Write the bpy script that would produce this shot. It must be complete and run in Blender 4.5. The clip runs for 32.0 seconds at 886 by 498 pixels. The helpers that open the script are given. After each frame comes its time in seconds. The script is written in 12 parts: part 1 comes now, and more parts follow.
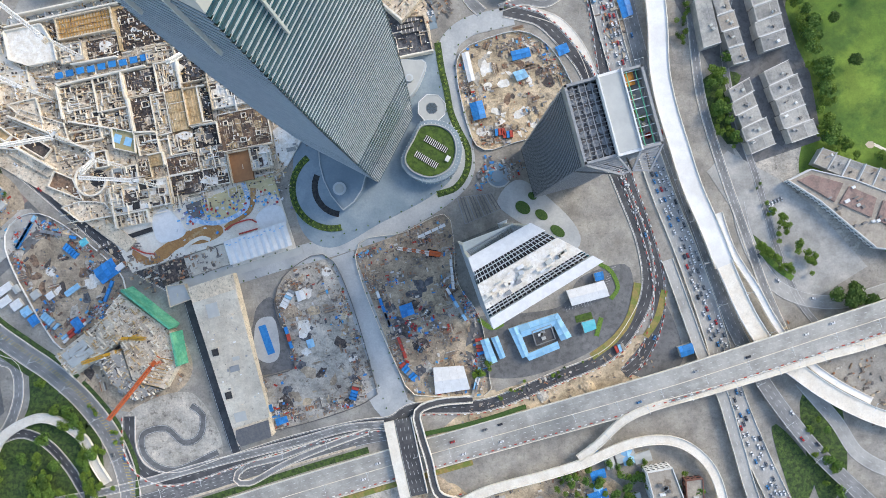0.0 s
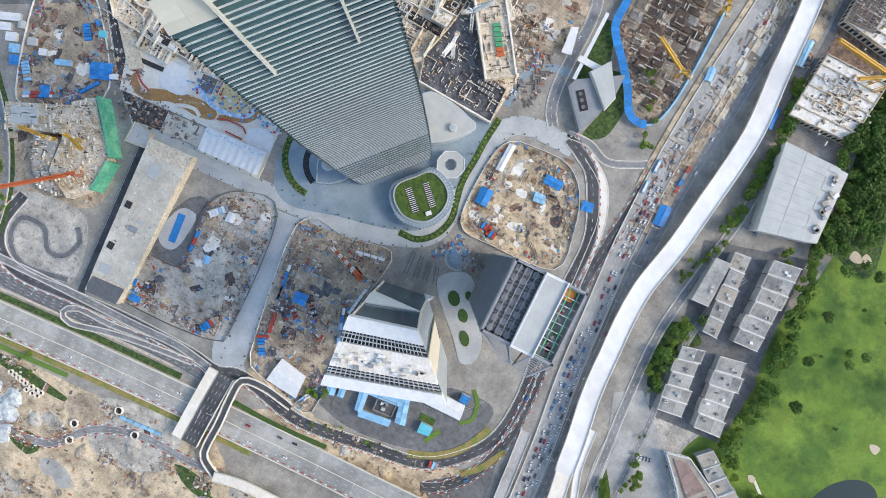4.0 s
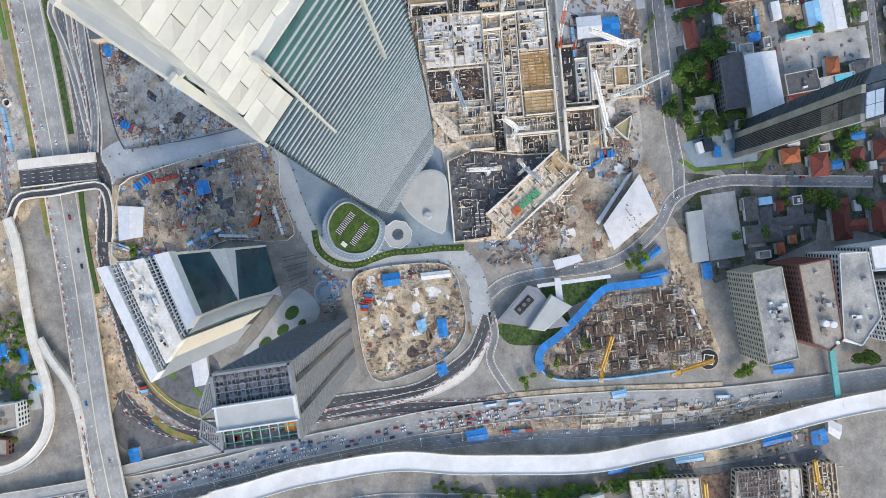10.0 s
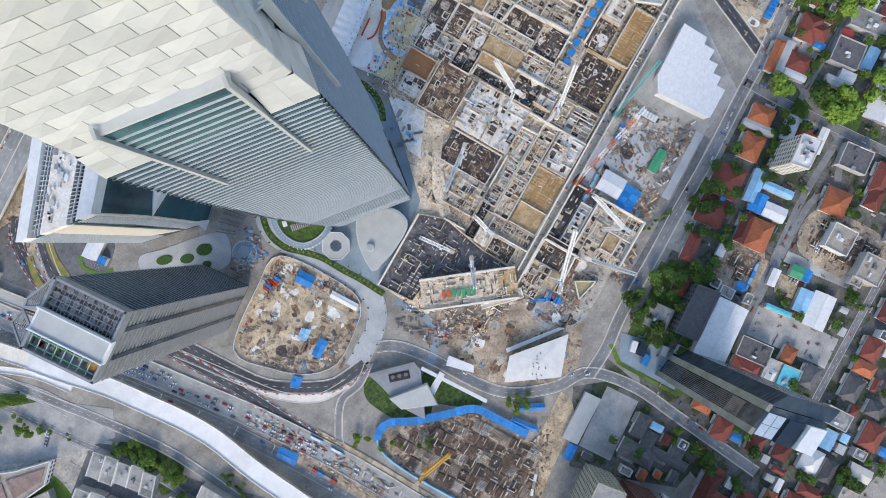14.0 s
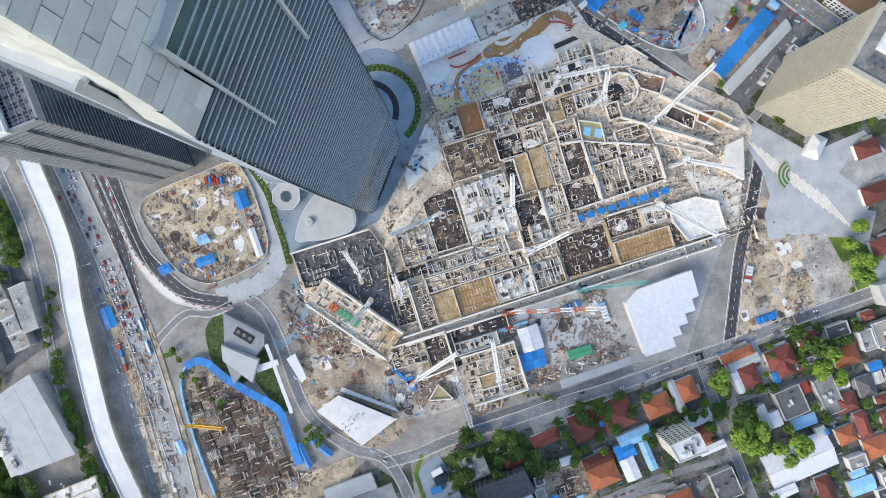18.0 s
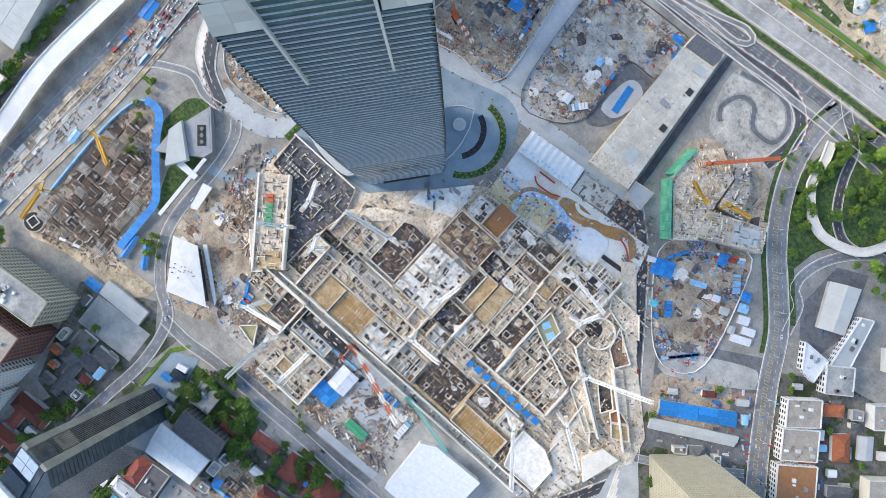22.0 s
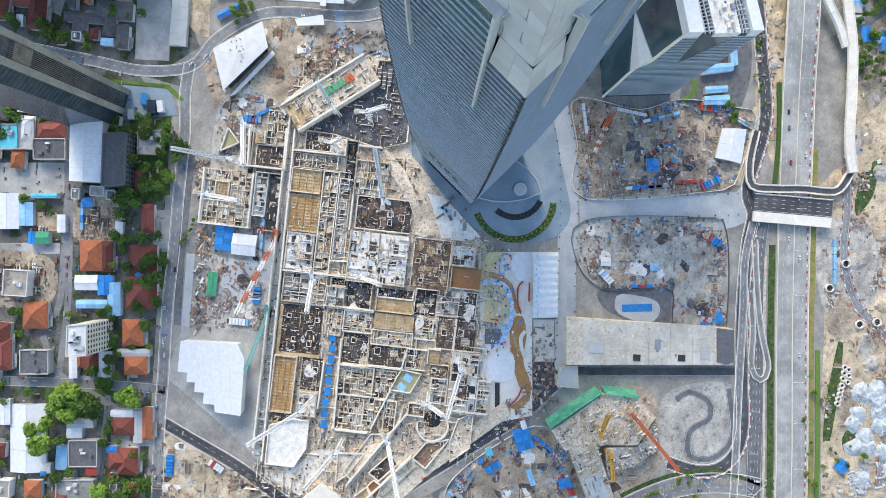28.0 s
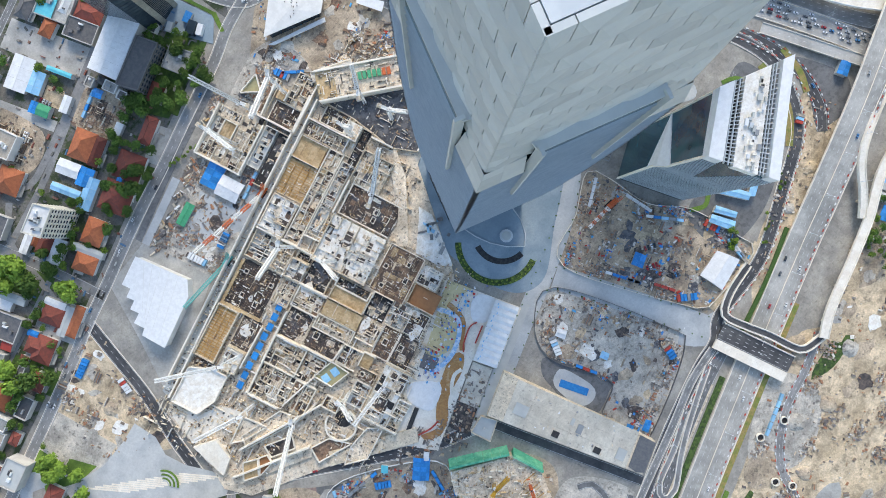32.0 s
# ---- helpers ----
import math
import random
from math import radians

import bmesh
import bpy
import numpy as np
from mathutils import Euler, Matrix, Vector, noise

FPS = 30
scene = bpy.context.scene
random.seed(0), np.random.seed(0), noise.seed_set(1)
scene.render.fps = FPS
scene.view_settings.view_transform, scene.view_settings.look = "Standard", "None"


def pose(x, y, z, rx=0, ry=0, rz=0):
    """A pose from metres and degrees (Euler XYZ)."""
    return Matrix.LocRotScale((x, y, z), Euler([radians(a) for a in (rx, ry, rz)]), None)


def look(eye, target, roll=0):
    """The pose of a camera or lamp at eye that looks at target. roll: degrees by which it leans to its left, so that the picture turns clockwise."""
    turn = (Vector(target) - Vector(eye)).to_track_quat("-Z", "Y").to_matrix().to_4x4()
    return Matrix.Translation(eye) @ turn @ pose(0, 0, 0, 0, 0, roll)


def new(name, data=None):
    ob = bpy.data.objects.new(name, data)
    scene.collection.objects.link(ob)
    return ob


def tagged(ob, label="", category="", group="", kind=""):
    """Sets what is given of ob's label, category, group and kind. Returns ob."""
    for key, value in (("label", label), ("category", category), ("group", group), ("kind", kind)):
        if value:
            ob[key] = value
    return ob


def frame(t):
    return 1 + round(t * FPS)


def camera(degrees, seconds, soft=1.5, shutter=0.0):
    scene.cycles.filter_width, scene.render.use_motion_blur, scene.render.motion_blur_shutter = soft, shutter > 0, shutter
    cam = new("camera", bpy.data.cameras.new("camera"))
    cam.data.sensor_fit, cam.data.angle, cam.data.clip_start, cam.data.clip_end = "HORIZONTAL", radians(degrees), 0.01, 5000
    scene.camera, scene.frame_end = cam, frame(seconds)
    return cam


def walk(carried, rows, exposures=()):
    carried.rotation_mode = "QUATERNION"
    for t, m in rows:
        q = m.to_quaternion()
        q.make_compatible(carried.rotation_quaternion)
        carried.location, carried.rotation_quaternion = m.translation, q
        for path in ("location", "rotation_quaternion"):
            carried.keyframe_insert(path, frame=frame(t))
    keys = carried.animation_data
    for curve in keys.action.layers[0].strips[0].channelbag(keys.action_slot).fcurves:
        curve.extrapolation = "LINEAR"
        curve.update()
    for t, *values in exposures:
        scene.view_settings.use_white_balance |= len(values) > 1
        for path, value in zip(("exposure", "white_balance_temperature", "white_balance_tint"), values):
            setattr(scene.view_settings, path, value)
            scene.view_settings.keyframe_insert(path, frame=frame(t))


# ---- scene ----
EXPOSURES = ((0.0, 1.1, 6880, 10), (7.0, 1.05, 6880, 10), (13.0, 0.85, 6600, 12), (19.0, 1.08, 6600, 10), (25.0, 1.24, 6600, 10), (32.0, 1.1, 6750, 8))
cam = camera(72.84, 32.0, soft=0.9)
# seconds, place in metres, then heading, pitch and roll off the plumb line in degrees
PATH = [
    (0.0, 1.00, -3.90, 518.48, 0.471, 0.190, 0.827),
    (0.5, 6.40, 4.28, 518.82, 5.809, 0.064, 0.712),
    (1.0, 11.37, 12.39, 519.15, 11.043, -0.064, 0.630),
    (1.5, 15.82, 20.73, 519.49, 16.399, -0.162, 0.575),
    (2.0, 19.65, 29.21, 519.88, 21.603, -0.229, 0.546),
    (2.5, 23.03, 37.89, 520.32, 26.921, -0.267, 0.523),
    (3.0, 25.90, 46.62, 520.78, 32.090, -0.287, 0.521),
    (3.5, 28.28, 55.51, 521.24, 37.034, -0.287, 0.528),
    (5.5, 28.15, 92.37, 522.78, 56.017, -0.259, 0.598),
    (6.0, 25.28, 101.32, 522.78, 60.364, -0.316, 0.574),
    (6.5, 22.08, 110.06, 522.75, 64.905, -0.392, 0.548),
    (7.0, 18.33, 118.55, 522.70, 69.591, -0.462, 0.528),
    (7.5, 13.97, 126.68, 522.69, 74.112, -0.517, 0.522),
    (8.0, 9.12, 134.57, 522.72, 78.742, -0.561, 0.510),
    (8.5, 3.75, 142.02, 522.77, 83.316, -0.591, 0.497),
    (9.0, -2.16, 149.02, 522.84, 87.906, -0.599, 0.474),
    (9.5, -8.44, 155.32, 522.90, 92.403, -0.601, 0.450),
    (10.0, -15.06, 161.07, 522.91, 96.951, -0.603, 0.408),
    (10.5, -22.21, 166.20, 522.89, 101.451, -0.593, 0.364),
    (11.0, -29.81, 170.79, 522.79, 105.939, -0.578, 0.321),
    (11.5, -37.68, 174.85, 522.62, 110.327, -0.578, 0.293),
    (12.0, -46.02, 178.42, 522.37, 114.661, -0.571, 0.271),
    (12.5, -54.69, 181.43, 522.04, 118.944, -0.565, 0.269),
    (13.0, -63.64, 183.92, 521.63, 123.193, -0.562, 0.284),
    (13.5, -72.81, 185.92, 521.16, 127.426, -0.564, 0.316),
    (14.0, -82.13, 187.48, 520.64, 131.657, -0.570, 0.361),
    (14.5, -91.54, 188.64, 520.08, 135.904, -0.580, 0.415),
    (16.5, -129.73, 183.96, 517.33, 153.645, -0.657, 0.671),
    (17.0, -137.45, 180.01, 517.74, 159.302, -0.681, 0.629),
    (17.5, -144.86, 175.49, 518.38, 166.172, -0.692, 0.563),
    (18.0, -151.51, 170.29, 519.26, 174.408, -0.686, 0.503),
    (18.5, -157.14, 164.47, 520.35, 183.205, -0.666, 0.460),
    (19.0, -161.73, 158.30, 521.56, 191.811, -0.647, 0.424),
    (19.5, -165.18, 151.89, 522.79, 200.483, -0.620, 0.392),
    (20.0, -167.70, 145.18, 523.96, 208.555, -0.565, 0.351),
    (20.5, -169.46, 138.37, 524.95, 216.110, -0.482, 0.295),
    (21.0, -170.67, 131.57, 525.71, 222.765, -0.366, 0.219),
    (21.5, -171.38, 125.36, 526.23, 228.938, -0.248, 0.160),
    (22.0, -171.62, 120.05, 526.54, 234.050, -0.141, 0.146),
    (22.5, -171.46, 115.76, 526.69, 238.166, -0.057, 0.187),
    (23.0, -171.11, 112.15, 526.70, 242.005, 0.006, 0.251),
    (23.5, -170.78, 108.89, 526.63, 246.283, 0.046, 0.304),
    (24.0, -170.44, 105.92, 526.48, 250.901, 0.068, 0.349),
    (24.5, -170.05, 103.21, 526.29, 255.766, 0.076, 0.388),
    (25.0, -169.58, 100.71, 526.07, 260.784, 0.073, 0.424),
    (25.5, -169.01, 98.39, 525.82, 265.862, 0.063, 0.455),
    (27.5, -163.38, 92.50, 524.68, 285.496, -0.105, 0.489),
    (28.0, -160.45, 90.96, 524.56, 288.334, -0.138, 0.447),
    (28.5, -157.23, 89.60, 524.49, 291.850, -0.160, 0.420),
    (29.0, -153.97, 88.25, 524.47, 294.661, -0.192, 0.410),
    (29.5, -150.54, 86.89, 524.46, 297.090, -0.224, 0.407),
    (30.0, -146.95, 85.55, 524.45, 299.606, -0.248, 0.414),
    (30.5, -143.28, 84.28, 524.45, 302.005, -0.266, 0.432),
    (31.0, -139.56, 83.04, 524.43, 304.357, -0.280, 0.451),
    (31.5, -135.70, 81.88, 524.42, 306.791, -0.283, 0.470),
    (32.0, -131.88, 80.81, 524.42, 309.146, -0.286, 0.502),
]
walk(cam, [(t, Matrix.Translation((x, y, z)) @ pose(0, 0, 0, 0, 0, h) @ pose(0, 0, 0, a, 0, 0) @ pose(0, 0, 0, 0, b, 0)) for t, x, y, z, h, a, b in PATH], EXPOSURES)

# ---- world, sun ----
world = bpy.data.worlds.new("sky")
scene.world = world
world.use_nodes = True
_n = world.node_tree.nodes
_sky = _n.new("ShaderNodeTexSky")
_sky.sky_type, _sky.sun_disc = "NISHITA", False
SUN_ELEV, SUN_AZ = 32.0, 34.0   # azimuth counted from +x towards +y
_sky.sun_elevation, _sky.sun_rotation = radians(SUN_ELEV), radians(90 - SUN_AZ)
_sky.air_density, _sky.dust_density = 1.0, 1.0
_n["Background"].inputs["Strength"].default_value = 0.15
world.node_tree.links.new(_sky.outputs[0], _n["Background"].inputs["Color"])
sun_data = bpy.data.lights.new("sun", "SUN")
sun_data.energy, sun_data.angle, sun_data.color = 1.05, radians(20.0), (1.0, 0.92, 0.80)
sun = new("sun", sun_data)
_d = Vector((math.cos(radians(SUN_AZ)) * math.cos(radians(SUN_ELEV)), math.sin(radians(SUN_AZ)) * math.cos(radians(SUN_ELEV)), math.sin(radians(SUN_ELEV))))
sun.matrix_world = look(_d * 1500, (0, 0, 0))


# ---- materials ----
def mat(name, color, rough=0.8, metal=0.0, color2=None, scale=0.3, detail=6.0, color3=None, scale3=0.02, bump=0.0, bump_scale=2.0, vary=0.0, island=False, spec=0.5, low=0.4, high=0.6, low3=0.45, high3=0.6, fine=None, broad=0.0):
    """A surface of two or three colours mixed by noise at real size, with some relief and change from piece to piece."""
    m = bpy.data.materials.new(name)
    m.use_nodes = True
    nt = m.node_tree
    n, l = nt.nodes, nt.links
    b = n["Principled BSDF"]
    b.inputs["Roughness"].default_value, b.inputs["Metallic"].default_value = rough, metal
    b.inputs["Specular IOR Level"].default_value = spec
    geo = n.new("ShaderNodeNewGeometry")
    out = None

    def rgb(c):
        return (c[0], c[1], c[2], 1.0)

    def noise_mix(prev, c, sc, lo, hi, det):
        t = n.new("ShaderNodeTexNoise")
        t.inputs["Scale"].default_value, t.inputs["Detail"].default_value, t.inputs["Roughness"].default_value = sc, det, 0.65
        l.new(geo.outputs["Position"], t.inputs["Vector"])
        r = n.new("ShaderNodeMapRange")
        r.inputs["From Min"].default_value, r.inputs["From Max"].default_value = lo, hi
        l.new(t.outputs["Fac"], r.inputs["Value"])
        mx = n.new("ShaderNodeMix")
        mx.data_type = "RGBA"
        l.new(r.outputs[0], mx.inputs[0])
        if prev is None:
            mx.inputs[6].default_value = rgb(color)
        else:
            l.new(prev, mx.inputs[6])
        mx.inputs[7].default_value = rgb(c)
        return mx.outputs[2]

    if color2:
        out = noise_mix(out, color2, scale, low, high, detail)
    if color3:
        out = noise_mix(out, color3, scale3, low3, high3, 5.0)
    fine = (0.22 if color3 else 0.0) if fine is None else fine
    if fine > 0:
        t = n.new("ShaderNodeTexNoise")
        t.inputs["Scale"].default_value, t.inputs["Detail"].default_value, t.inputs["Roughness"].default_value = 0.55, 8.0, 0.8
        l.new(geo.outputs["Position"], t.inputs["Vector"])
        r = n.new("ShaderNodeMapRange")
        r.inputs["From Min"].default_value, r.inputs["From Max"].default_value = 0.32, 0.68
        r.inputs["To Min"].default_value, r.inputs["To Max"].default_value = 1 - fine, 1 + fine
        l.new(t.outputs["Fac"], r.inputs["Value"])
        hs = n.new("ShaderNodeHueSaturation")
        l.new(r.outputs[0], hs.inputs["Value"])
        l.new(out, hs.inputs["Color"])
        out = hs.outputs[0]
    if broad > 0:
        t = n.new("ShaderNodeTexNoise")
        t.inputs["Scale"].default_value, t.inputs["Detail"].default_value, t.inputs["Roughness"].default_value = 0.045, 5.0, 0.7
        l.new(geo.outputs["Position"], t.inputs["Vector"])
        r = n.new("ShaderNodeMapRange")
        r.inputs["From Min"].default_value, r.inputs["From Max"].default_value = 0.36, 0.64
        r.inputs["To Min"].default_value, r.inputs["To Max"].default_value = 1 - broad, 1 + broad * 0.6
        l.new(t.outputs["Fac"], r.inputs["Value"])
        hs = n.new("ShaderNodeHueSaturation")
        l.new(r.outputs[0], hs.inputs["Value"])
        l.new(out, hs.inputs["Color"])
        out = hs.outputs[0]
    if vary > 0:
        hsv = n.new("ShaderNodeHueSaturation")
        if island:
            src = geo.outputs["Random Per Island"]
        else:
            oi = n.new("ShaderNodeObjectInfo")
            src = oi.outputs["Random"]
        r = n.new("ShaderNodeMapRange")
        r.inputs["To Min"].default_value, r.inputs["To Max"].default_value = 1 - vary, 1 + vary
        l.new(src, r.inputs["Value"])
        l.new(r.outputs[0], hsv.inputs["Value"])
        if out is None:
            hsv.inputs["Color"].default_value = rgb(color)
        else:
            l.new(out, hsv.inputs["Color"])
        out = hsv.outputs[0]
    if out is None:
        b.inputs["Base Color"].default_value = rgb(color)
    else:
        l.new(out, b.inputs["Base Color"])
    if bump > 0:
        t = n.new("ShaderNodeTexNoise")
        t.inputs["Scale"].default_value, t.inputs["Detail"].default_value = bump_scale, 4.0
        l.new(geo.outputs["Position"], t.inputs["Vector"])
        bp = n.new("ShaderNodeBump")
        bp.inputs["Distance"].default_value, bp.inputs["Strength"].default_value = bump, 1.0
        l.new(t.outputs["Fac"], bp.inputs["Height"])
        l.new(bp.outputs[0], b.inputs["Normal"])
    return m


M_GROUND = mat("town_ground", (0.32, 0.30, 0.265), 0.95, color2=(0.38, 0.35, 0.30), scale=0.08, color3=(0.25, 0.235, 0.205), scale3=0.3, low3=0.56, high3=0.68, bump=0.2, bump_scale=0.8, fine=0.2, broad=0.3)
M_DIRT = mat("site_dirt", (0.53, 0.425, 0.30), 0.95, color2=(0.40, 0.32, 0.235), scale=0.1, color3=(0.20, 0.165, 0.13), scale3=0.25, bump=0.4, bump_scale=0.8, low3=0.55, high3=0.68, fine=0.35, broad=0.4)
M_GRAVEL = mat("grey_gravel", (0.46, 0.43, 0.375), 0.95, color2=(0.57, 0.52, 0.44), scale=0.08, color3=(0.22, 0.20, 0.175), scale3=0.2, bump=0.4, bump_scale=0.8, low3=0.54, high3=0.68, fine=0.3, broad=0.38)
M_SAND = mat("sandy_earth", (0.68, 0.55, 0.38), 0.95, color2=(0.55, 0.43, 0.28), scale=0.05, color3=(0.30, 0.235, 0.16), scale3=0.12, bump=0.5, bump_scale=0.6, low3=0.50, high3=0.68, fine=0.3, broad=0.35)
M_ASPHALT = mat("asphalt", (0.075, 0.075, 0.078), 0.9, color2=(0.11, 0.11, 0.11), scale=0.15, color3=(0.055, 0.055, 0.06), scale3=0.03, bump=0.02, bump_scale=8)
M_ROAD = mat("worn_road", (0.25, 0.25, 0.245), 0.9, color2=(0.30, 0.295, 0.285), scale=0.12, color3=(0.20, 0.20, 0.195), scale3=0.05, bump=0.02, bump_scale=8, fine=0.15, broad=0.15)
M_PAVE = mat("pale_paving", (0.47, 0.485, 0.48), 0.85, color2=(0.53, 0.54, 0.525), scale=0.2, color3=(0.40, 0.415, 0.42), scale3=0.05, fine=0.12)
M_BLUEPAVE = mat("blue_grey_paving", (0.25, 0.32, 0.37), 0.8, color2=(0.30, 0.365, 0.41), scale=0.2, color3=(0.21, 0.28, 0.325), scale3=0.05, fine=0.12)
M_CONC = mat("concrete", (0.70, 0.60, 0.455), 0.9, color2=(0.58, 0.485, 0.36), scale=0.15, color3=(0.30, 0.25, 0.19), scale3=0.6, low3=0.56, high3=0.66, bump=0.05, vary=0.15, fine=0.25)
M_WHITECONC = mat("pale_concrete", (0.84, 0.785, 0.685), 0.85, color2=(0.76, 0.69, 0.58), scale=0.1, color3=(0.58, 0.53, 0.45), scale3=0.5, low3=0.62, high3=0.70, bump=0.03, fine=0.12)
M_WHITE = mat("white_paint", (0.80, 0.80, 0.79), 0.6, color2=(0.72, 0.72, 0.71), scale=0.3)
M_GRASS = mat("mown_grass", (0.125, 0.22, 0.03), 0.95, color2=(0.20, 0.30, 0.045), scale=0.012, color3=(0.075, 0.15, 0.025), scale3=0.03, bump=0.2, bump_scale=2, fine=0.15, broad=0.25)
M_BLUE = mat("blue_sheet_roof", (0.012, 0.19, 0.52), 0.5, color2=(0.03, 0.25, 0.60), scale=0.5, vary=0.2)


# ---- building blocks ----
def part(name, bm, material, parent=None, label=""):
    me = bpy.data.meshes.new(name)
    bmesh.ops.recalc_face_normals(bm, faces=bm.faces)
    bm.to_mesh(me)
    bm.free()
    for mm in (material if isinstance(material, (list, tuple)) else [material]):
        me.materials.append(mm)
    ob = new(name, me)
    if parent is not None:
        ob.parent = parent
    if label:
        ob["label"] = label
    return ob


def thing(name, x=0.0, y=0.0, z=0.0, turn=0.0, label="", category="", group="", kind=""):
    ob = new(name)
    ob.matrix_basis = pose(x, y, z, 0, 0, turn)
    return tagged(ob, label, category, group, kind)


def prism(bm, pts, z0, z1, top=None, mi=0):
    """A solid on the outline pts from z0 to z1; top: another outline for its upper face."""
    top = top or pts
    a = [bm.verts.new((p[0], p[1], z0)) for p in pts]
    b = [bm.verts.new((p[0], p[1], z1)) for p in top]
    k = len(pts)
    fs = [bm.faces.new(a[::-1]), bm.faces.new(b)]
    for i in range(k):
        fs.append(bm.faces.new((a[i], a[(i + 1) % k], b[(i + 1) % k], b[i])))
    for fc in fs:
        fc.material_index = mi
    return fs


def box(bm, cx, cy, cz, sx, sy, sz, turn=0.0, mi=0):
    """A box by its centre and full sizes, turned about z."""
    c, s = math.cos(radians(turn)), math.sin(radians(turn))
    pts = [(cx + c * u * sx / 2 - s * v * sy / 2, cy + s * u * sx / 2 + c * v * sy / 2) for u, v in ((-1, -1), (1, -1), (1, 1), (-1, 1))]
    return prism(bm, pts, cz - sz / 2, cz + sz / 2, mi=mi)


def beam(bm, p, q, w, h=None, mi=0):
    """A bar from p to q."""
    p, q = Vector(p), Vector(q)
    d = q - p
    up = Vector((0, 0, 1)) if abs(d.normalized().z) < 0.95 else Vector((1, 0, 0))
    u = d.cross(up).normalized() * (w / 2)
    v = u.cross(d).normalized() * ((h or w) / 2)
    r = []
    for o in (p, q):
        r.append([bm.verts.new(o + u * a + v * b) for a, b in ((-1, -1), (1, -1), (1, 1), (-1, 1))])
    for i in range(4):
        bm.faces.new((r[0][i], r[0][(i + 1) % 4], r[1][(i + 1) % 4], r[1][i])).material_index = mi
    bm.faces.new(r[0][::-1]).material_index = mi
    bm.faces.new(r[1]).material_index = mi


def disc(cx, cy, rx, ry=None, turn=0.0, n=40, a0=0.0, a1=360.0):
    ry = ry or rx
    full = abs(a1 - a0) >= 360
    c, s = math.cos(radians(turn)), math.sin(radians(turn))
    out = []
    for i in range(n if full else n + 1):
        a = radians(a0 + (a1 - a0) * i / n)
        u, v = rx * math.cos(a), ry * math.sin(a)
        out.append((cx + c * u - s * v, cy + s * u + c * v))
    return out


def smooth(pts, step=6.0, closed=False):
    """A Catmull-Rom line through pts, of two or more numbers each."""
    pts = [Vector(p) if len(p) == 3 else Vector((p[0], p[1], 0)) for p in pts]
    k = len(pts)
    out = []
    for i in range(k if closed else k - 1):
        p1, p2 = pts[i], pts[(i + 1) % k]
        p0 = pts[(i - 1) % k] if closed or i > 0 else p1 * 2 - p2
        p3 = pts[(i + 2) % k] if closed or i + 2 < k else p2 * 2 - p1
        n = max(1, int((p2 - p1).length / step))
        for j in range(n):
            t = j / n
            out.append(0.5 * (2 * p1 + (p2 - p0) * t + (2 * p0 - 5 * p1 + 4 * p2 - p3) * t * t + (3 * p1 - 3 * p2 + p3 - p0) * t ** 3))
    if not closed:
        out.append(pts[-1])
    return out


def side(line, off):
    """The line moved off metres to its left."""
    out = []
    for i, p in enumerate(line):
        d = line[min(i + 1, len(line) - 1)] - line[max(i - 1, 0)]
        d.z = 0
        d.normalize()
        out.append(p + Vector((-d.y, d.x, 0)) * off)
    return out


def strip(bm, line, l, r, thick, lift=0.0, mi=0):
    """A slab along line between the offsets l and r; its top lies lift above the line."""
    A, B = side(line, l), side(line, r)
    rows = []
    for a, b in zip(A, B):
        rows.append([bm.verts.new((a.x, a.y, a.z + lift)), bm.verts.new((b.x, b.y, b.z + lift)),
                     bm.verts.new((b.x, b.y, b.z + lift - thick)), bm.verts.new((a.x, a.y, a.z + lift - thick))])
    for p, q in zip(rows, rows[1:]):
        for i in range(4):
            bm.faces.new((p[i], p[(i + 1) % 4], q[(i + 1) % 4], q[i])).material_index = mi
    bm.faces.new(rows[0]).material_index = mi
    bm.faces.new(rows[-1][::-1]).material_index = mi


def dashes(bm, line, off, length, gap, width, lift, mi=0):
    """Painted dashes along line."""
    L = side(line, off)
    acc, on, start = 0.0, True, None
    for p, q in zip(L, L[1:]):
        d = q - p
        seg = d.length
        if seg < 1e-6:
            continue
        d = d / seg
        t = 0.0
        while t < seg - 1e-6:
            room = (length if on else gap) - acc
            s = min(room, seg - t)
            if on:
                a, b = p + d * t, p + d * (t + s)
                w = Vector((-d.y, d.x, 0)) * width / 2
                vs = [bm.verts.new(v + Vector((0, 0, lift))) for v in (a - w, b - w, b + w, a + w)]
                bm.faces.new(vs).material_index = mi
            t += s
            acc += s
            if acc >= (length if on else gap) - 1e-6:
                acc, on = 0.0, not on


def patch(name, pts, z, material, label, category="ground", thick=0.3, kind="structure", curve=False, parent=None):
    if curve:
        pts = [(p.x, p.y) for p in smooth(pts, 5.0, True)]
    bm = bmesh.new()
    prism(bm, pts, z - thick, z)
    return tagged(part(name, bm, material, parent), label, category, "", kind)


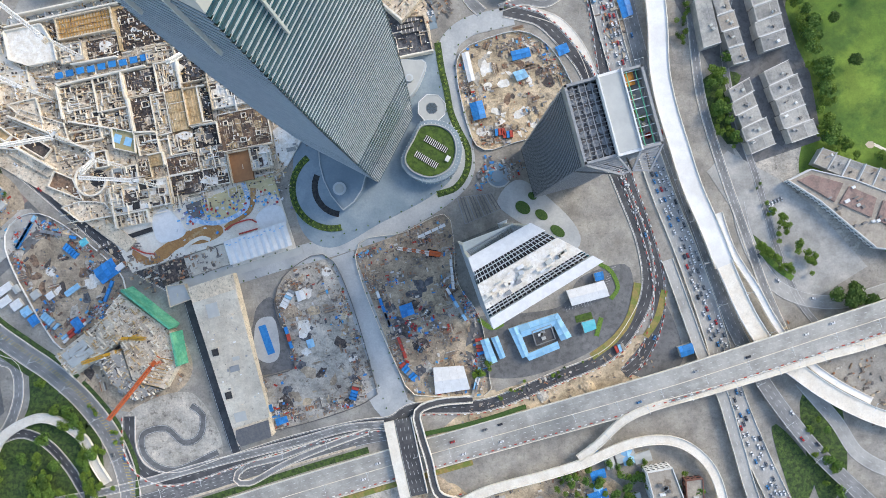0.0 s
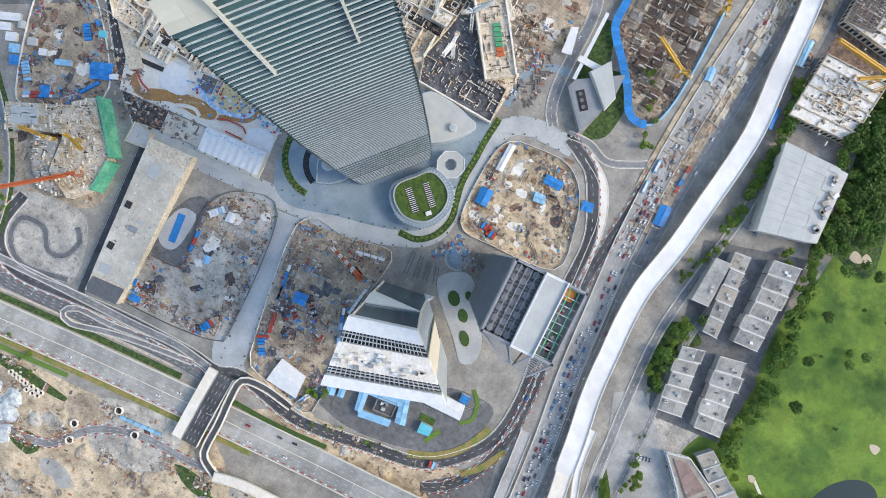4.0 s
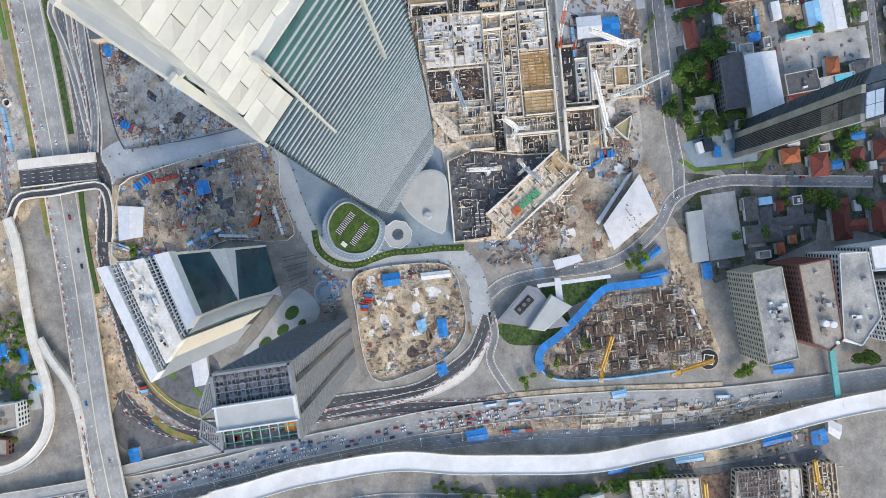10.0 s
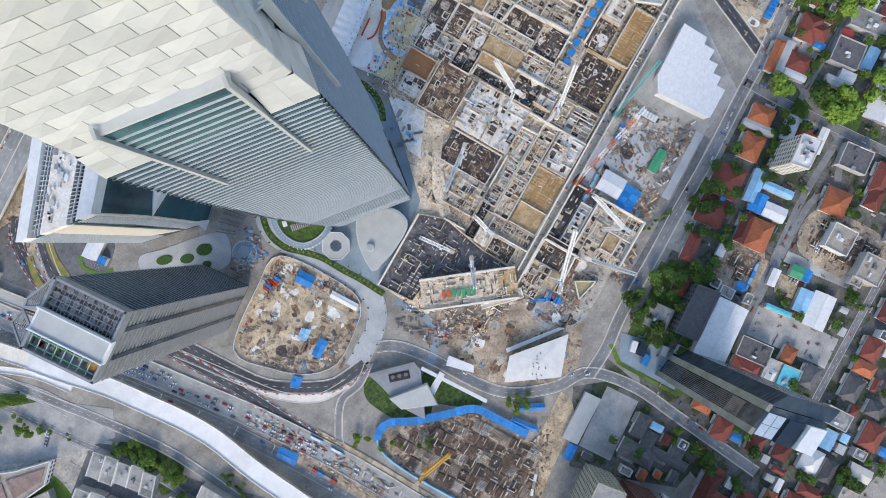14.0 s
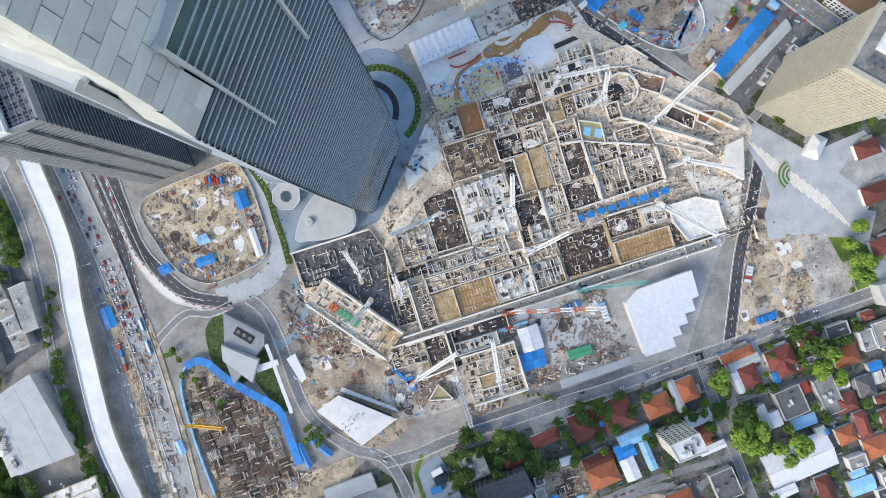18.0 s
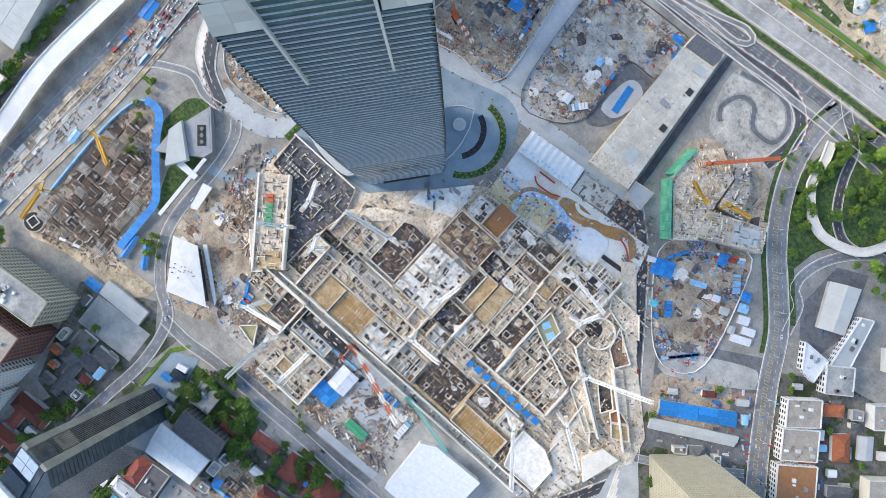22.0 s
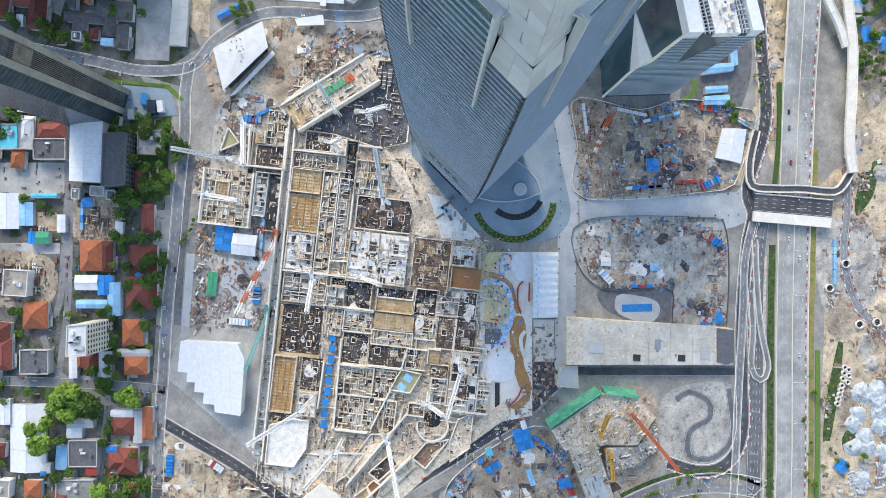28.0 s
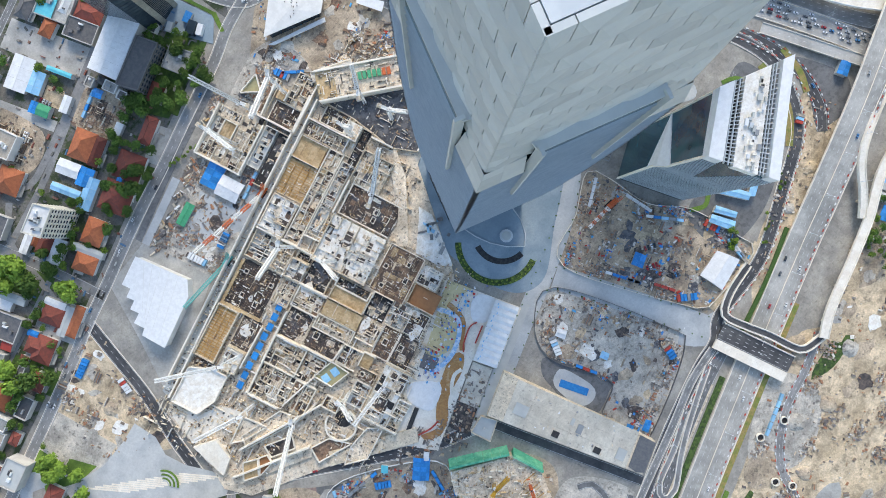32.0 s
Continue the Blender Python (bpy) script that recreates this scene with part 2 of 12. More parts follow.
M_WATER = mat("pond_water", (0.02, 0.035, 0.03), 0.05, spec=0.6)
M_BUNKER = mat("bunker_sand", (0.62, 0.52, 0.38), 0.95, color2=(0.55, 0.45, 0.32), scale=0.5)
M_PAINT = mat("road_paint", (0.72, 0.72, 0.70), 0.7, color2=(0.5, 0.5, 0.48), scale=0.4)
M_YELLOW = mat("yellow_paint", (0.62, 0.46, 0.10), 0.7, color2=(0.5, 0.38, 0.1), scale=0.4)
M_RED = mat("red_paint", (0.50, 0.06, 0.035), 0.5, color2=(0.42, 0.06, 0.04), scale=0.5)
M_NEWCONC = mat("new_pale_concrete", (0.86, 0.85, 0.82), 0.8, color2=(0.78, 0.77, 0.74), scale=0.06, color3=(0.72, 0.70, 0.66), scale3=0.015, fine=0.06)
M_FIN = mat("pale_metal_fin", (0.60, 0.63, 0.635), 0.42, metal=0.2, color2=(0.53, 0.565, 0.58), scale=0.2)
M_CROWN = mat("crown_panel", (0.56, 0.575, 0.55), 0.42, metal=0.15, color2=(0.51, 0.53, 0.515), scale=0.15, vary=0.12)
M_CURTAIN = mat("curtain_glass", (0.022, 0.085, 0.115), 0.12, metal=0.0, spec=0.5, color2=(0.04, 0.12, 0.14), scale=0.08, color3=(0.016, 0.04, 0.065), scale3=0.02, fine=0.0)
M_GREYMETAL = mat("grey_cladding", (0.33, 0.34, 0.34), 0.5, metal=0.2, color2=(0.28, 0.29, 0.30), scale=0.2)
M_CREAM = mat("cream_cladding", (0.72, 0.68, 0.58), 0.6, color2=(0.66, 0.62, 0.53), scale=0.1)
# near-black: shade of uncut holes put into colour; also plain dark parts
M_DARK = mat("hole_shade_and_black_parts", (0.025, 0.025, 0.028), 0.9, color2=(0.05, 0.05, 0.05), scale=0.4)
M_STEEL = mat("weathered_steel", (0.16, 0.16, 0.165), 0.6, metal=0.5, color2=(0.22, 0.21, 0.20), scale=0.5)
M_LAWN = mat("roof_lawn", (0.065, 0.12, 0.022), 0.95, color2=(0.10, 0.165, 0.03), scale=0.1, color3=(0.05, 0.09, 0.02), scale3=0.3, bump=0.1, fine=0.15)
M_HEDGE = mat("clipped_hedge", (0.16, 0.27, 0.04), 0.9, color2=(0.09, 0.17, 0.03), scale=1.2, bump=0.3, bump_scale=3)
# dark green of shrubs; in tree crowns it paints the inner shade
M_SHRUB = mat("shrub_and_crown_shade_green", (0.04, 0.09, 0.02), 0.95, color2=(0.07, 0.13, 0.03), scale=0.8, bump=0.3, bump_scale=2)
M_ORANGE = mat("orange_deck", (0.60, 0.26, 0.04), 0.7, color2=(0.5, 0.2, 0.03), scale=0.4)
M_BLUEPLAIN = mat("podium_roof_sheet", (0.25, 0.325, 0.38), 0.6, color2=(0.29, 0.36, 0.41), scale=0.1, color3=(0.22, 0.29, 0.345), scale3=0.03, fine=0.08)
M_PALEROOF = mat("pale_roof_membrane", (0.52, 0.53, 0.50), 0.75, color2=(0.46, 0.47, 0.45), scale=0.1)
M_GLASSDARK = mat("smoked_glass", (0.035, 0.055, 0.075), 0.15, metal=0.1, color2=(0.05, 0.07, 0.09), scale=0.1, color3=(0.025, 0.04, 0.055), scale3=0.03, fine=0.0)


def mat_palette(name, colors, rough=0.8, by_object=False, metal=0.0):
    """A plain paint whose colour is drawn from a palette for each separate piece."""
    m = bpy.data.materials.new(name)
    m.use_nodes = True
    n, l = m.node_tree.nodes, m.node_tree.links
    b = n["Principled BSDF"]
    b.inputs["Roughness"].default_value, b.inputs["Metallic"].default_value = rough, metal
    ramp = n.new("ShaderNodeValToRGB")
    ramp.color_ramp.interpolation = "CONSTANT"
    e = ramp.color_ramp.elements
    while len(e) < len(colors):
        e.new(0.5)
    for i, c in enumerate(colors):
        e[i].position = i / len(colors)
        e[i].color = (c[0], c[1], c[2], 1)
    if by_object:
        l.new(n.new("ShaderNodeObjectInfo").outputs["Random"], ramp.inputs[0])
    else:
        l.new(n.new("ShaderNodeNewGeometry").outputs["Random Per Island"], ramp.inputs[0])
    geo = n.new("ShaderNodeNewGeometry")
    t = n.new("ShaderNodeTexNoise")
    t.inputs["Scale"].default_value, t.inputs["Detail"].default_value = 0.9, 4.0
    l.new(geo.outputs["Position"], t.inputs["Vector"])
    r = n.new("ShaderNodeMapRange")
    r.inputs["To Min"].default_value, r.inputs["To Max"].default_value = 0.7, 1.25
    l.new(t.outputs["Fac"], r.inputs["Value"])
    h = n.new("ShaderNodeHueSaturation")
    l.new(ramp.outputs[0], h.inputs["Color"])
    l.new(r.outputs[0], h.inputs["Value"])
    l.new(h.outputs[0], b.inputs["Base Color"])
    return m


M_CLUTTER = mat_palette("site_stores", [(0.72, 0.62, 0.46), (0.50, 0.40, 0.28), (0.16, 0.125, 0.10), (0.58, 0.40, 0.19), (0.84, 0.81, 0.75), (0.08, 0.07, 0.065), (0.34, 0.21, 0.13), (0.84, 0.82, 0.78), (0.62, 0.51, 0.37), (0.11, 0.09, 0.08), (0.80, 0.72, 0.58)])
M_STORES = mat_palette("yard_stores", [(0.05, 0.25, 0.60), (0.30, 0.29, 0.28), (0.60, 0.60, 0.60), (0.45, 0.05, 0.03), (0.10, 0.10, 0.11), (0.25, 0.18, 0.13), (0.50, 0.48, 0.44), (0.09, 0.36, 0.62), (0.16, 0.15, 0.14), (0.40, 0.36, 0.30), (0.22, 0.20, 0.18), (0.34, 0.30, 0.27)])
M_WHITEDUST = mat("white_dusted_slab", (0.86, 0.84, 0.79), 0.9, color2=(0.72, 0.67, 0.58), scale=0.2, color3=(0.42, 0.36, 0.29), scale3=0.6, low3=0.62, high3=0.70, bump=0.05, fine=0.15)
M_REBARFLOOR = mat("rebar_floor", (0.085, 0.07, 0.065), 0.9, color2=(0.16, 0.125, 0.10), scale=0.5, color3=(0.05, 0.045, 0.045), scale3=0.15, fine=0.5)
M_RUSTFLOOR = mat("rusty_rebar_floor", (0.23, 0.14, 0.09), 0.9, color2=(0.32, 0.215, 0.145), scale=0.5, color3=(0.12, 0.085, 0.065), scale3=0.2, fine=0.45)
# deep cellar's shade mixed into a bluish floor colour; also mud patches
M_CELLAR = mat("cellar_shade_and_mud", (0.10, 0.105, 0.115), 0.7, color2=(0.17, 0.17, 0.175), scale=0.12, color3=(0.06, 0.06, 0.07), scale3=0.3, fine=0.35)
M_SHEETING = mat("grey_white_sheeting", (0.62, 0.64, 0.63), 0.7, color2=(0.42, 0.45, 0.45), scale=0.25, color3=(0.26, 0.27, 0.26), scale3=0.12, low3=0.54, high3=0.66, bump=0.6, bump_scale=0.5, fine=0.3)
M_BROWNDECK = mat("brown_waterproofed_deck", (0.36, 0.17, 0.07), 0.8, color2=(0.30, 0.14, 0.06), scale=0.3)
M_PLY = mat("plywood_formwork", (0.56, 0.40, 0.21), 0.85, color2=(0.44, 0.30, 0.155), scale=0.5, color3=(0.64, 0.49, 0.29), scale3=0.15)
M_OLIVE = mat("olive_membrane", (0.36, 0.32, 0.17), 0.85, color2=(0.42, 0.37, 0.20), scale=0.4)
M_ORANGEBEAM = mat("orange_beam", (0.55, 0.30, 0.07), 0.7, color2=(0.48, 0.26, 0.07), scale=0.5)
M_CRANEWHITE = mat("white_crane_paint", (0.86, 0.86, 0.84), 0.5, color2=(0.68, 0.68, 0.66), scale=0.5)
M_CRANEYELLOW = mat("yellow_crane_paint", (0.65, 0.36, 0.03), 0.5, color2=(0.55, 0.30, 0.03), scale=0.5)
M_CRANERED = mat("orange_red_crane_paint", (0.60, 0.13, 0.03), 0.5, color2=(0.5, 0.11, 0.03), scale=0.5)
M_TEAL = mat("teal_paint", (0.10, 0.40, 0.38), 0.5, color2=(0.16, 0.46, 0.43), scale=0.5)
M_NET = mat("green_scaffold_net", (0.07, 0.36, 0.22), 0.8, color2=(0.12, 0.45, 0.28), scale=0.3, color3=(0.20, 0.55, 0.32), scale3=0.08)
M_TILE = mat("red_roof_tile", (0.24, 0.06, 0.04), 0.85, color2=(0.17, 0.05, 0.035), scale=0.4, vary=0.4, bump=0.1, bump_scale=3)
M_TILEORANGE = mat("orange_roof_tile", (0.42, 0.135, 0.055), 0.85, color2=(0.33, 0.10, 0.045), scale=0.4, vary=0.3, bump=0.1, bump_scale=3)
M_DARKROOF = mat("dark_sheet_roof", (0.09, 0.09, 0.095), 0.7, color2=(0.13, 0.125, 0.12), scale=0.3, vary=0.3)
M_GREYROOF = mat("grey_flat_roof", (0.29, 0.29, 0.275), 0.85, color2=(0.21, 0.21, 0.20), scale=0.15, color3=(0.40, 0.385, 0.345), scale3=0.05, vary=0.25, fine=0.25, broad=0.15)
M_TANROOF = mat("stained_tan_roof", (0.42, 0.37, 0.30), 0.85, color2=(0.34, 0.30, 0.25), scale=0.15, color3=(0.20, 0.16, 0.12), scale3=0.08, low3=0.58, high3=0.66)
M_WALLGREY = mat("rendered_wall", (0.55, 0.53, 0.49), 0.85, color2=(0.48, 0.46, 0.43), scale=0.2, vary=0.12)
M_WALLBEIGE = mat("beige_wall", (0.52, 0.48, 0.36), 0.8, color2=(0.46, 0.42, 0.32), scale=0.2)
M_WALLWHITE = mat("white_rendered_wall", (0.74, 0.73, 0.70), 0.8, color2=(0.66, 0.65, 0.62), scale=0.2)
M_BRICKWALL = mat("red_brick_wall", (0.24, 0.11, 0.08), 0.85, color2=(0.19, 0.09, 0.07), scale=0.5)
M_LTBLUE = mat("light_blue_sheet", (0.24, 0.50, 0.72), 0.5, color2=(0.32, 0.57, 0.76), scale=0.3, vary=0.15)
M_CYAN = mat("cyan_sheet", (0.10, 0.52, 0.62), 0.5, color2=(0.15, 0.58, 0.66), scale=0.3)
M_GREENSHEET = mat("green_sheet", (0.05, 0.30, 0.14), 0.6, color2=(0.07, 0.36, 0.18), scale=0.3)
M_LEAF = mat("leaf", (0.055, 0.11, 0.02), 0.8, color2=(0.10, 0.17, 0.03), scale=0.6, vary=0.45, spec=0.3)
M_LEAFB = mat("bright_leaf", (0.12, 0.20, 0.025), 0.8, color2=(0.18, 0.27, 0.04), scale=0.6, vary=0.35, spec=0.3)
M_BARK = mat("bark", (0.12, 0.09, 0.065), 0.95, color2=(0.17, 0.13, 0.10), scale=2.0)
M_TYRE = mat("tyre_rubber", (0.02, 0.02, 0.02), 0.9)
M_OLIVELT = mat("ochre_paving", (0.70, 0.60, 0.34), 0.85, color2=(0.62, 0.53, 0.30), scale=0.4)
M_TRACK = mat("rust_rubber_track", (0.46, 0.24, 0.085), 0.85, color2=(0.38, 0.19, 0.07), scale=0.4, color3=(0.52, 0.34, 0.17), scale3=0.15, low3=0.55, high3=0.65, fine=0.2)
M_POOL = mat("pale_blue_paving", (0.30, 0.48, 0.68), 0.7, color2=(0.62, 0.70, 0.78), scale=0.35, low=0.48, high=0.54)
M_PLAZABITS = mat_palette("play_bits", [(0.05, 0.30, 0.70), (0.80, 0.80, 0.80), (0.12, 0.45, 0.75), (0.55, 0.06, 0.05), (0.70, 0.72, 0.74), (0.20, 0.22, 0.40)])
M_SMOKE = mat("mirror_facade_glass", (0.075, 0.095, 0.105), 0.12, metal=0.25, spec=0.7, color2=(0.12, 0.135, 0.13), scale=0.12, color3=(0.03, 0.045, 0.06), scale3=0.05, fine=0.0)
# beige lowered in tone: shadow on the tower's front is in the colour
M_PIER = mat("shadow_toned_beige_render", (0.33, 0.32, 0.265), 0.8, color2=(0.29, 0.28, 0.235), scale=0.15, color3=(0.24, 0.235, 0.20), scale3=0.04)
M_LTROOF = mat("pale_skylight", (0.44, 0.52, 0.58), 0.3, color2=(0.52, 0.59, 0.64), scale=0.4)
M_BAYGLASS = mat("teal_bay_glass", (0.018, 0.075, 0.08), 0.14, color2=(0.026, 0.105, 0.105), scale=0.1, color3=(0.012, 0.05, 0.06), scale3=0.04, fine=0.0)
# blue-grey glass darkened to hold the shade of the tower's far side
M_DARKFACADE = mat("shade_darkened_facade_glass", (0.05, 0.068, 0.085), 0.25, color2=(0.07, 0.09, 0.105), scale=0.1, color3=(0.035, 0.05, 0.065), scale3=0.03, fine=0.0)
M_CARWHITE = mat("white_car_paint", (0.78, 0.78, 0.78), 0.3, spec=0.6)
M_CARSILVER = mat("silver_car_paint", (0.42, 0.43, 0.44), 0.35, metal=0.4)
M_CARBLACK = mat("black_car_paint", (0.03, 0.03, 0.035), 0.3)
M_CARRED = mat("red_car_paint", (0.42, 0.03, 0.03), 0.3)
M_CARGREY = mat("grey_car_paint", (0.15, 0.155, 0.16), 0.35)
M_CARBLUE = mat("blue_car_paint", (0.05, 0.20, 0.42), 0.3)
M_RUBBLE = mat_palette("broken_concrete", [(0.45, 0.47, 0.46), (0.55, 0.56, 0.54), (0.36, 0.37, 0.36), (0.62, 0.62, 0.60)])
M_YARD = mat("back_yards", (0.13, 0.125, 0.115), 0.95, color2=(0.21, 0.195, 0.165), scale=0.12, color3=(0.055, 0.075, 0.03), scale3=0.06, low3=0.48, high3=0.56, bump=0.2, bump_scale=1.0, fine=0.35, broad=0.3)
M_BROWNBITS = mat_palette("rusty_stores", [(0.30, 0.19, 0.12), (0.20, 0.14, 0.10), (0.42, 0.30, 0.19), (0.13, 0.10, 0.085), (0.50, 0.40, 0.28), (0.36, 0.24, 0.15), (0.62, 0.55, 0.45), (0.25, 0.17, 0.12)])
M_TOWNBITS = mat_palette("yard_litter", [(0.22, 0.20, 0.18), (0.30, 0.27, 0.23), (0.13, 0.12, 0.12), (0.40, 0.37, 0.33), (0.24, 0.13, 0.09), (0.52, 0.50, 0.47), (0.16, 0.15, 0.13), (0.10, 0.20, 0.32), (0.33, 0.30, 0.26), (0.28, 0.10, 0.07)])


def stamp(kind, m):
    """Sets down one more thing of a kind on shared meshes: kind is (name, tags, parts of (name, mesh))."""
    nm, tags, bits = kind
    ob = new(nm)
    ob.matrix_basis = m
    host = ob
    for pn, me in bits:
        o = new(pn, me)
        o.parent = host if pn in ("window_band", "lamp_head") else ob
        if pn in ("body", "pole"):
            host = o
    return tagged(ob, *tags)


def bit(name, bm, materials):
    """One mesh for a part of a kind."""
    me = bpy.data.meshes.new(name)
    bmesh.ops.recalc_face_normals(bm, faces=bm.faces)
    bm.to_mesh(me)
    bm.free()
    for mm in materials:
        me.materials.append(mm)
    return (name, me)
M_HWY = mat("pale_highway_concrete", (0.43, 0.42, 0.39), 0.9, color2=(0.48, 0.465, 0.43), scale=0.1, color3=(0.35, 0.34, 0.315), scale3=0.05, fine=0.12, broad=0.15)
M_EXPRESS = mat("sunbleached_concrete_road", (0.42, 0.405, 0.37), 0.9, color2=(0.47, 0.455, 0.415), scale=0.1, color3=(0.33, 0.32, 0.29), scale3=0.04, fine=0.14, broad=0.18)
M_DRYGRASS = mat("dry_grass_verge", (0.36, 0.25, 0.09), 0.95, color2=(0.28, 0.24, 0.08), scale=0.2, color3=(0.18, 0.22, 0.05), scale3=0.12, bump=0.2, fine=0.25)
# dark scrub greens with the shade of trees mixed into the colour
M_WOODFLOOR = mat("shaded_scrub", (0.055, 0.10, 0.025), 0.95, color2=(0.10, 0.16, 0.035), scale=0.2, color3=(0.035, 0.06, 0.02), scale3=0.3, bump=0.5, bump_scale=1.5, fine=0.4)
M_SITEFLOOR = mat("dusty_site_floor", (0.80, 0.70, 0.555), 0.9, color2=(0.66, 0.54, 0.40), scale=0.2, color3=(0.22, 0.185, 0.15), scale3=0.5, low3=0.55, high3=0.66, bump=0.1, fine=0.3, broad=0.25)
M_REBARBITS = mat_palette("rebar_bars", [(0.16, 0.11, 0.085), (0.24, 0.16, 0.11), (0.10, 0.085, 0.08), (0.32, 0.23, 0.16), (0.20, 0.14, 0.10)])
M_ASPHALTPALE = mat("worn_asphalt", (0.17, 0.17, 0.17), 0.9, color2=(0.21, 0.21, 0.205), scale=0.1, color3=(0.13, 0.13, 0.13), scale3=0.2, fine=0.15, broad=0.2)
M_GREYYARD = mat("stained_yard_concrete", (0.42, 0.41, 0.38), 0.9, color2=(0.36, 0.35, 0.32), scale=0.1, color3=(0.50, 0.48, 0.44), scale3=0.05, fine=0.15, broad=0.25)
M_LOTBITS = mat_palette("lot_stores", [(0.34, 0.24, 0.16), (0.22, 0.17, 0.13), (0.46, 0.36, 0.25), (0.14, 0.12, 0.11), (0.56, 0.46, 0.33), (0.28, 0.25, 0.22), (0.66, 0.62, 0.55), (0.40, 0.19, 0.10), (0.30, 0.27, 0.24), (0.18, 0.16, 0.15)])
M_BUSH = mat("clipped_bush", (0.36, 0.46, 0.06), 0.9, color2=(0.25, 0.36, 0.05), scale=0.8, bump=0.2, bump_scale=3)
# spandrel tone taken dark, with the shade by the fins in it
M_SPANDREL = mat("spandrel_with_fin_shade", (0.026, 0.065, 0.085), 0.35, color2=(0.038, 0.085, 0.105), scale=0.1)
M_BRICKDUST = mat("brick_dust", (0.30, 0.20, 0.17), 0.95, color2=(0.36, 0.26, 0.22), scale=0.1, color3=(0.22, 0.16, 0.14), scale3=0.2, fine=0.2)
M_DECKCONC = mat("stained_deck_concrete", (0.66, 0.61, 0.51), 0.9, color2=(0.58, 0.525, 0.43), scale=0.08, color3=(0.40, 0.36, 0.30), scale3=0.35, low3=0.58, high3=0.70, fine=0.15, broad=0.2)

# ---- ground, grass and plots ----
patch("ground", [(-2600, -2600), (2600, -2600), (2600, 2600), (-2600, 2600)], 0, M_GROUND, "dusty grey town ground with worn paving", "ground", thick=3)

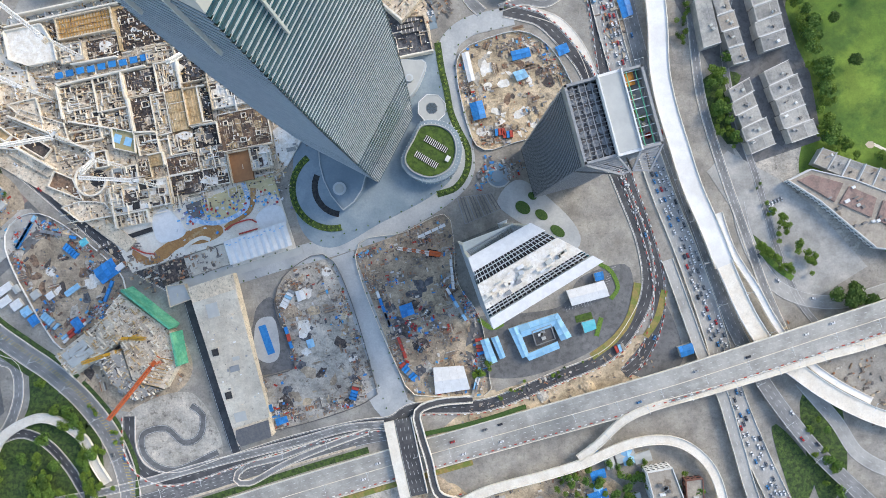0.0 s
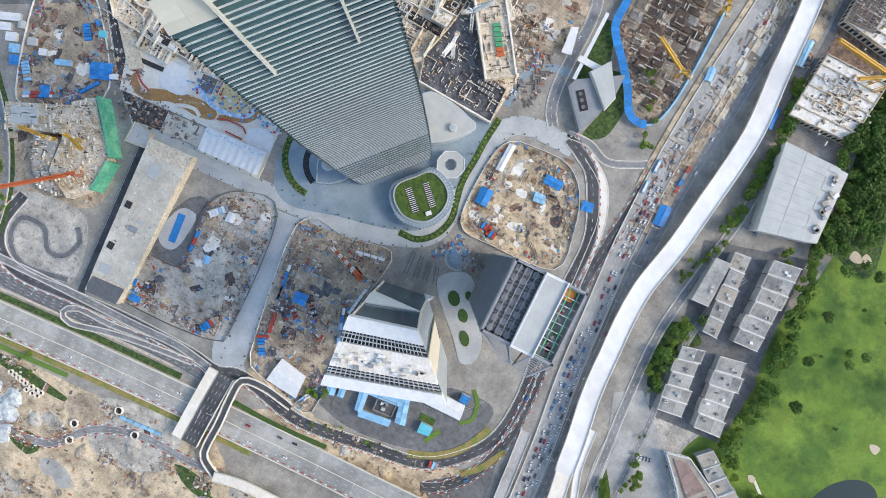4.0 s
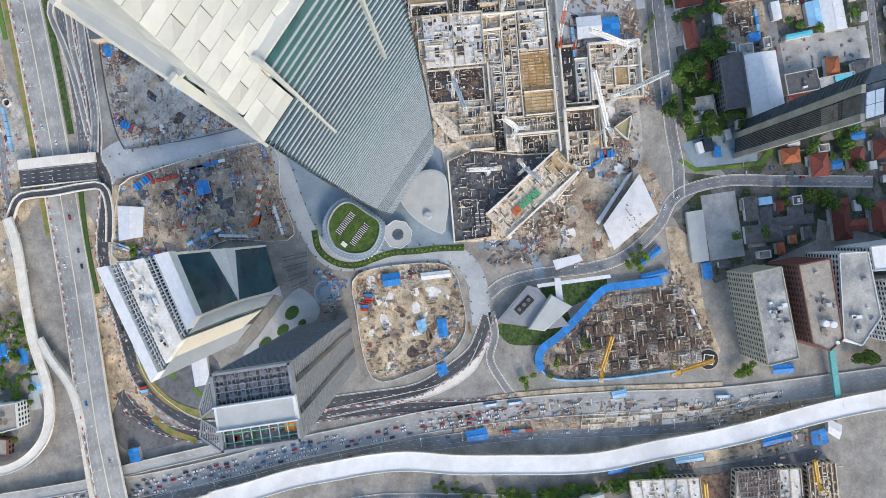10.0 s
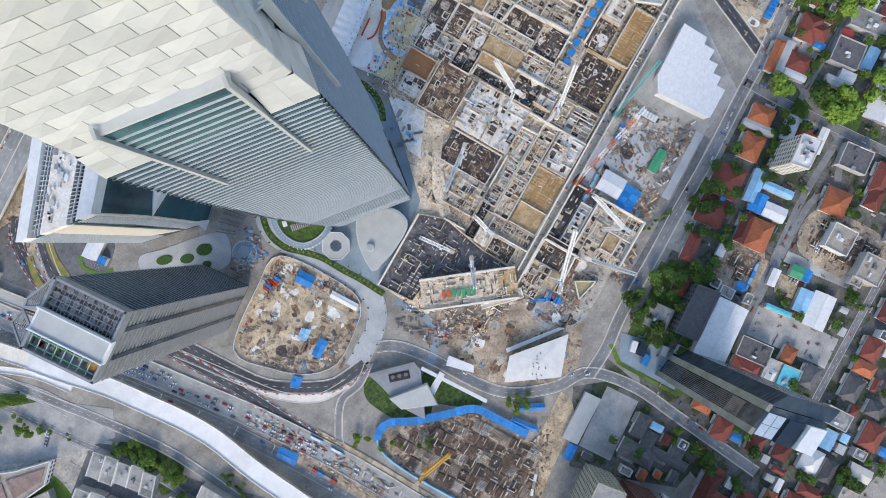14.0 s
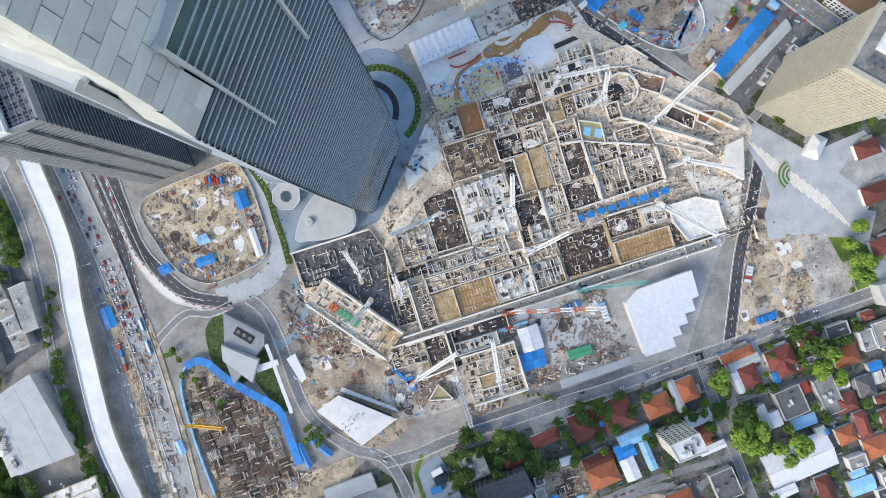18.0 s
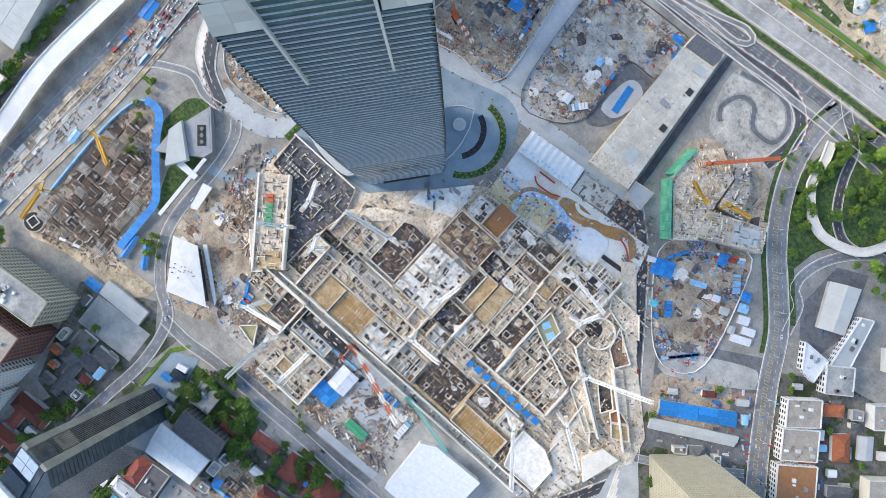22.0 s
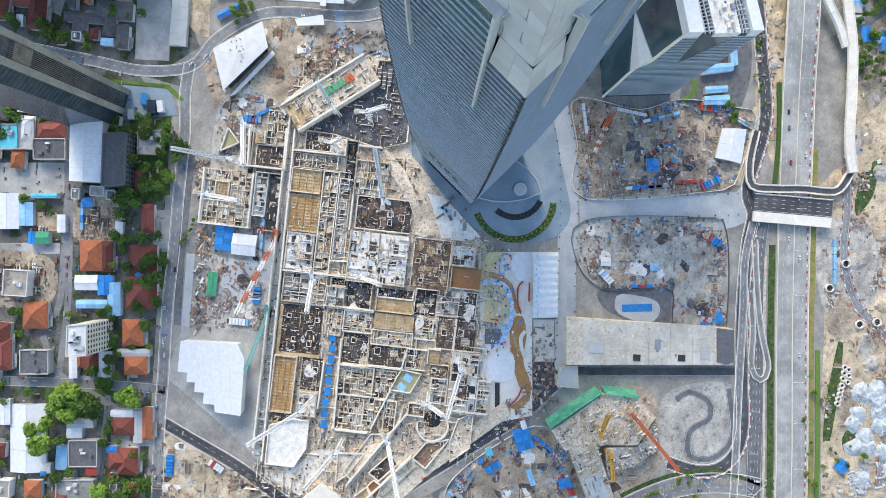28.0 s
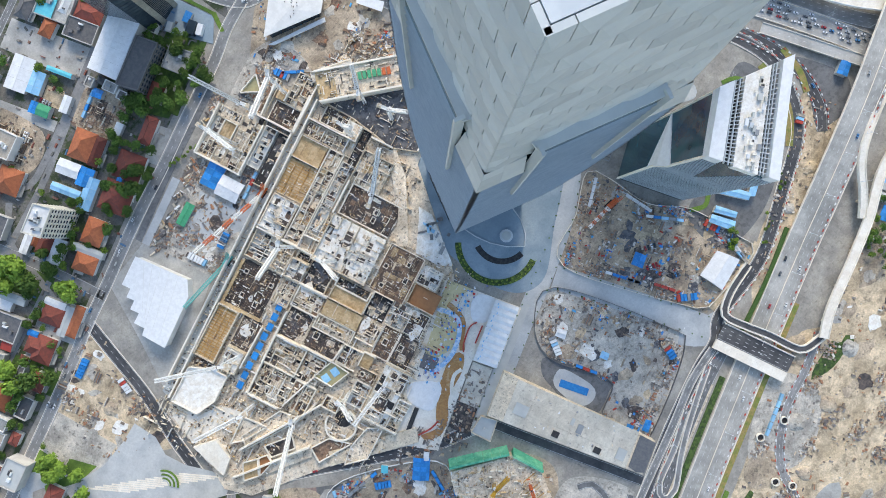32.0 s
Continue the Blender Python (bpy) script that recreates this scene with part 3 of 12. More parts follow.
PLOTS = (
    # name, label, material, height, outline
    ("plot_dirt", "grey rubble lot beside the boulevard", "gravel", 0.10, [(-137, -20), (-101, -14), (-66, -112), (-72, -135), (-150, -160), (-174, -150), (-165, -118), (-134, -106), (-140, -84), (-152, -48)]),
    ("plot_dirt", "brown earth lot full of plant and stores", "dirt", 0.10, [(-82, -8), (-40, 12), (-6, 28), (2, 10), (6, -30), (26, -62), (34, -110), (30, -128), (-30, -128), (-38, -120)]),
    ("plot_dirt", "ochre earth lot inside the ring road", "sand", 0.10, [(22, 87), (5, 142), (7, 167), (26, 178), (58, 186), (82, 174), (100, 147), (110, 111), (55, 90)]),
    ("plot_dirt", "brown earth yard with red and blue stores", "dirt", 0.10, [(-340, 18), (-284, -30), (-296, -62), (-330, -92), (-352, -74), (-388, -4), (-372, 24)]),
    ("plot_dirt", "brown earth lot round the pale mast shed", "dirt", 0.10, [(-24, 222), (-56, 250), (-92, 262), (-128, 300), (-92, 334), (-64, 344), (-30, 312), (-10, 284), (-14, 246)]),
    ("plot_dirt", "earth floor of the blue-fenced dig", "dirt", 0.10, [(11, 301), (-1, 352), (-14, 372), (40, 402), (66, 398), (68, 375), (86, 312), (92, 265), (77, 255), (56, 268)]),
    ("plot_dirt", "sandy waste ground by the expressway", "sand", 0.08, [(-10, -204), (30, -216), (120, -190), (160, -240), (60, -330), (-120, -420), (-300, -460), (-420, -360), (-300, -300), (-193, -262), (-125, -242)]),
    ("plot_dirt", "dusty strip under the viaducts", "sand", 0.06, [(-14, -170), (60, -152), (140, -126), (176, -104), (170, -74), (140, -86), (92, -108), (30, -130)]),
    ("plot_dirt", "sandy yard by the corner plaza", "sand", 0.09, [(-383, 282), (-392, 240), (-414, 160), (-440, 172), (-470, 200), (-456, 262)]),
    ("plot_dirt", "pale dusty lot between service roads", "gravel", 0.06, [(228, 130), (252, 60), (262, 20), (290, 20), (336, -10), (352, 20), (330, 60), (300, 100), (290, 140), (262, 170)]),
    ("plot_dirt", "earth strip of roadworks beside the jam", "dirt", 0.12, [(134, 190), (150, 196), (128, 300), (108, 420), (92, 480), (82, 470), (100, 380), (116, 280)]),
    ("plot_dirt", "grey yard round the lattice boom crane", "gravel", 0.09, [(-92, 268), (-104, 320), (-250, 284), (-296, 276), (-284, 222), (-180, 246)]),
    ("plot_dirt", "grey driving yard with kerbed bends", "gravel", 0.09, [(-224, -129), (-196, -182), (-240, -203), (-276, -192), (-282, -150)]),
    ("plot_dirt", "red brick-dust yard of the small depot", "dirt", 0.09, [(-372, 30), (-400, 62), (-440, 20), (-412, -12)]),
    ("plot_dirt", "muddy ground of the unfinished block", "dirt", 0.08, [(-288, -38), (-236, -76), (-226, -118), (-280, -146), (-330, -112), (-326, -84)]),
    ("plot_dirt", "dark building yard behind the housing", "dirt", 0.08, [(-318, 409), (-336, 475), (-297, 486), (-279, 420)]),
    ("plot_dirt", "dark burnt earth building lot", "dirt", 0.08, [(-246, 370), (-258, 404), (-224, 414), (-214, 379)]),
    ("plot_dirt", "sandy access track along the dig", "sand", 0.14, [(-52, 354), (-38, 358), (46, 392), (60, 402), (50, 408), (20, 392), (-40, 372)]),
    ("plot_grass", "deep green lawn beside the lane house", "lawn", 0.10, [(-136, 392), (-126, 357), (-200, 341), (-214, 372)]),
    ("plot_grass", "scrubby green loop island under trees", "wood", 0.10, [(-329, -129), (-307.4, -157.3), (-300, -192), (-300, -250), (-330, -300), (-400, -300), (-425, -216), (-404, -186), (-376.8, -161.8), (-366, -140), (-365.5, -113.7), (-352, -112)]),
    ("plot_grass", "mown golf fairway edged by trees", "grass", 0.10, [(300, 60), (304, 120), (286, 181), (286, 244), (276, 317), (272, 380), (300, 520), (520, 900), (1100, 900), (1100, -300), (520, -120), (352, 20)]),
    ("plot_grass", "grass strip beside the station box", "wood", 0.11, [(50, 214), (66, 226), (60, 262), (44, 276), (30, 268), (48, 244)]),
    ("plot_grass", "grass bank under the link bridge", "wood", 0.11, [(14, 246), (-2, 302), (6, 304), (30, 268), (22, 250)]),
    ("plot_grass", "verge of grass and shrubs by the fork", "wood", 0.07, [(300, -130), (330, -118), (340, -190), (318, -215)]),
    ("plot_grass", "paved garden round the corner park", "concrete", 0.10, [(-470, 262), (-500, 240), (-520, 180), (-480, 170), (-456, 200)]),
    ("plot_yard", "grey concrete yard of an empty lot", "concrete", 0.12, [(-82, 374), (-90, 403), (-35, 419), (-27, 390)]),
    ("plot_yard", "pale concrete yard behind workshops", "concrete", 0.12, [(-225, 426), (-245, 496), (-218, 504), (-200, 432)]),
    ("plot_yard", "grey apron round the stepped shed", "concrete", 0.12, [(-284, 224), (-296, 290), (-346, 290), (-366, 240), (-389, 189), (-360, 196), (-324, 210)]),
)
PLOT_MATS = {"gravel": M_GRAVEL, "dirt": M_DIRT, "sand": M_SAND, "grass": M_GRASS, "concrete": M_GREYYARD, "wood": M_WOODFLOOR, "lawn": M_LAWN}
for i, (nm, lab, mk, z, pts) in enumerate(PLOTS):
    patch(nm, pts, z + 0.004 * i, PLOT_MATS[mk], lab, "ground", thick=0.4, curve=mk not in ("concrete", "lawn"))

patch("pavement", [(219.3, 66.1), (236.8, 84.1), (280.9, 59.8), (309.4, 37.3), (356.3, -14.2), (298.6, -50.7)], 0.24, M_GREYYARD, "grey open car park below the club", "pavement")
# strips kept dark, tree shade being part of their green
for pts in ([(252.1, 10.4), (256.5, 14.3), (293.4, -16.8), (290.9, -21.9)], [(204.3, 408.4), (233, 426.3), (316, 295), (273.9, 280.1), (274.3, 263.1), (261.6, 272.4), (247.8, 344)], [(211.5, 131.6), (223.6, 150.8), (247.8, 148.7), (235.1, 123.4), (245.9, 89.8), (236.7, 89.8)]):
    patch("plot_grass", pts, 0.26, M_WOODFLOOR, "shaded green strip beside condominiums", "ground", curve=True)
patch("plot_yard", [(189, 216.6), (267.3, 263.3), (295.7, 173), (306.6, 151.1), (316.8, 94), (253.8, 71.7), (231.3, 103.7), (223.6, 150.8)], 0.2, M_ASPHALTPALE, "dark worn yards between the condominiums", "ground")
# pond and bunkers of the golf course
patch("pond", disc(432, 122, 34, 22, 70), 0.32, M_WATER, "dark still pond on the golf course", "pond", thick=0.2)
for bx, by, br in ((296, 292, 6), (304, 297, 5), (352, 70, 5), (358, 90, 4), (420, 180, 5)):
    patch("sand_bunker", [(p.x, p.y) for p in smooth([(bx + br * (1 + 0.35 * math.sin(3.1 * k + bx)) * math.cos(k * 1.05), by + br * 0.8 * math.sin(k * 1.05)) for k in range(6)], 2.0, True)], 0.34, M_BUNKER, "small pale sand bunker on the fairway", "bunker", thick=0.2)

# ---- roads ----
ROADS = []


def road(label, pts, width, material, z=0.2, lanes=0, edge=True, kerb=False, dash=True, thick=0.5, name="road", paint=None, arrows=0):
    """A road slab along pts; marks, kerbs and lane dashes are its parts. Points may carry their own height."""
    line = smooth([(p[0], p[1], p[2] if len(p) > 2 else z) for p in pts], 5.0)
    bm = bmesh.new()
    strip(bm, line, width / 2, -width / 2, thick)
    ob = tagged(part(name, bm, material), label, "road", "", "structure")
    if edge:
        for s in (1, -1):
            bm = bmesh.new()
            strip(bm, line, s * (width / 2 - 0.45), s * (width / 2 - 0.75), 0.02, 0.025)
            part("edge_line", bm, paint or M_PAINT, ob)
    if lanes > 1 and dash:
        for k in range(1, lanes):
            off = -width / 2 + 0.6 + (width - 1.2) * k / lanes
            bm = bmesh.new()
            dashes(bm, line, off, 3.0, 4.5, 0.3, 0.03)
            part("lane_marking", bm, paint or M_PAINT, ob)
    if kerb:
        for s in (1, -1):
            bm = bmesh.new()
            strip(bm, line, s * (width / 2 + 0.5), s * (width / 2), thick + 0.1, 0.25)
            part("kerb", bm, M_WHITECONC, ob)
    ROADS.append((ob, line, width))
    return ob, line


def parapet(ob, line, off, h=1.0, w=0.5, material=None, deep=1.6, name="parapet"):
    bm = bmesh.new()
    strip(bm, line, off + w / 2, off - w / 2, h + deep, h)
    part(name, bm, material or M_WHITECONC, ob)


def barriers(ob, line, off, step=3.0, name="barrier_row"):
    """Red and white water-filled barriers set end to end along a line, as one joined part."""
    bm = bmesh.new()
    L = side(line, off)
    k = 0
    for p, q in zip(L, L[1:]):
        d = q - p
        n = max(1, int(d.length / step))
        ang = math.degrees(math.atan2(d.y, d.x))
        for i in range(n):
            c = p + d * ((i + 0.5) / n)
            box(bm, c.x, c.y, c.z + 0.5, step * 0.72, 0.7, 0.9, ang, mi=k % 2)
            k += 1
    o = part(name, bm, [M_RED, M_WHITE], ob)
    tagged(o, "", "", "", "stuff")


def columns(ob, line, w, step=32.0, size=2.4):
    """Piers under a raised road."""
    acc = step * 0.5
    for p, q in zip(line, line[1:]):
        d = (q - p).length
        acc += d
        if acc >= step and p.z > 3:
            acc = 0
            bm = bmesh.new()
            prism(bm, disc(p.x, p.y, size / 2, n=12), 0, p.z - 1.6)
            dv = (q - p).normalized()
            box(bm, p.x, p.y, p.z - 1.7, 2.0, w * 0.8, 1.2, math.degrees(math.atan2(dv.y, dv.x)))
            part("pier", bm, M_CONC, ob)


# the town's paved streets
road("pale winding cart path on the fairway", [(358.6, 91.4), (381.4, 82.7), (405.8, 89.4), (432.9, 108.2)], 2.4, M_WHITECONC, 0.30, 0, False)
blvd, blvd_line = road("pale paved boulevard lined with young trees", [(-43, -143), (-45.4, -136.6), (-57.2, -104.3), (-76.1, -54.6), (-94, -8)], 21, M_PAVE, 0.26, 0, False)
ring, ring_line = road("pale paved ring road round the tall tower", [(-243, -46), (-224.9, -37), (-194.6, -28.5), (-144.3, -12.7), (-99.2, 0.2), (-49.2, 18.1), (-9.2, 41.9), (10.8, 63.1), (9.0, 93.8), (-1.7, 132.4), (-5.4, 160), (-1, 178), (14, 190), (31.6, 195), (52, 200)], 17, M_PAVE, 0.30, 0, False)
road("pale paved forecourt of the road junction", [(-62, -122), (-51, -138), (-34, -146)], 24, M_PAVE, 0.28, 0, False)
r, ln = road("dark curving asphalt ramp beside the ochre lot", [(44, 204), (62, 200), (78, 194), (98, 174), (116, 149), (128, 108), (136, 78), (150, 44), (165, 5), (170, -32), (160, -62), (136, -92), (91, -112.6), (32, -136), (-28, -140), (-50, -152), (-78, -156), (-138, -171), (-183, -186), (-233.5, -203), (-262, -199), (-276, -180), (-278, -150)], 10.5, M_ASPHALT, 0.36, 2, True, True)
barriers(r, ln, 6.2)
r, ln = road("narrow concrete slip lane beside the ramp", [(40, 206), (60, 212), (80, 210), (97, 221), (112, 238), (110, 262)], 6, M_ROAD, 0.30, 0, True, True)
r, ln = road("grey concrete tunnel approach", [(66, 204), (92, 194), (112, 170), (124, 140), (136, 104), (146, 74)], 7, M_WHITECONC, 0.32, 0, True, True)
r, ln = road("dark asphalt tunnel lane beside the jam", [(114, 240), (122, 208), (131, 150), (140, 104), (150, 64), (166, 20), (178, -24), (178, -60), (166, -92), (150, -108)], 9.5, M_ASPHALT, 0.34, 2, True)
barriers(r, ln, 5.2)
barriers(r, ln, -5.2)
road("curved asphalt street past the station box", [(26, 202), (14, 214), (3, 240), (-10, 292), (-25, 319), (-52, 341), (-80, 354), (-97, 392), (-103, 440), (-112, 520)], 9, M_ROAD, 0.26, 2, True, True)
road("dark blue-grey footway to the station", [(-16, 188), (-22, 219), (-10, 238), (8, 247)], 7, M_BLUEPAVE, 0.30, 0, False)
r, ln = road("grey town street along the works fence", [(-78, 356), (-107, 351), (-138, 341), (-196, 328), (-238, 318), (-290, 307), (-347, 292), (-384, 283), (-450, 264), (-600, 226)], 9.5, M_ROAD, 0.24, 2, True, True)
road("dark grey street along the works boundary", [(-384, 282), (-391, 249), (-401, 203), (-418, 150), (-424, 104), (-384.6, 70), (-352.9, 44), (-312.5, 10.5), (-275.6, -18.8), (-240.1, -38.1)], 10, M_ASPHALT, 0.22, 2, True, True)
road("dark lane between parking deck and site", [(-239.9, -35.5), (-229.1, -45.9), (-221.2, -68.2), (-202.6, -124.1), (-184, -180)], 8.5, M_ASPHALT, 0.28, 0, True)
road("narrow back lane between houses", [(-330, 404), (-315, 399), (-263, 411), (-222, 422), (-190, 432)], 6, M_ROAD, 0.2, 0, False)
road("grey lane behind the workshops", [(-400, 464), (-337, 481), (-275, 496), (-234, 506), (-160, 524)], 7, M_ROAD, 0.2, 2, True)
road("grey lane through the houses", [(-346, 404), (-372, 382), (-382, 340), (-392, 300)], 6, M_ROAD, 0.2, 0, False)
r, ln = road("wide grey avenue with hatched yellow markings", [(-660, 130), (-560, 70), (-493, 15), (-460, -15.1), (-431.9, -42.4), (-403.4, -73.1), (-370.8, -96.1), (-346, -112.6), (-319.1, -135.8), (-295.5, -165.1), (-281.2, -196.2), (-274.5, -231), (-278, -262.6), (-300, -290), (-350, -380)], 17, M_ROAD, 0.345, 4, True, True)
bm = bmesh.new()
for p, q in zip(ln, ln[1:]):
    d = q - p
    nrm = Vector((-d.y, d.x, 0)).normalized()
    for k in range(2):
        c = p + d * (k / 2)
        beam(bm, c + nrm * -0.2 + Vector((0, 0, 0.05)), c + nrm * 3.8 + d.normalized() * 1.4 + Vector((0, 0, 0.05)), 0.45, 0.02)
part("yellow_hatching", bm, M_YELLOW, r)
for l_, r_, x0, x1 in ((13.5, 9.6, -420, -330), (-9.8, -14.5, -400, -300), (13.0, 9.6, -330, -280)):
    bm = bmesh.new()
    strip(bm, [Vector((p.x, p.y, 0.35)) for p in ln if x0 < p.x < x1 and p.y > -300], l_, r_, 0.4, 0.1)
    tagged(part("verge", bm, M_WOODFLOOR), "shrub strip beside the avenue", "verge", "", "structure")
r, ln = road("asphalt loop ramp among trees", [(-262, -246), (-286.3, -232.2), (-311.5, -221.9), (-328.9, -196.7), (-345.8, -177.8), (-360.8, -168.4), (-375.6, -165.9), (-392, -172)], 8, M_ASPHALT, 0.30, 2, True, True)
r, ln = road("pale concrete loop flyover among trees", [(-296, -208, 1), (-305.7, -191, 3), (-314, -170.1, 5), (-332.4, -156, 5), (-351.3, -150.9, 5), (-368.7, -156.3, 5), (-385.8, -168.4, 5), (-393.6, -183.7, 5), (-397, -204, 5), (-404, -240, 4)], 8, M_WHITECONC, 0.3, 0, True, False, True, 1.2)
parapet(r, ln, 3.8)
parapet(r, ln, -3.8)
road("grey curved lane round the bus depot", [(-408, -78), (-395, -100.8), (-383.3, -104.9), (-376.4, -115.1), (-375.8, -136.1), (-383.8, -159.4), (-398.8, -180.2), (-415.3, -190.1), (-429.9, -209.9)], 8, M_ROAD, 0.26, 2, True, True)
road("grey cross street with side parking", [(-376, 20), (-402, -4), (-440, -40)], 8, M_ROAD, 0.26, 2, True)
road("grey cross street beside the office slab", [(-416, 96), (-452, 62), (-486, 24)], 8, M_ROAD, 0.26, 2, True)

# expressway in its cutting, then the wide viaduct
r, ln = road("wide worn concrete expressway", [(-520, -330), (-400, -297), (-260, -256), (-195, -235), (-131, -214), (-60, -192), (-17, -179), (60, -156, 2.5), (110, -140, 7), (179, -117.5, 13), (225, -102, 14), (271, -86.5, 14), (321, -69.5, 14), (368, -53.5, 14), (520, 0, 14)], 27, M_EXPRESS, 1.6, 6, True, False, True, 2.2)
columns(r, ln, 20, 36, 3.0)
parapet(r, ln, 13.6, 0.9)
parapet(r, ln, -13.6, 0.9)
parapet(r, ln, 0, 0.8, 0.4)
barriers(r, ln, -11.6)
for l_, r_, m_, lab, x0, x1 in ((20.5, 15.2, M_WOODFLOOR, "green strip between the carriageways", -420, -60), (-15.0, -19.5, M_DRYGRASS, "dry grass verge below the expressway", -420, 20), (24.5, 22.5, M_CONC, "retaining wall top of the cutting", -380, -70), (-21.0, -25.0, M_HEDGE, "scrubby hedge along the waste ground", -330, -150)):
    bm = bmesh.new()
    strip(bm, [Vector((p.x, p.y, 0.5)) for p in ln if x0 < p.x < x1], l_, r_, 0.8, 0.2)
    tagged(part("verge", bm, m_), lab, "verge", "", "structure")
r, ln = road("dark lower carriageway of the expressway", [(-340, -250), (-277, -228), (-200, -205), (-131, -182), (-84, -168), (-46, -160)], 13, M_ASPHALTPALE, 0.45, 4, True)
r, ln = road("service road beside the cutting", [(-350, -226), (-283, -212), (-205, -190), (-131, -170), (-90, -158), (-56, -154)], 6, M_ROAD, 0.40, 2, True, True)
hedge_line = [p.copy() for p in smooth([(-40, -166, 0.5), (20, -152, 0.5), (66, -137, 0.5)], 4)]
r, ln = road("narrow concrete hairpin ramp", [(-70, -160), (-112, -176), (-143, -190), (-172, -206), (-184, -203), (-176, -192), (-145, -183), (-112, -170)], 4.6, M_ROAD, 1.0, 0, True, False, True, 1.2)
parapet(r, ln, 2.4, 0.8, 0.5)
parapet(r, ln, -2.4, 0.8, 0.5)
# bridge over the cutting
r, ln = road("asphalt bridge over the expressway", [(-40, -148, 4.2), (-33, -178, 6.4), (-25, -212, 6.4)], 15, M_ASPHALT, 6.4, 4, True, False, True, 1.4)
parapet(r, ln, 7.6, 1.0, 0.7)
bm = bmesh.new()
strip(bm, ln, -7.8, -16.5, 2.4, 0.5)
part("concrete_deck_edge", bm, M_WHITECONC, r, "broad bare pale concrete deck edge")
r, ln = road("curved side lane of the bridge", [(20, -131, 2), (-10, -134, 3.4), (-27, -142, 4.6), (-24, -160, 6.6), (-17, -182, 6.8), (-12, -204, 6.0), (-6, -214, 4.6), (14, -220, 3)], 5.5, M_ASPHALT, 6.4, 0, True, False, True, 1.2)
parapet(r, ln, 3.0, 0.9, 0.9)
parapet(r, ln, -3.0, 0.9, 0.9)
r, ln = road("winding temporary road over waste ground", [(14, -216), (-20, -228), (-60, -238), (-96, -262), (-120, -300), (-180, -318), (-240, -330)], 7, M_ROAD, 0.5, 2, True)
barriers(r, ln, 3.9)
barriers(r, ln, -3.9)
# pale concrete viaduct and its branch
r, ln = road("narrow new pale concrete viaduct", [(10, -219, 7), (34, -207, 8), (80, -194, 8), (114, -183, 8), (150, -167, 8), (180, -162, 8), (203, -168, 8), (222, -186, 8), (232, -214, 8), (236, -250, 8)], 8, M_WHITECONC, 8, 0, True, False, True, 1.5)
parapet(r, ln, 3.8, 0.9, 0.5)
parapet(r, ln, -3.8, 0.9, 0.5)
columns(r, ln, 7)
r, ln = road("pale slip ramp rising to the expressway", [(110, -179, 8), (126, -166, 9.5), (146, -146, 11.5), (172, -133, 12.8), (225, -117, 13.6), (271, -102.5, 13.6), (317, -88, 13.6), (358, -76, 13.6), (520, -22, 13.6)], 7, M_WHITECONC, 8, 0, True, False, True, 1.8)
columns(r, ln, 6, 36, 2.4)
parapet(r, ln, 2.8, 0.9, 0.5)
parapet(r, ln, -2.8, 0.9, 0.5)

# the jammed highway with its frontage roads
HWY = [(420, -470), (330, -312), (286, -222), (263.7, -176), (243.8, -128), (224, -64), (203, -5), (180, 52), (158, 116), (140, 170), (120, 246), (106, 318), (90, 416), (66, 512), (44, 596), (0, 760)]
r_h, hwy_line = road("broad concrete highway packed with traffic", HWY, 19, M_HWY, 0.5, 5, True, False, True, 0.6)
parapet(r_h, hwy_line, -9.6, 0.9, 0.4)
parapet(r_h, hwy_line, 9.6, 0.9, 0.4)
r, hwy_b = road("free-flowing carriageway beside the jam", [(450, -300, 6), (359, -216, 6), (319, -179, 6), (291, -147, 6), (268, -115, 4.5), (254, -88, 1.5), (240, -58), (219.5, 0), (199, 56), (177, 118), (160, 172), (142, 246), (130, 318), (112, 416), (86, 514), (64, 600), (20, 766)], 13, M_ROAD, 0.46, 3, True, False, True, 0.6)
r, ln = road("new slip road beside the viaduct", [(300, -100), (272, -40), (250, 20), (232, 70), (214, 130), (206, 190), (200, 250), (190, 300)], 7, M_ROAD, 0.4, 2, True, True)
road("service road along the hedged lot", [(330, -80), (300, -46), (280, 0), (262, 60), (242, 120), (232, 180), (238, 216)], 6, M_ROAD, 0.34, 2, True)
for l_, r_, m_, lab, y0, y1 in ((-10.2, -21.0, M_DIRT, "brown earth strip of the roadworks", 196, 480), (-15.0, -18.0, M_SAND, "sandy spoil along the roadworks", 230, 440), (14.5, 10.6, M_SAND, "trodden sandy verge beside the jam", 210, 420)):
    bm = bmesh.new()
    strip(bm, [Vector((p.x, p.y, 0.62 if m_ is M_DIRT else 0.7)) for p in hwy_line if y0 < p.y < y1], l_, r_, 0.5, 0.0)
    tagged(part("verge", bm, m_), lab, "verge", "", "structure")
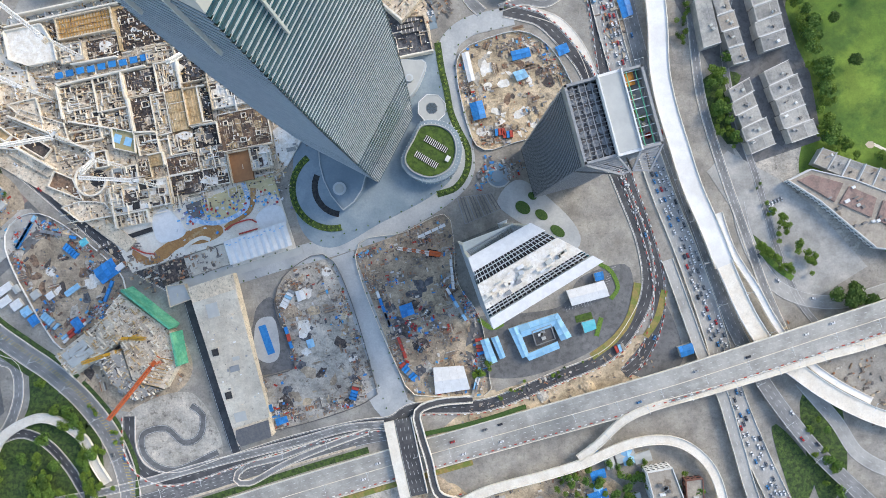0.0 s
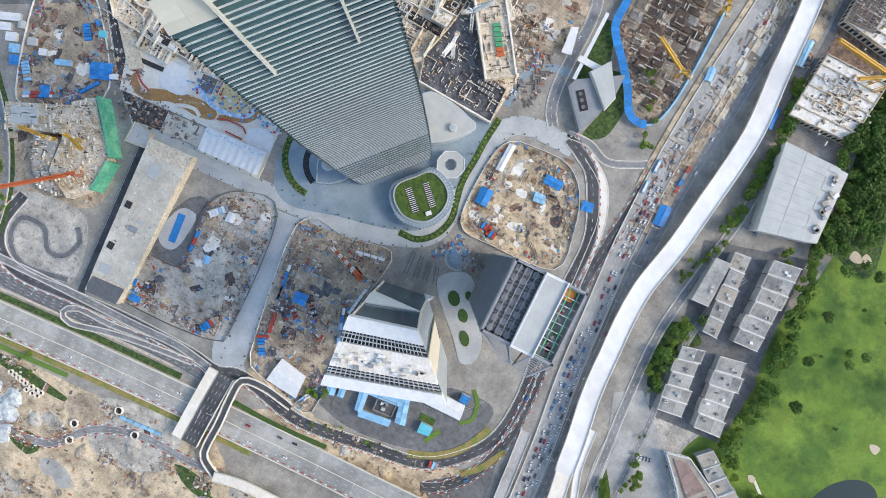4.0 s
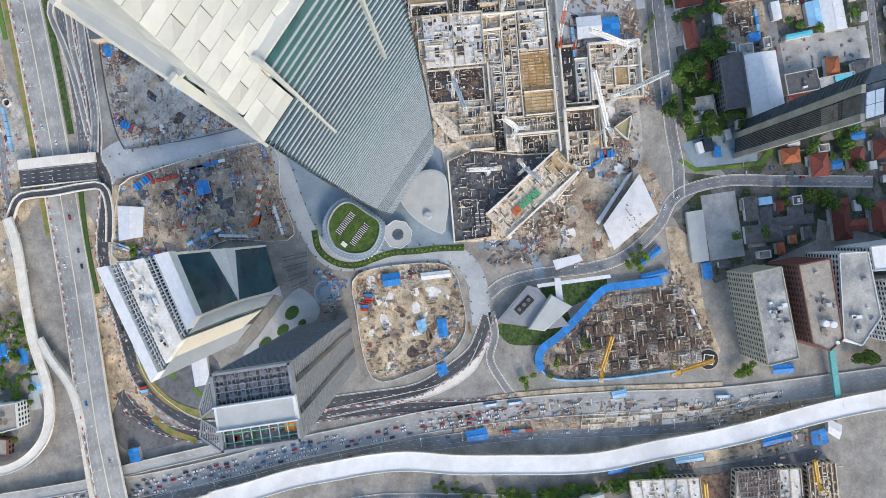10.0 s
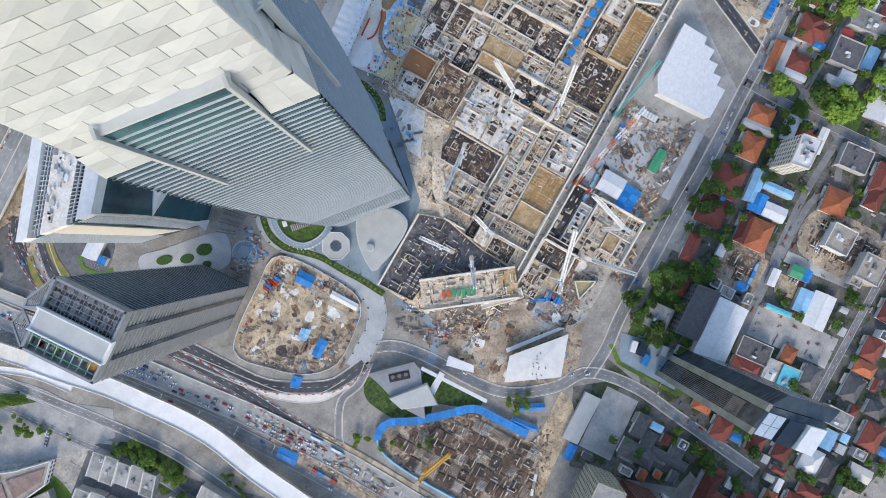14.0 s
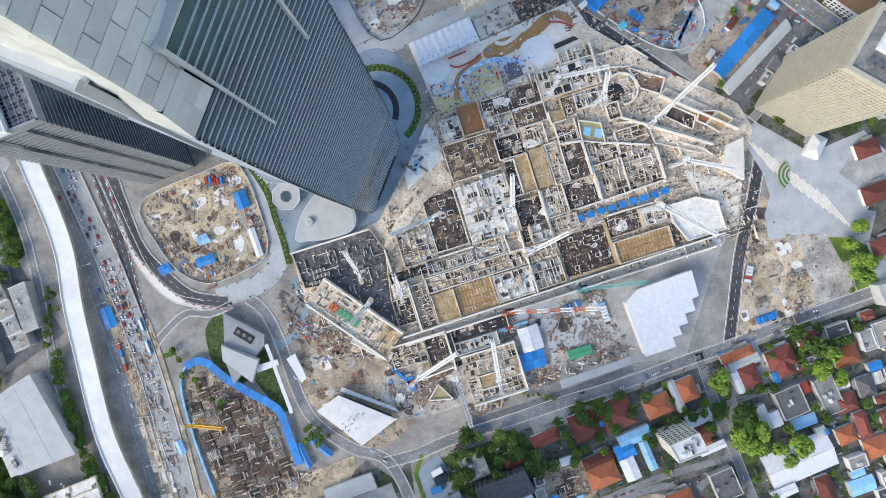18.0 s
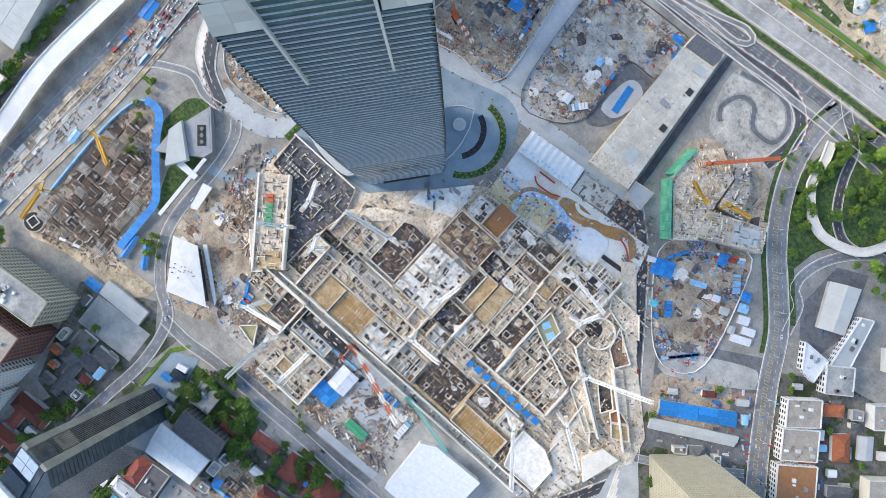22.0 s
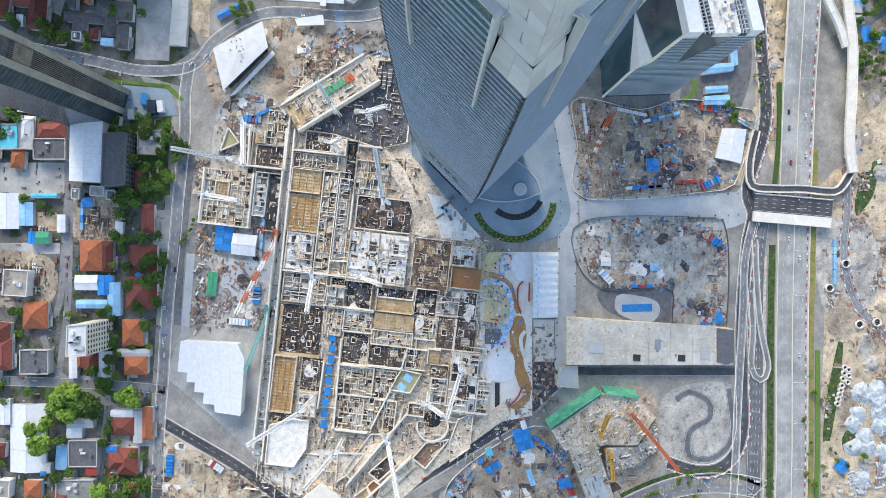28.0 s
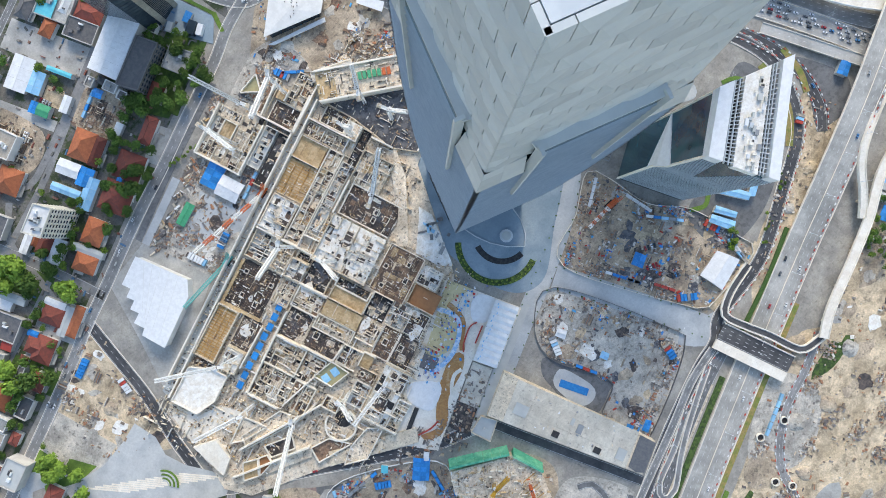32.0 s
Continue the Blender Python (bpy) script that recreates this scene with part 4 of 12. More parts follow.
# bright new viaduct, widening where it forks
r_v, via_line = road("bright new white viaduct still without marks", [(231, -14, 10), (226, -2, 10), (218, 18, 10), (203, 52, 10), (191.2, 88, 10), (181, 121, 10), (174.9, 151.7, 10), (173, 190, 10), (168, 232.1, 10), (157.4, 305.0, 10), (139, 362, 10), (119.5, 421.6, 10), (83.5, 513.0, 10), (59.0, 591.1, 10), (20, 700, 10)], 17, M_NEWCONC, 10, 0, False, False, True, 1.8)
parapet(r_v, via_line, 8.2, 1.1, 0.6)
parapet(r_v, via_line, -8.2, 1.1, 0.6)
columns(r_v, via_line, 14, 40)
r, ln = road("bare concrete deck of the viaduct running under the expressway", [(230, -12, 9.9), (236, -25, 9.8), (247, -49, 9.5), (258, -68, 9.2), (271, -86, 8.8), (291, -101, 8.2), (315, -118, 8), (341, -132, 7.5), (373, -144, 6.5), (440, -160, 5)], 14, M_WHITECONC, 10, 0, False, False, True, 1.6)
parapet(r, ln, 6.8, 1.0, 0.5, M_NEWCONC)
parapet(r, ln, -6.8, 1.0, 0.5, M_NEWCONC)
r, ln = road("narrow walled ramp beside the viaduct", [(226, 30, 8.5), (238, -2, 8), (258, -33, 7.6), (271, -56, 7.2), (284, -75, 7), (305, -97, 6.4), (330, -114, 5.5), (358, -128, 4)], 6, M_NEWCONC, 10, 0, False, False, True, 1.4)
parapet(r, ln, 2.9, 1.0, 0.5)
parapet(r, ln, -2.9, 1.0, 0.5)
r, ln = road("concrete deck beside the packed highway", [(186, -10, 0.7), (196, -38, 2.4), (216, -94, 5), (231, -122, 5), (245, -167, 5), (261, -218, 5), (306, -330, 5)], 10, M_HWY, 1.2, 2, True, False, True, 1.4)
parapet(r, ln, 4.8, 0.9, 0.4)
parapet(r, ln, -4.8, 0.9, 0.4)
road("pale street sweeping under the interchange", [(246, 40), (252, 14), (265, -14), (288, -37), (329, -45), (378, -32), (440, -8)], 12, M_HWY, 0.36, 2, True)
road("grey street below the big ramp", [(300, -112), (330, -146), (352, -176), (392, -190), (470, -186)], 12, M_HWY, 0.34, 2, True)
# verges and yards of the ramps
for pts, l_, r_, m_, lab in (([(161, -30), (155, -58), (142, -78), (122, -94)], 3.2, -3.2, M_DRYGRASS, "dry brown grass verge inside the ramp bend"), ([(184, -36), (178, -60), (168, -76)], 2.8, -2.8, M_DRYGRASS, "dry brown grass island between two ramps"),
                             ([(-30, -132), (10, -130), (40, -126)], 3, -3, M_SAND, "sandy verge beside the ramp"), ([(128, -14), (138, -20), (144, -34), (138, -44)], 1.8, -1.8, M_HEDGE, "curved planted island of the car park"), ([(108, -62), (122, -58)], 3, -3, M_LAWN, "small lawn of the car park"), ([(130, -60), (126, -76)], 2.0, -2.0, M_HEDGE, "planted strip of the car park"),
                             ([(24, -62), (36, -70), (46, -66)], 2.0, -2.0, M_HEDGE, "clipped shrub strip behind the huts"), ([(266, -2), (280, -16), (293, -25)], 2.6, -2.6, M_HEDGE, "thick clipped hedge round the pale lot")):
    bm = bmesh.new()
    strip(bm, smooth([(p[0], p[1], 0.3) for p in pts], 3), l_, r_, 0.4, 0.25)
    tagged(part("verge", bm, m_), lab, "verge", "", "structure")
patch("pavement", [(20, -64), (56, -58), (96, -50), (112, -26), (150, -14), (157, -36), (150, -64), (120, -90), (64, -112), (18, -106)], 0.14, M_ASPHALTPALE, "grey asphalt car park round the blue-roofed compound", "pavement", curve=True)
patch("pavement", [(180, -44), (192, -62), (200, -96), (176, -112), (150, -104), (162, -86), (174, -68)], 0.16, M_ASPHALTPALE, "dark worn asphalt under the ramps", "pavement", curve=True)
patch("plot_grass", [(276, -152), (288, -156), (313, -191), (300, -222), (286, -190)], 0.3, M_WOODFLOOR, "scrub and grass between raised ramps", "ground", curve=True)
# kerbed bays painted on the car park
bm = bmesh.new()
for q in range(9):
    box(bm, 132 + q * 1.0, -36 + q * 2.4, 0.36, 4.6, 0.18, 0.02, 20)
    box(bm, 100 + q * 2.6, -53 + q * 0.8, 0.36, 0.18, 4.6, 0.02, 18)
tagged(part("bay_marking", bm, M_PAINT), "white painted parking bay lines", "marking", "", "stuff")
# driving yard bends and drop-off
road("kerbed asphalt bends of the driving yard", [(-200, -180), (-238, -196), (-262, -186), (-266, -166), (-246, -160), (-230, -172), (-216, -166), (-214, -148), (-224, -140)], 6, M_ASPHALTPALE, 0.3, 0, True, False)
bm = bmesh.new()
prism(bm, [(p.x, p.y) for p in smooth([(-151, -48), (-134, -100), (-142, -108), (-164, -112), (-174, -96), (-171, -70), (-166, -52)], 4, True)], -0.2, 0.24)
tagged(part("road", bm, M_ASPHALTPALE), "dark asphalt drop-off loop", "road", "", "structure")
isl = patch("pavement", [(p.x, p.y) for p in smooth([(-158, -62), (-151, -66), (-147, -92), (-152, -101), (-162, -101), (-169, -92), (-168, -68)], 3, True)], 0.45, M_PAVE, "oval kerbed island of the drop-off", "pavement")
bm = bmesh.new()
box(bm, -158.5, -82, 0.6, 26, 6.5, 0.3, -70)
tagged(part("roof_sheet", bm, M_BLUE), "flat blue sheet lying on the oval island", "sheet", "", "")

# ---- the tall tower ----
TX, TY, TTURN = -76.0, 97.0, -27.0   # centre and turn of its square plan
tower = thing("skyscraper", TX, TY, 0, TTURN, "very tall square glass tower with pale fins and faceted crown", "skyscraper")


def half(z):
    """Half the width of the tower at height z."""
    keys = ((0, 31.5), (14, 32.0), (60, 33.2), (140, 33.6), (220, 33.0), (300, 31.6), (392, 29.0), (450, 28.0))
    for (a, va), (b, vb) in zip(keys, keys[1:]):
        if z <= b:
            return va + (vb - va) * (z - a) / (b - a)
    return keys[-1][1]


def square(h, cut=0.0):
    if cut <= 0:
        return [(-h, -h), (h, -h), (h, h), (-h, h)]
    c = h - cut
    return [(-c, -h), (c, -h), (h, -c), (h, c), (c, h), (-c, h), (-h, c), (-h, -c)]


def ringed(bm, levels, mi=0):
    """A closed solid through outlines at rising heights; all outlines have as many corners."""
    prev, first = None, None
    for pts, z in levels:
        cur = [bm.verts.new((p[0], p[1], z)) for p in pts]
        if prev:
            k = len(cur)
            for i in range(k):
                bm.faces.new((prev[i], prev[(i + 1) % k], cur[(i + 1) % k], cur[i])).material_index = mi
        else:
            first = cur
        prev = cur
    bm.faces.new(first[::-1]).material_index = mi
    bm.faces.new(prev).material_index = mi


bm = bmesh.new()
ringed(bm, [(square(half(z) - 0.12), z) for z in (0, 14, 60, 140, 220, 300, 364)] + [(square(half(364) - 3.2), 364.1), (square(half(376) - 3.2), 376)])
part("glass_body", bm, M_CURTAIN, tower, "dark blue-green curtain glass")
FLOOR = 4.2
n_floor = int(376 / FLOOR)
for i in range(2, n_floor):
    z = i * FLOOR
    if z > 364:
        continue
    if z < 125 and i % 2:
        continue
    h = half(z)
    bm = bmesh.new()
    for k in range(4):
        a = k * 90
        c, s = math.cos(radians(a)), math.sin(radians(a))
        out = 0.31 * (0.36 + 0.64 * min(1.0, z / 260))
        box(bm, c * (h - 0.5 + out / 2), s * (h - 0.5 + out / 2), z, 1.0 + out, 2 * h + 2 * out - 0.04, 0.36 if z > 66 else 1.0, a)
    part("floor_fin", bm, M_FIN, tower)
    # dark band added above each fin, colouring in shade so stripes show
    bm = bmesh.new()
    box(bm, 0, 0, z + (1.5 if z > 125 else 2.6), 2 * h - 0.18, 2 * h - 0.18, 1.5 if z > 125 else 3.0)
    part("spandrel", bm, M_SPANDREL, tower)
# solid lowest storeys, glazed recess bays under the crown, and long blades beside them
for k in range(4):
    a = k * 90
    c, s = math.cos(radians(a)), math.sin(radians(a))
    for r_ in range(3):
        z0, z1 = 365 + r_ * 4.8, 365 + (r_ + 1) * 4.8 - 0.06
        f0, f1 = half(365) + 0.3 - 2.4 * r_ / 3, half(365) + 0.3 - 2.4 * (r_ + 1) / 3
        for sg in (-1, 1):
            for k2 in range(2):
                e0, e1 = 16.3 + (f0 - 16.3) * k2 / 2, 16.3 + (f0 - 16.3) * (k2 + 1) / 2 - 0.06
                g0, g1 = 16.3 + (f1 - 16.3) * k2 / 2, 16.3 + (f1 - 16.3) * (k2 + 1) / 2 - 0.06
                lo_ = sorted((sg * e0, sg * e1))
                hi_ = sorted((sg * g0, sg * g1))
                bm = bmesh.new()
                prism(bm, [(c * e - s * f, s * e + c * f) for e, f in ((f0 - 1.6, lo_[0]), (f0, lo_[0]), (f0, lo_[1]), (f0 - 1.6, lo_[1]))], z0, z1,
                      [(c * e - s * f, s * e + c * f) for e, f in ((f1 - 1.6, hi_[0]), (f1, hi_[0]), (f1, hi_[1]), (f1 - 1.6, hi_[1]))])
                part("crown_panel", bm, M_CROWN, tower)
    for q in range(6):
        zz = 88 * FLOOR - 5.0 + q * FLOOR
        h = half(zz)
        bm = bmesh.new()
        c, s = math.cos(radians(a)), math.sin(radians(a))
        box(bm, c * h, s * h, zz, 0.75, 29.6, 0.3, a)
        part("bay_transom", bm, M_FIN, tower)
    for u in (-15.2, 15.2):
        bm = bmesh.new()
        c, s = math.cos(radians(a)), math.sin(radians(a))
        lo, hi = half(318) + 0.9, half(392) + 0.6
        prism(bm, [(c * (lo + e) - s * (u + f), s * (lo + e) + c * (u + f)) for e, f in ((-2, -0.45), (0.6, -0.45), (0.6, 0.45), (-2, 0.45))], 318, 393,
              [(c * (hi + e) - s * (u + f), s * (hi + e) + c * (u + f)) for e, f in ((-2, -0.45), (0.6, -0.45), (0.6, 0.45), (-2, 0.45))])
        part("blade", bm, M_CROWN, tower, "long pale vertical blade")
    # ledge block over each face
    bm = bmesh.new()
    c, s = math.cos(radians(a)), math.sin(radians(a))
    pts = [(c * e - s * f, s * e + c * f) for e, f in ((24.0, -17.0), (29.0, -15.6), (29.0, 15.6), (24.0, 17.0))]
    prism(bm, pts, 390.4, 391.6)
    part("crown_ledge", bm, M_CROWN, tower, "broad pale ledge below the crown")
    bm = bmesh.new()
    lo, hi = half(364) - 0.1, half(390) - 0.1
    prism(bm, [(c * e - s * f, s * e + c * f) for e, f in ((lo - 3, -14.9), (lo, -14.9), (lo, 14.9), (lo - 3, 14.9))], 364.2, 390, [(c * e - s * f, s * e + c * f) for e, f in ((hi - 3, -14.9), (hi, -14.9), (hi, 14.9), (hi - 3, 14.9))])
    part("bay_glass", bm, M_BAYGLASS, tower)
bm = bmesh.new()
ringed(bm, [(square(26.9), 376), (square(26.7), 379)])
part("shoulder_deck", bm, M_CROWN, tower)
# quilted crown: each panel a shallow wedge of its own
CZ0, CZ1, CH0, CH1 = 379.0, 452.0, 27.2, 21.5
bm = bmesh.new()
ringed(bm, [(square(CH0 - 1.2), CZ0), (square(CH1 - 1.2), CZ1)])
part("crown_core", bm, M_FIN, tower)
NR, NC = 14, 5
rng = random.Random(5)
for k in range(4):
    a = k * 90
    c, s = math.cos(radians(a)), math.sin(radians(a))
    for r_ in range(NR):
        z0, z1 = CZ0 + (CZ1 - CZ0) * r_ / NR, CZ0 + (CZ1 - CZ0) * (r_ + 1) / NR
        h0, h1 = CH0 + (CH1 - CH0) * r_ / NR, CH0 + (CH1 - CH0) * (r_ + 1) / NR
        for q in range(-1, NC + 1):
            sh = 0.5 * (r_ % 2)
            u0, u1 = -1 + 2 * (q + sh) / NC, -1 + 2 * (q + 1 + sh) / NC
            u0, u1 = max(-1, u0), min(1, u1)
            if u1 - u0 < 0.05:
                continue
            bm = bmesh.new()

            def P(e, f, z):
                return bm.verts.new((c * e - s * f, s * e + c * f, z))
            g = 0.09
            A, B = P(h0 + 0.1, u0 * h0 + g, z0 + g), P(h0 + 0.1, u1 * h0 - g, z0 + g)
            C_, D = P(h1 + 0.1, u1 * h1 - g, z1 - g), P(h1 + 0.1, u0 * h1 + g, z1 - g)
            um, zm, hm = u0 * 0.72 + u1 * 0.28, z0 * 0.75 + z1 * 0.25, h0 * 0.75 + h1 * 0.25
            T = P(hm + 0.75, um * hm, zm)
            A2, B2 = P(h0 - 1.0, u0 * h0 + g, z0 + g), P(h0 - 1.0, u1 * h0 - g, z0 + g)
            C2, D2 = P(h1 - 1.0, u1 * h1 - g, z1 - g), P(h1 - 1.0, u0 * h1 + g, z1 - g)
            for f in ((A, B, T), (B, C_, T), (C_, D, T), (D, A, T), (A2, D2, C2, B2), (A, A2, B2, B), (B, B2, C2, C_), (C_, C2, D2, D), (D, D2, A2, A)):
                bm.faces.new(f)
            part("crown_panel", bm, M_CROWN, tower)
# glass slot near the foot of one face
bm = bmesh.new()
box(bm, -32.4, 0, 12, 1.6, 40, 4.5)
part("entrance_glass", bm, M_DARK, tower)
for q in range(4):
    bm = bmesh.new()
    box(bm, -33.6, -12 + q * 8, 88, 1.0, 5.0, 9.0)
    part("plant_louvre", bm, M_STEEL, tower)

# ---- podium roofs round the tower ----
bm = bmesh.new()
prism(bm, disc(-103, 49, 31.5, n=56), -0.2, 0.5)
tagged(part("pavement", bm, M_BLUEPAVE), "round blue-grey paved plaza below the tower", "pavement", "", "structure")
patch("pavement", [(-132, 20), (-104, -2), (-60, 20), (-16, 44), (4, 66), (0, 100), (-14, 168), (-50, 176), (-120, 160), (-136, 90)], 0.36, M_BLUEPAVE, "blue-grey paved forecourt of the tower", "pavement", curve=True)
canopy = thing("podium_roof", -94, 48, 0, 0, "leaf-shaped blue-grey podium roof with pale ring", "roof")
leaf = [(-18, 32), (-17, 20), (-13.5, 7), (-7, -6), (3, -18), (12, -11), (18.5, -1), (22, 12), (23, 30)]
bm = bmesh.new()
prism(bm, leaf, 0, 12.5)
part("roof_deck", bm, M_BLUEPLAIN, canopy)
for p, q in zip(leaf, leaf[1:] + leaf[:1]):
    bm = bmesh.new()
    beam(bm, (p[0], p[1], 13), (q[0], q[1], 13), 0.8, 1.2)
    part("parapet", bm, M_FIN, canopy)
for rad, zz in ((5.6, 14.2), (3.8, 15.0)):
    bm = bmesh.new()
    prism(bm, disc(0, 0, rad, n=28), 12.4, zz)
    part("skylight_ring", bm, M_FIN if rad > 5 else M_PALEROOF, canopy)
bm = bmesh.new()
line = [Vector((-94 + 24 * math.cos(radians(t)), 51 + 24 * math.sin(radians(t)), 0.55)) for t in range(156, 268, 4)]
strip(bm, line, 2.6, -2.6, 0.4, 0.1)
tagged(part("planter", bm, M_DARK), "dark curved reflecting trough in the plaza", "trough")
bm = bmesh.new()
line = [Vector((-103 + 34.5 * math.cos(radians(t)), 49 + 34.5 * math.sin(radians(t)), 0.5)) for t in range(128, 285, 4)]
strip(bm, line, 3.0, -2.5, 0.6, 0.3)
tagged(part("planting_bed", bm, M_WOODFLOOR), "curved planted bed round the plaza", "flower bed")
# lawn roof
lawn = thing("green_roof", -18, 79, 0, 0, "oval podium roof with lawn and two louvred skylights", "roof")
ov = [(p.x, p.y) for p in smooth([(-24, -4), (-16, 12), (-8, 26), (8, 27), (22, 19), (27, 2), (21, -16), (4, -25), (-12, -22), (-22, -14)], 3, True)]
bm = bmesh.new()
prism(bm, ov, 0, 11)
part("roof_base", bm, M_BLUEPLAIN, lawn)
bm = bmesh.new()
prism(bm, [(x * 0.8 - 0.6, y * 0.8 + 0.6) for x, y in ov], 10.5, 11.6)
part("roof_lawn", bm, M_LAWN, lawn)
for f, hh, m_, ww in ((0.84, 12.8, M_PALEROOF, 0.8),):
    pr = [Vector((x * f - 0.5, y * f + 0.5, 12)) for x, y in ov]
    bm = bmesh.new()
    strip(bm, pr + [pr[0]], ww / 2, -ww / 2, 2, 0.8)
    part("parapet", bm, m_, lawn)
for i in range(0, len(ov) - 8):
    x, y = ov[i]
    bm = bmesh.new()
    beam(bm, (x * 0.90, y * 0.90, 11.2), (x * 1.04, y * 1.04, 8.6), 0.7, 0.4)
    part("edge_slat", bm, M_FIN, lawn)
for oy, ox in ((7, 5), (-6, -3)):
    for q in range(13):
        bm = bmesh.new()
        c, s = math.cos(radians(-30)), math.sin(radians(-30))
        u = (q - 6) * 1.7
        box(bm, ox + c * u, oy + s * u, 12.3, 0.5, 5.4, 0.5, -30)
        part("skylight_bar", bm, M_WHITE, lawn)
    # black plate under the bars; the skylight's depth is painted shade
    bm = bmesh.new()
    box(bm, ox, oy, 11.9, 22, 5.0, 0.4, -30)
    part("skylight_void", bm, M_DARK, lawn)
bm = bmesh.new()
box(bm, 15, -5, 12.2, 3.6, 5.0, 1.6, -30)
part("roof_hut", bm, M_WHITE, lawn)
# octagonal pergola
octa = thing("pergola", -17, 118, 0, 20, "octagonal pale pergola with a round open middle", "pergola")
for k in range(8):
    a0, a1 = radians(k * 45), radians(k * 45 + 45)
    bm = bmesh.new()
    prism(bm, [(5.2 * math.cos(a0), 5.2 * math.sin(a0)), (12.5 * math.cos(a0), 12.5 * math.sin(a0)), (12.5 * math.cos(a1), 12.5 * math.sin(a1)), (5.2 * math.cos(a1), 5.2 * math.sin(a1))], 5.2, 5.8)
    part("roof_segment", bm, M_PALEROOF, octa)
    bm = bmesh.new()
    beam(bm, (12.4 * math.cos(a0), 12.4 * math.sin(a0), 5.9), (12.4 * math.cos(a1), 12.4 * math.sin(a1), 5.9), 0.6)
    part("edge_beam", bm, M_WHITE, octa)
    bm = bmesh.new()
    beam(bm, (11.5 * math.cos(a0), 11.5 * math.sin(a0), 0), (11.5 * math.cos(a0), 11.5 * math.sin(a0), 5.3), 0.5)
    part("post", bm, M_FIN, octa)
    bm = bmesh.new()
    beam(bm, (1.2 * math.cos(a0), 1.2 * math.sin(a0), 5.4), (5.4 * math.cos(a0), 5.4 * math.sin(a0), 5.6), 0.25)
    part("spoke", bm, M_STEEL, octa)
# pale sail-shaped podium roof
sail = thing("podium_roof", -44, 146, 0, 0, "pale sail-shaped podium roof with round vent", "roof")
sp = [(p.x, p.y) for p in smooth([(-30, -12), (-28, 6), (-6, 12), (12, 12), (22, 10), (14, -12), (0, -28), (-12, -32)], 4, True)]
bm = bmesh.new()
prism(bm, sp, 0, 10)
part("roof_base", bm, M_FIN, sail)
bm = bmesh.new()
prism(bm, [(x * 0.95, y * 0.95) for x, y in sp], 9.8, 10.4)
part("roof_deck", bm, M_PALEROOF, sail)
for rad, zz, m_ in ((3.4, 13, M_FIN), (2.0, 13.3, M_PALEROOF)):
    bm = bmesh.new()
    prism(bm, disc(8, -4, rad, n=20), 10, zz)
    part("vent_ring", bm, m_, sail)

# ---- pale office tower with the sloped roof strips ----
W = [(26.6, -51.0), (92.5, -9.4), (48.5, 13.5), (11.0, -8.0)]
off = thing("office_tower", 0, 0, 0, 0, "pale office tower with white roof strips and dark glass", "office tower")


def lerp2(p, q, t):
    return (p[0] + (q[0] - p[0]) * t, p[1] + (q[1] - p[1]) * t)


def across(t0, t1, e0=0.0, e1=1.0):
    """A strip of the roof between two fractions of its depth."""
    a, b = lerp2(W[0], W[3], t0), lerp2(W[1], W[2], t0)
    c, d = lerp2(W[1], W[2], t1), lerp2(W[0], W[3], t1)
    return [lerp2(a, b, e0), lerp2(a, b, e1), lerp2(d, c, e1), lerp2(d, c, e0)]




def wz(z):
    """Corners of the pale tower at height z: its north-west side leans out towards the ground and is folded once."""
    keys2 = ((0, 44.2, 20.0), (88, 45.2, 15.6), (148, 49.6, 12.2), (160, 50.2, 11.6))
    keys3 = ((0, 6.8, 4.0), (80.5, 9.4, 1.2), (97, 10.4, -4.2), (148, 12.4, -8.0), (160, 12.8, -8.6))
    out = []
    for keys in (keys2, keys3):
        for (a, x0, y0), (b, x1, y1) in zip(keys, keys[1:]):
            if z <= b:
                f = (z - a) / (b - a)
                out.append((x0 + (x1 - x0) * f, y0 + (y1 - y0) * f))
                break
    return [W[0], W[1], out[0], out[1]]


bm = bmesh.new()
ringed(bm, [(wz(z), z) for z in (0, 40, 80.5, 88, 97, 120, 148)])
part("glass_body", bm, M_CURTAIN, off, "dark leaning curtain glass")
for t0, t1, z0, z1, m_, nm in ((0.0, 0.15, 146, 156, M_WHITE, "roof_fascia"), (0.27, 0.62, 146, 152.5, M_WHITEDUST, "roof_deck"), (0.80, 1.0, 146, 156, M_WHITE, "roof_fascia")):
    bm = bmesh.new()
    prism(bm, across(t0, t1), z0, z1)
    part(nm, bm, m_, off)
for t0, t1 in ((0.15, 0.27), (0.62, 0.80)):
    # near-black floor, the deep shade between the roof strips put into colour
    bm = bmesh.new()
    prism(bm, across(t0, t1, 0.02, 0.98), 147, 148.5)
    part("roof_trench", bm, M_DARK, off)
    for q in range(22):
        bm = bmesh.new()
        prism(bm, across(t0, t1, 0.03 + q * 0.043, 0.038 + q * 0.043), 151, 152.5)
        part("roof_louvre", bm, M_FIN, off)
    for t2 in (t0 + (t1 - t0) * 0.35, t0 + (t1 - t0) * 0.7):
        bm = bmesh.new()
        prism(bm, across(t2, t2 + 0.012), 151.2, 152.8)
        part("roof_rail", bm, M_FIN, off)
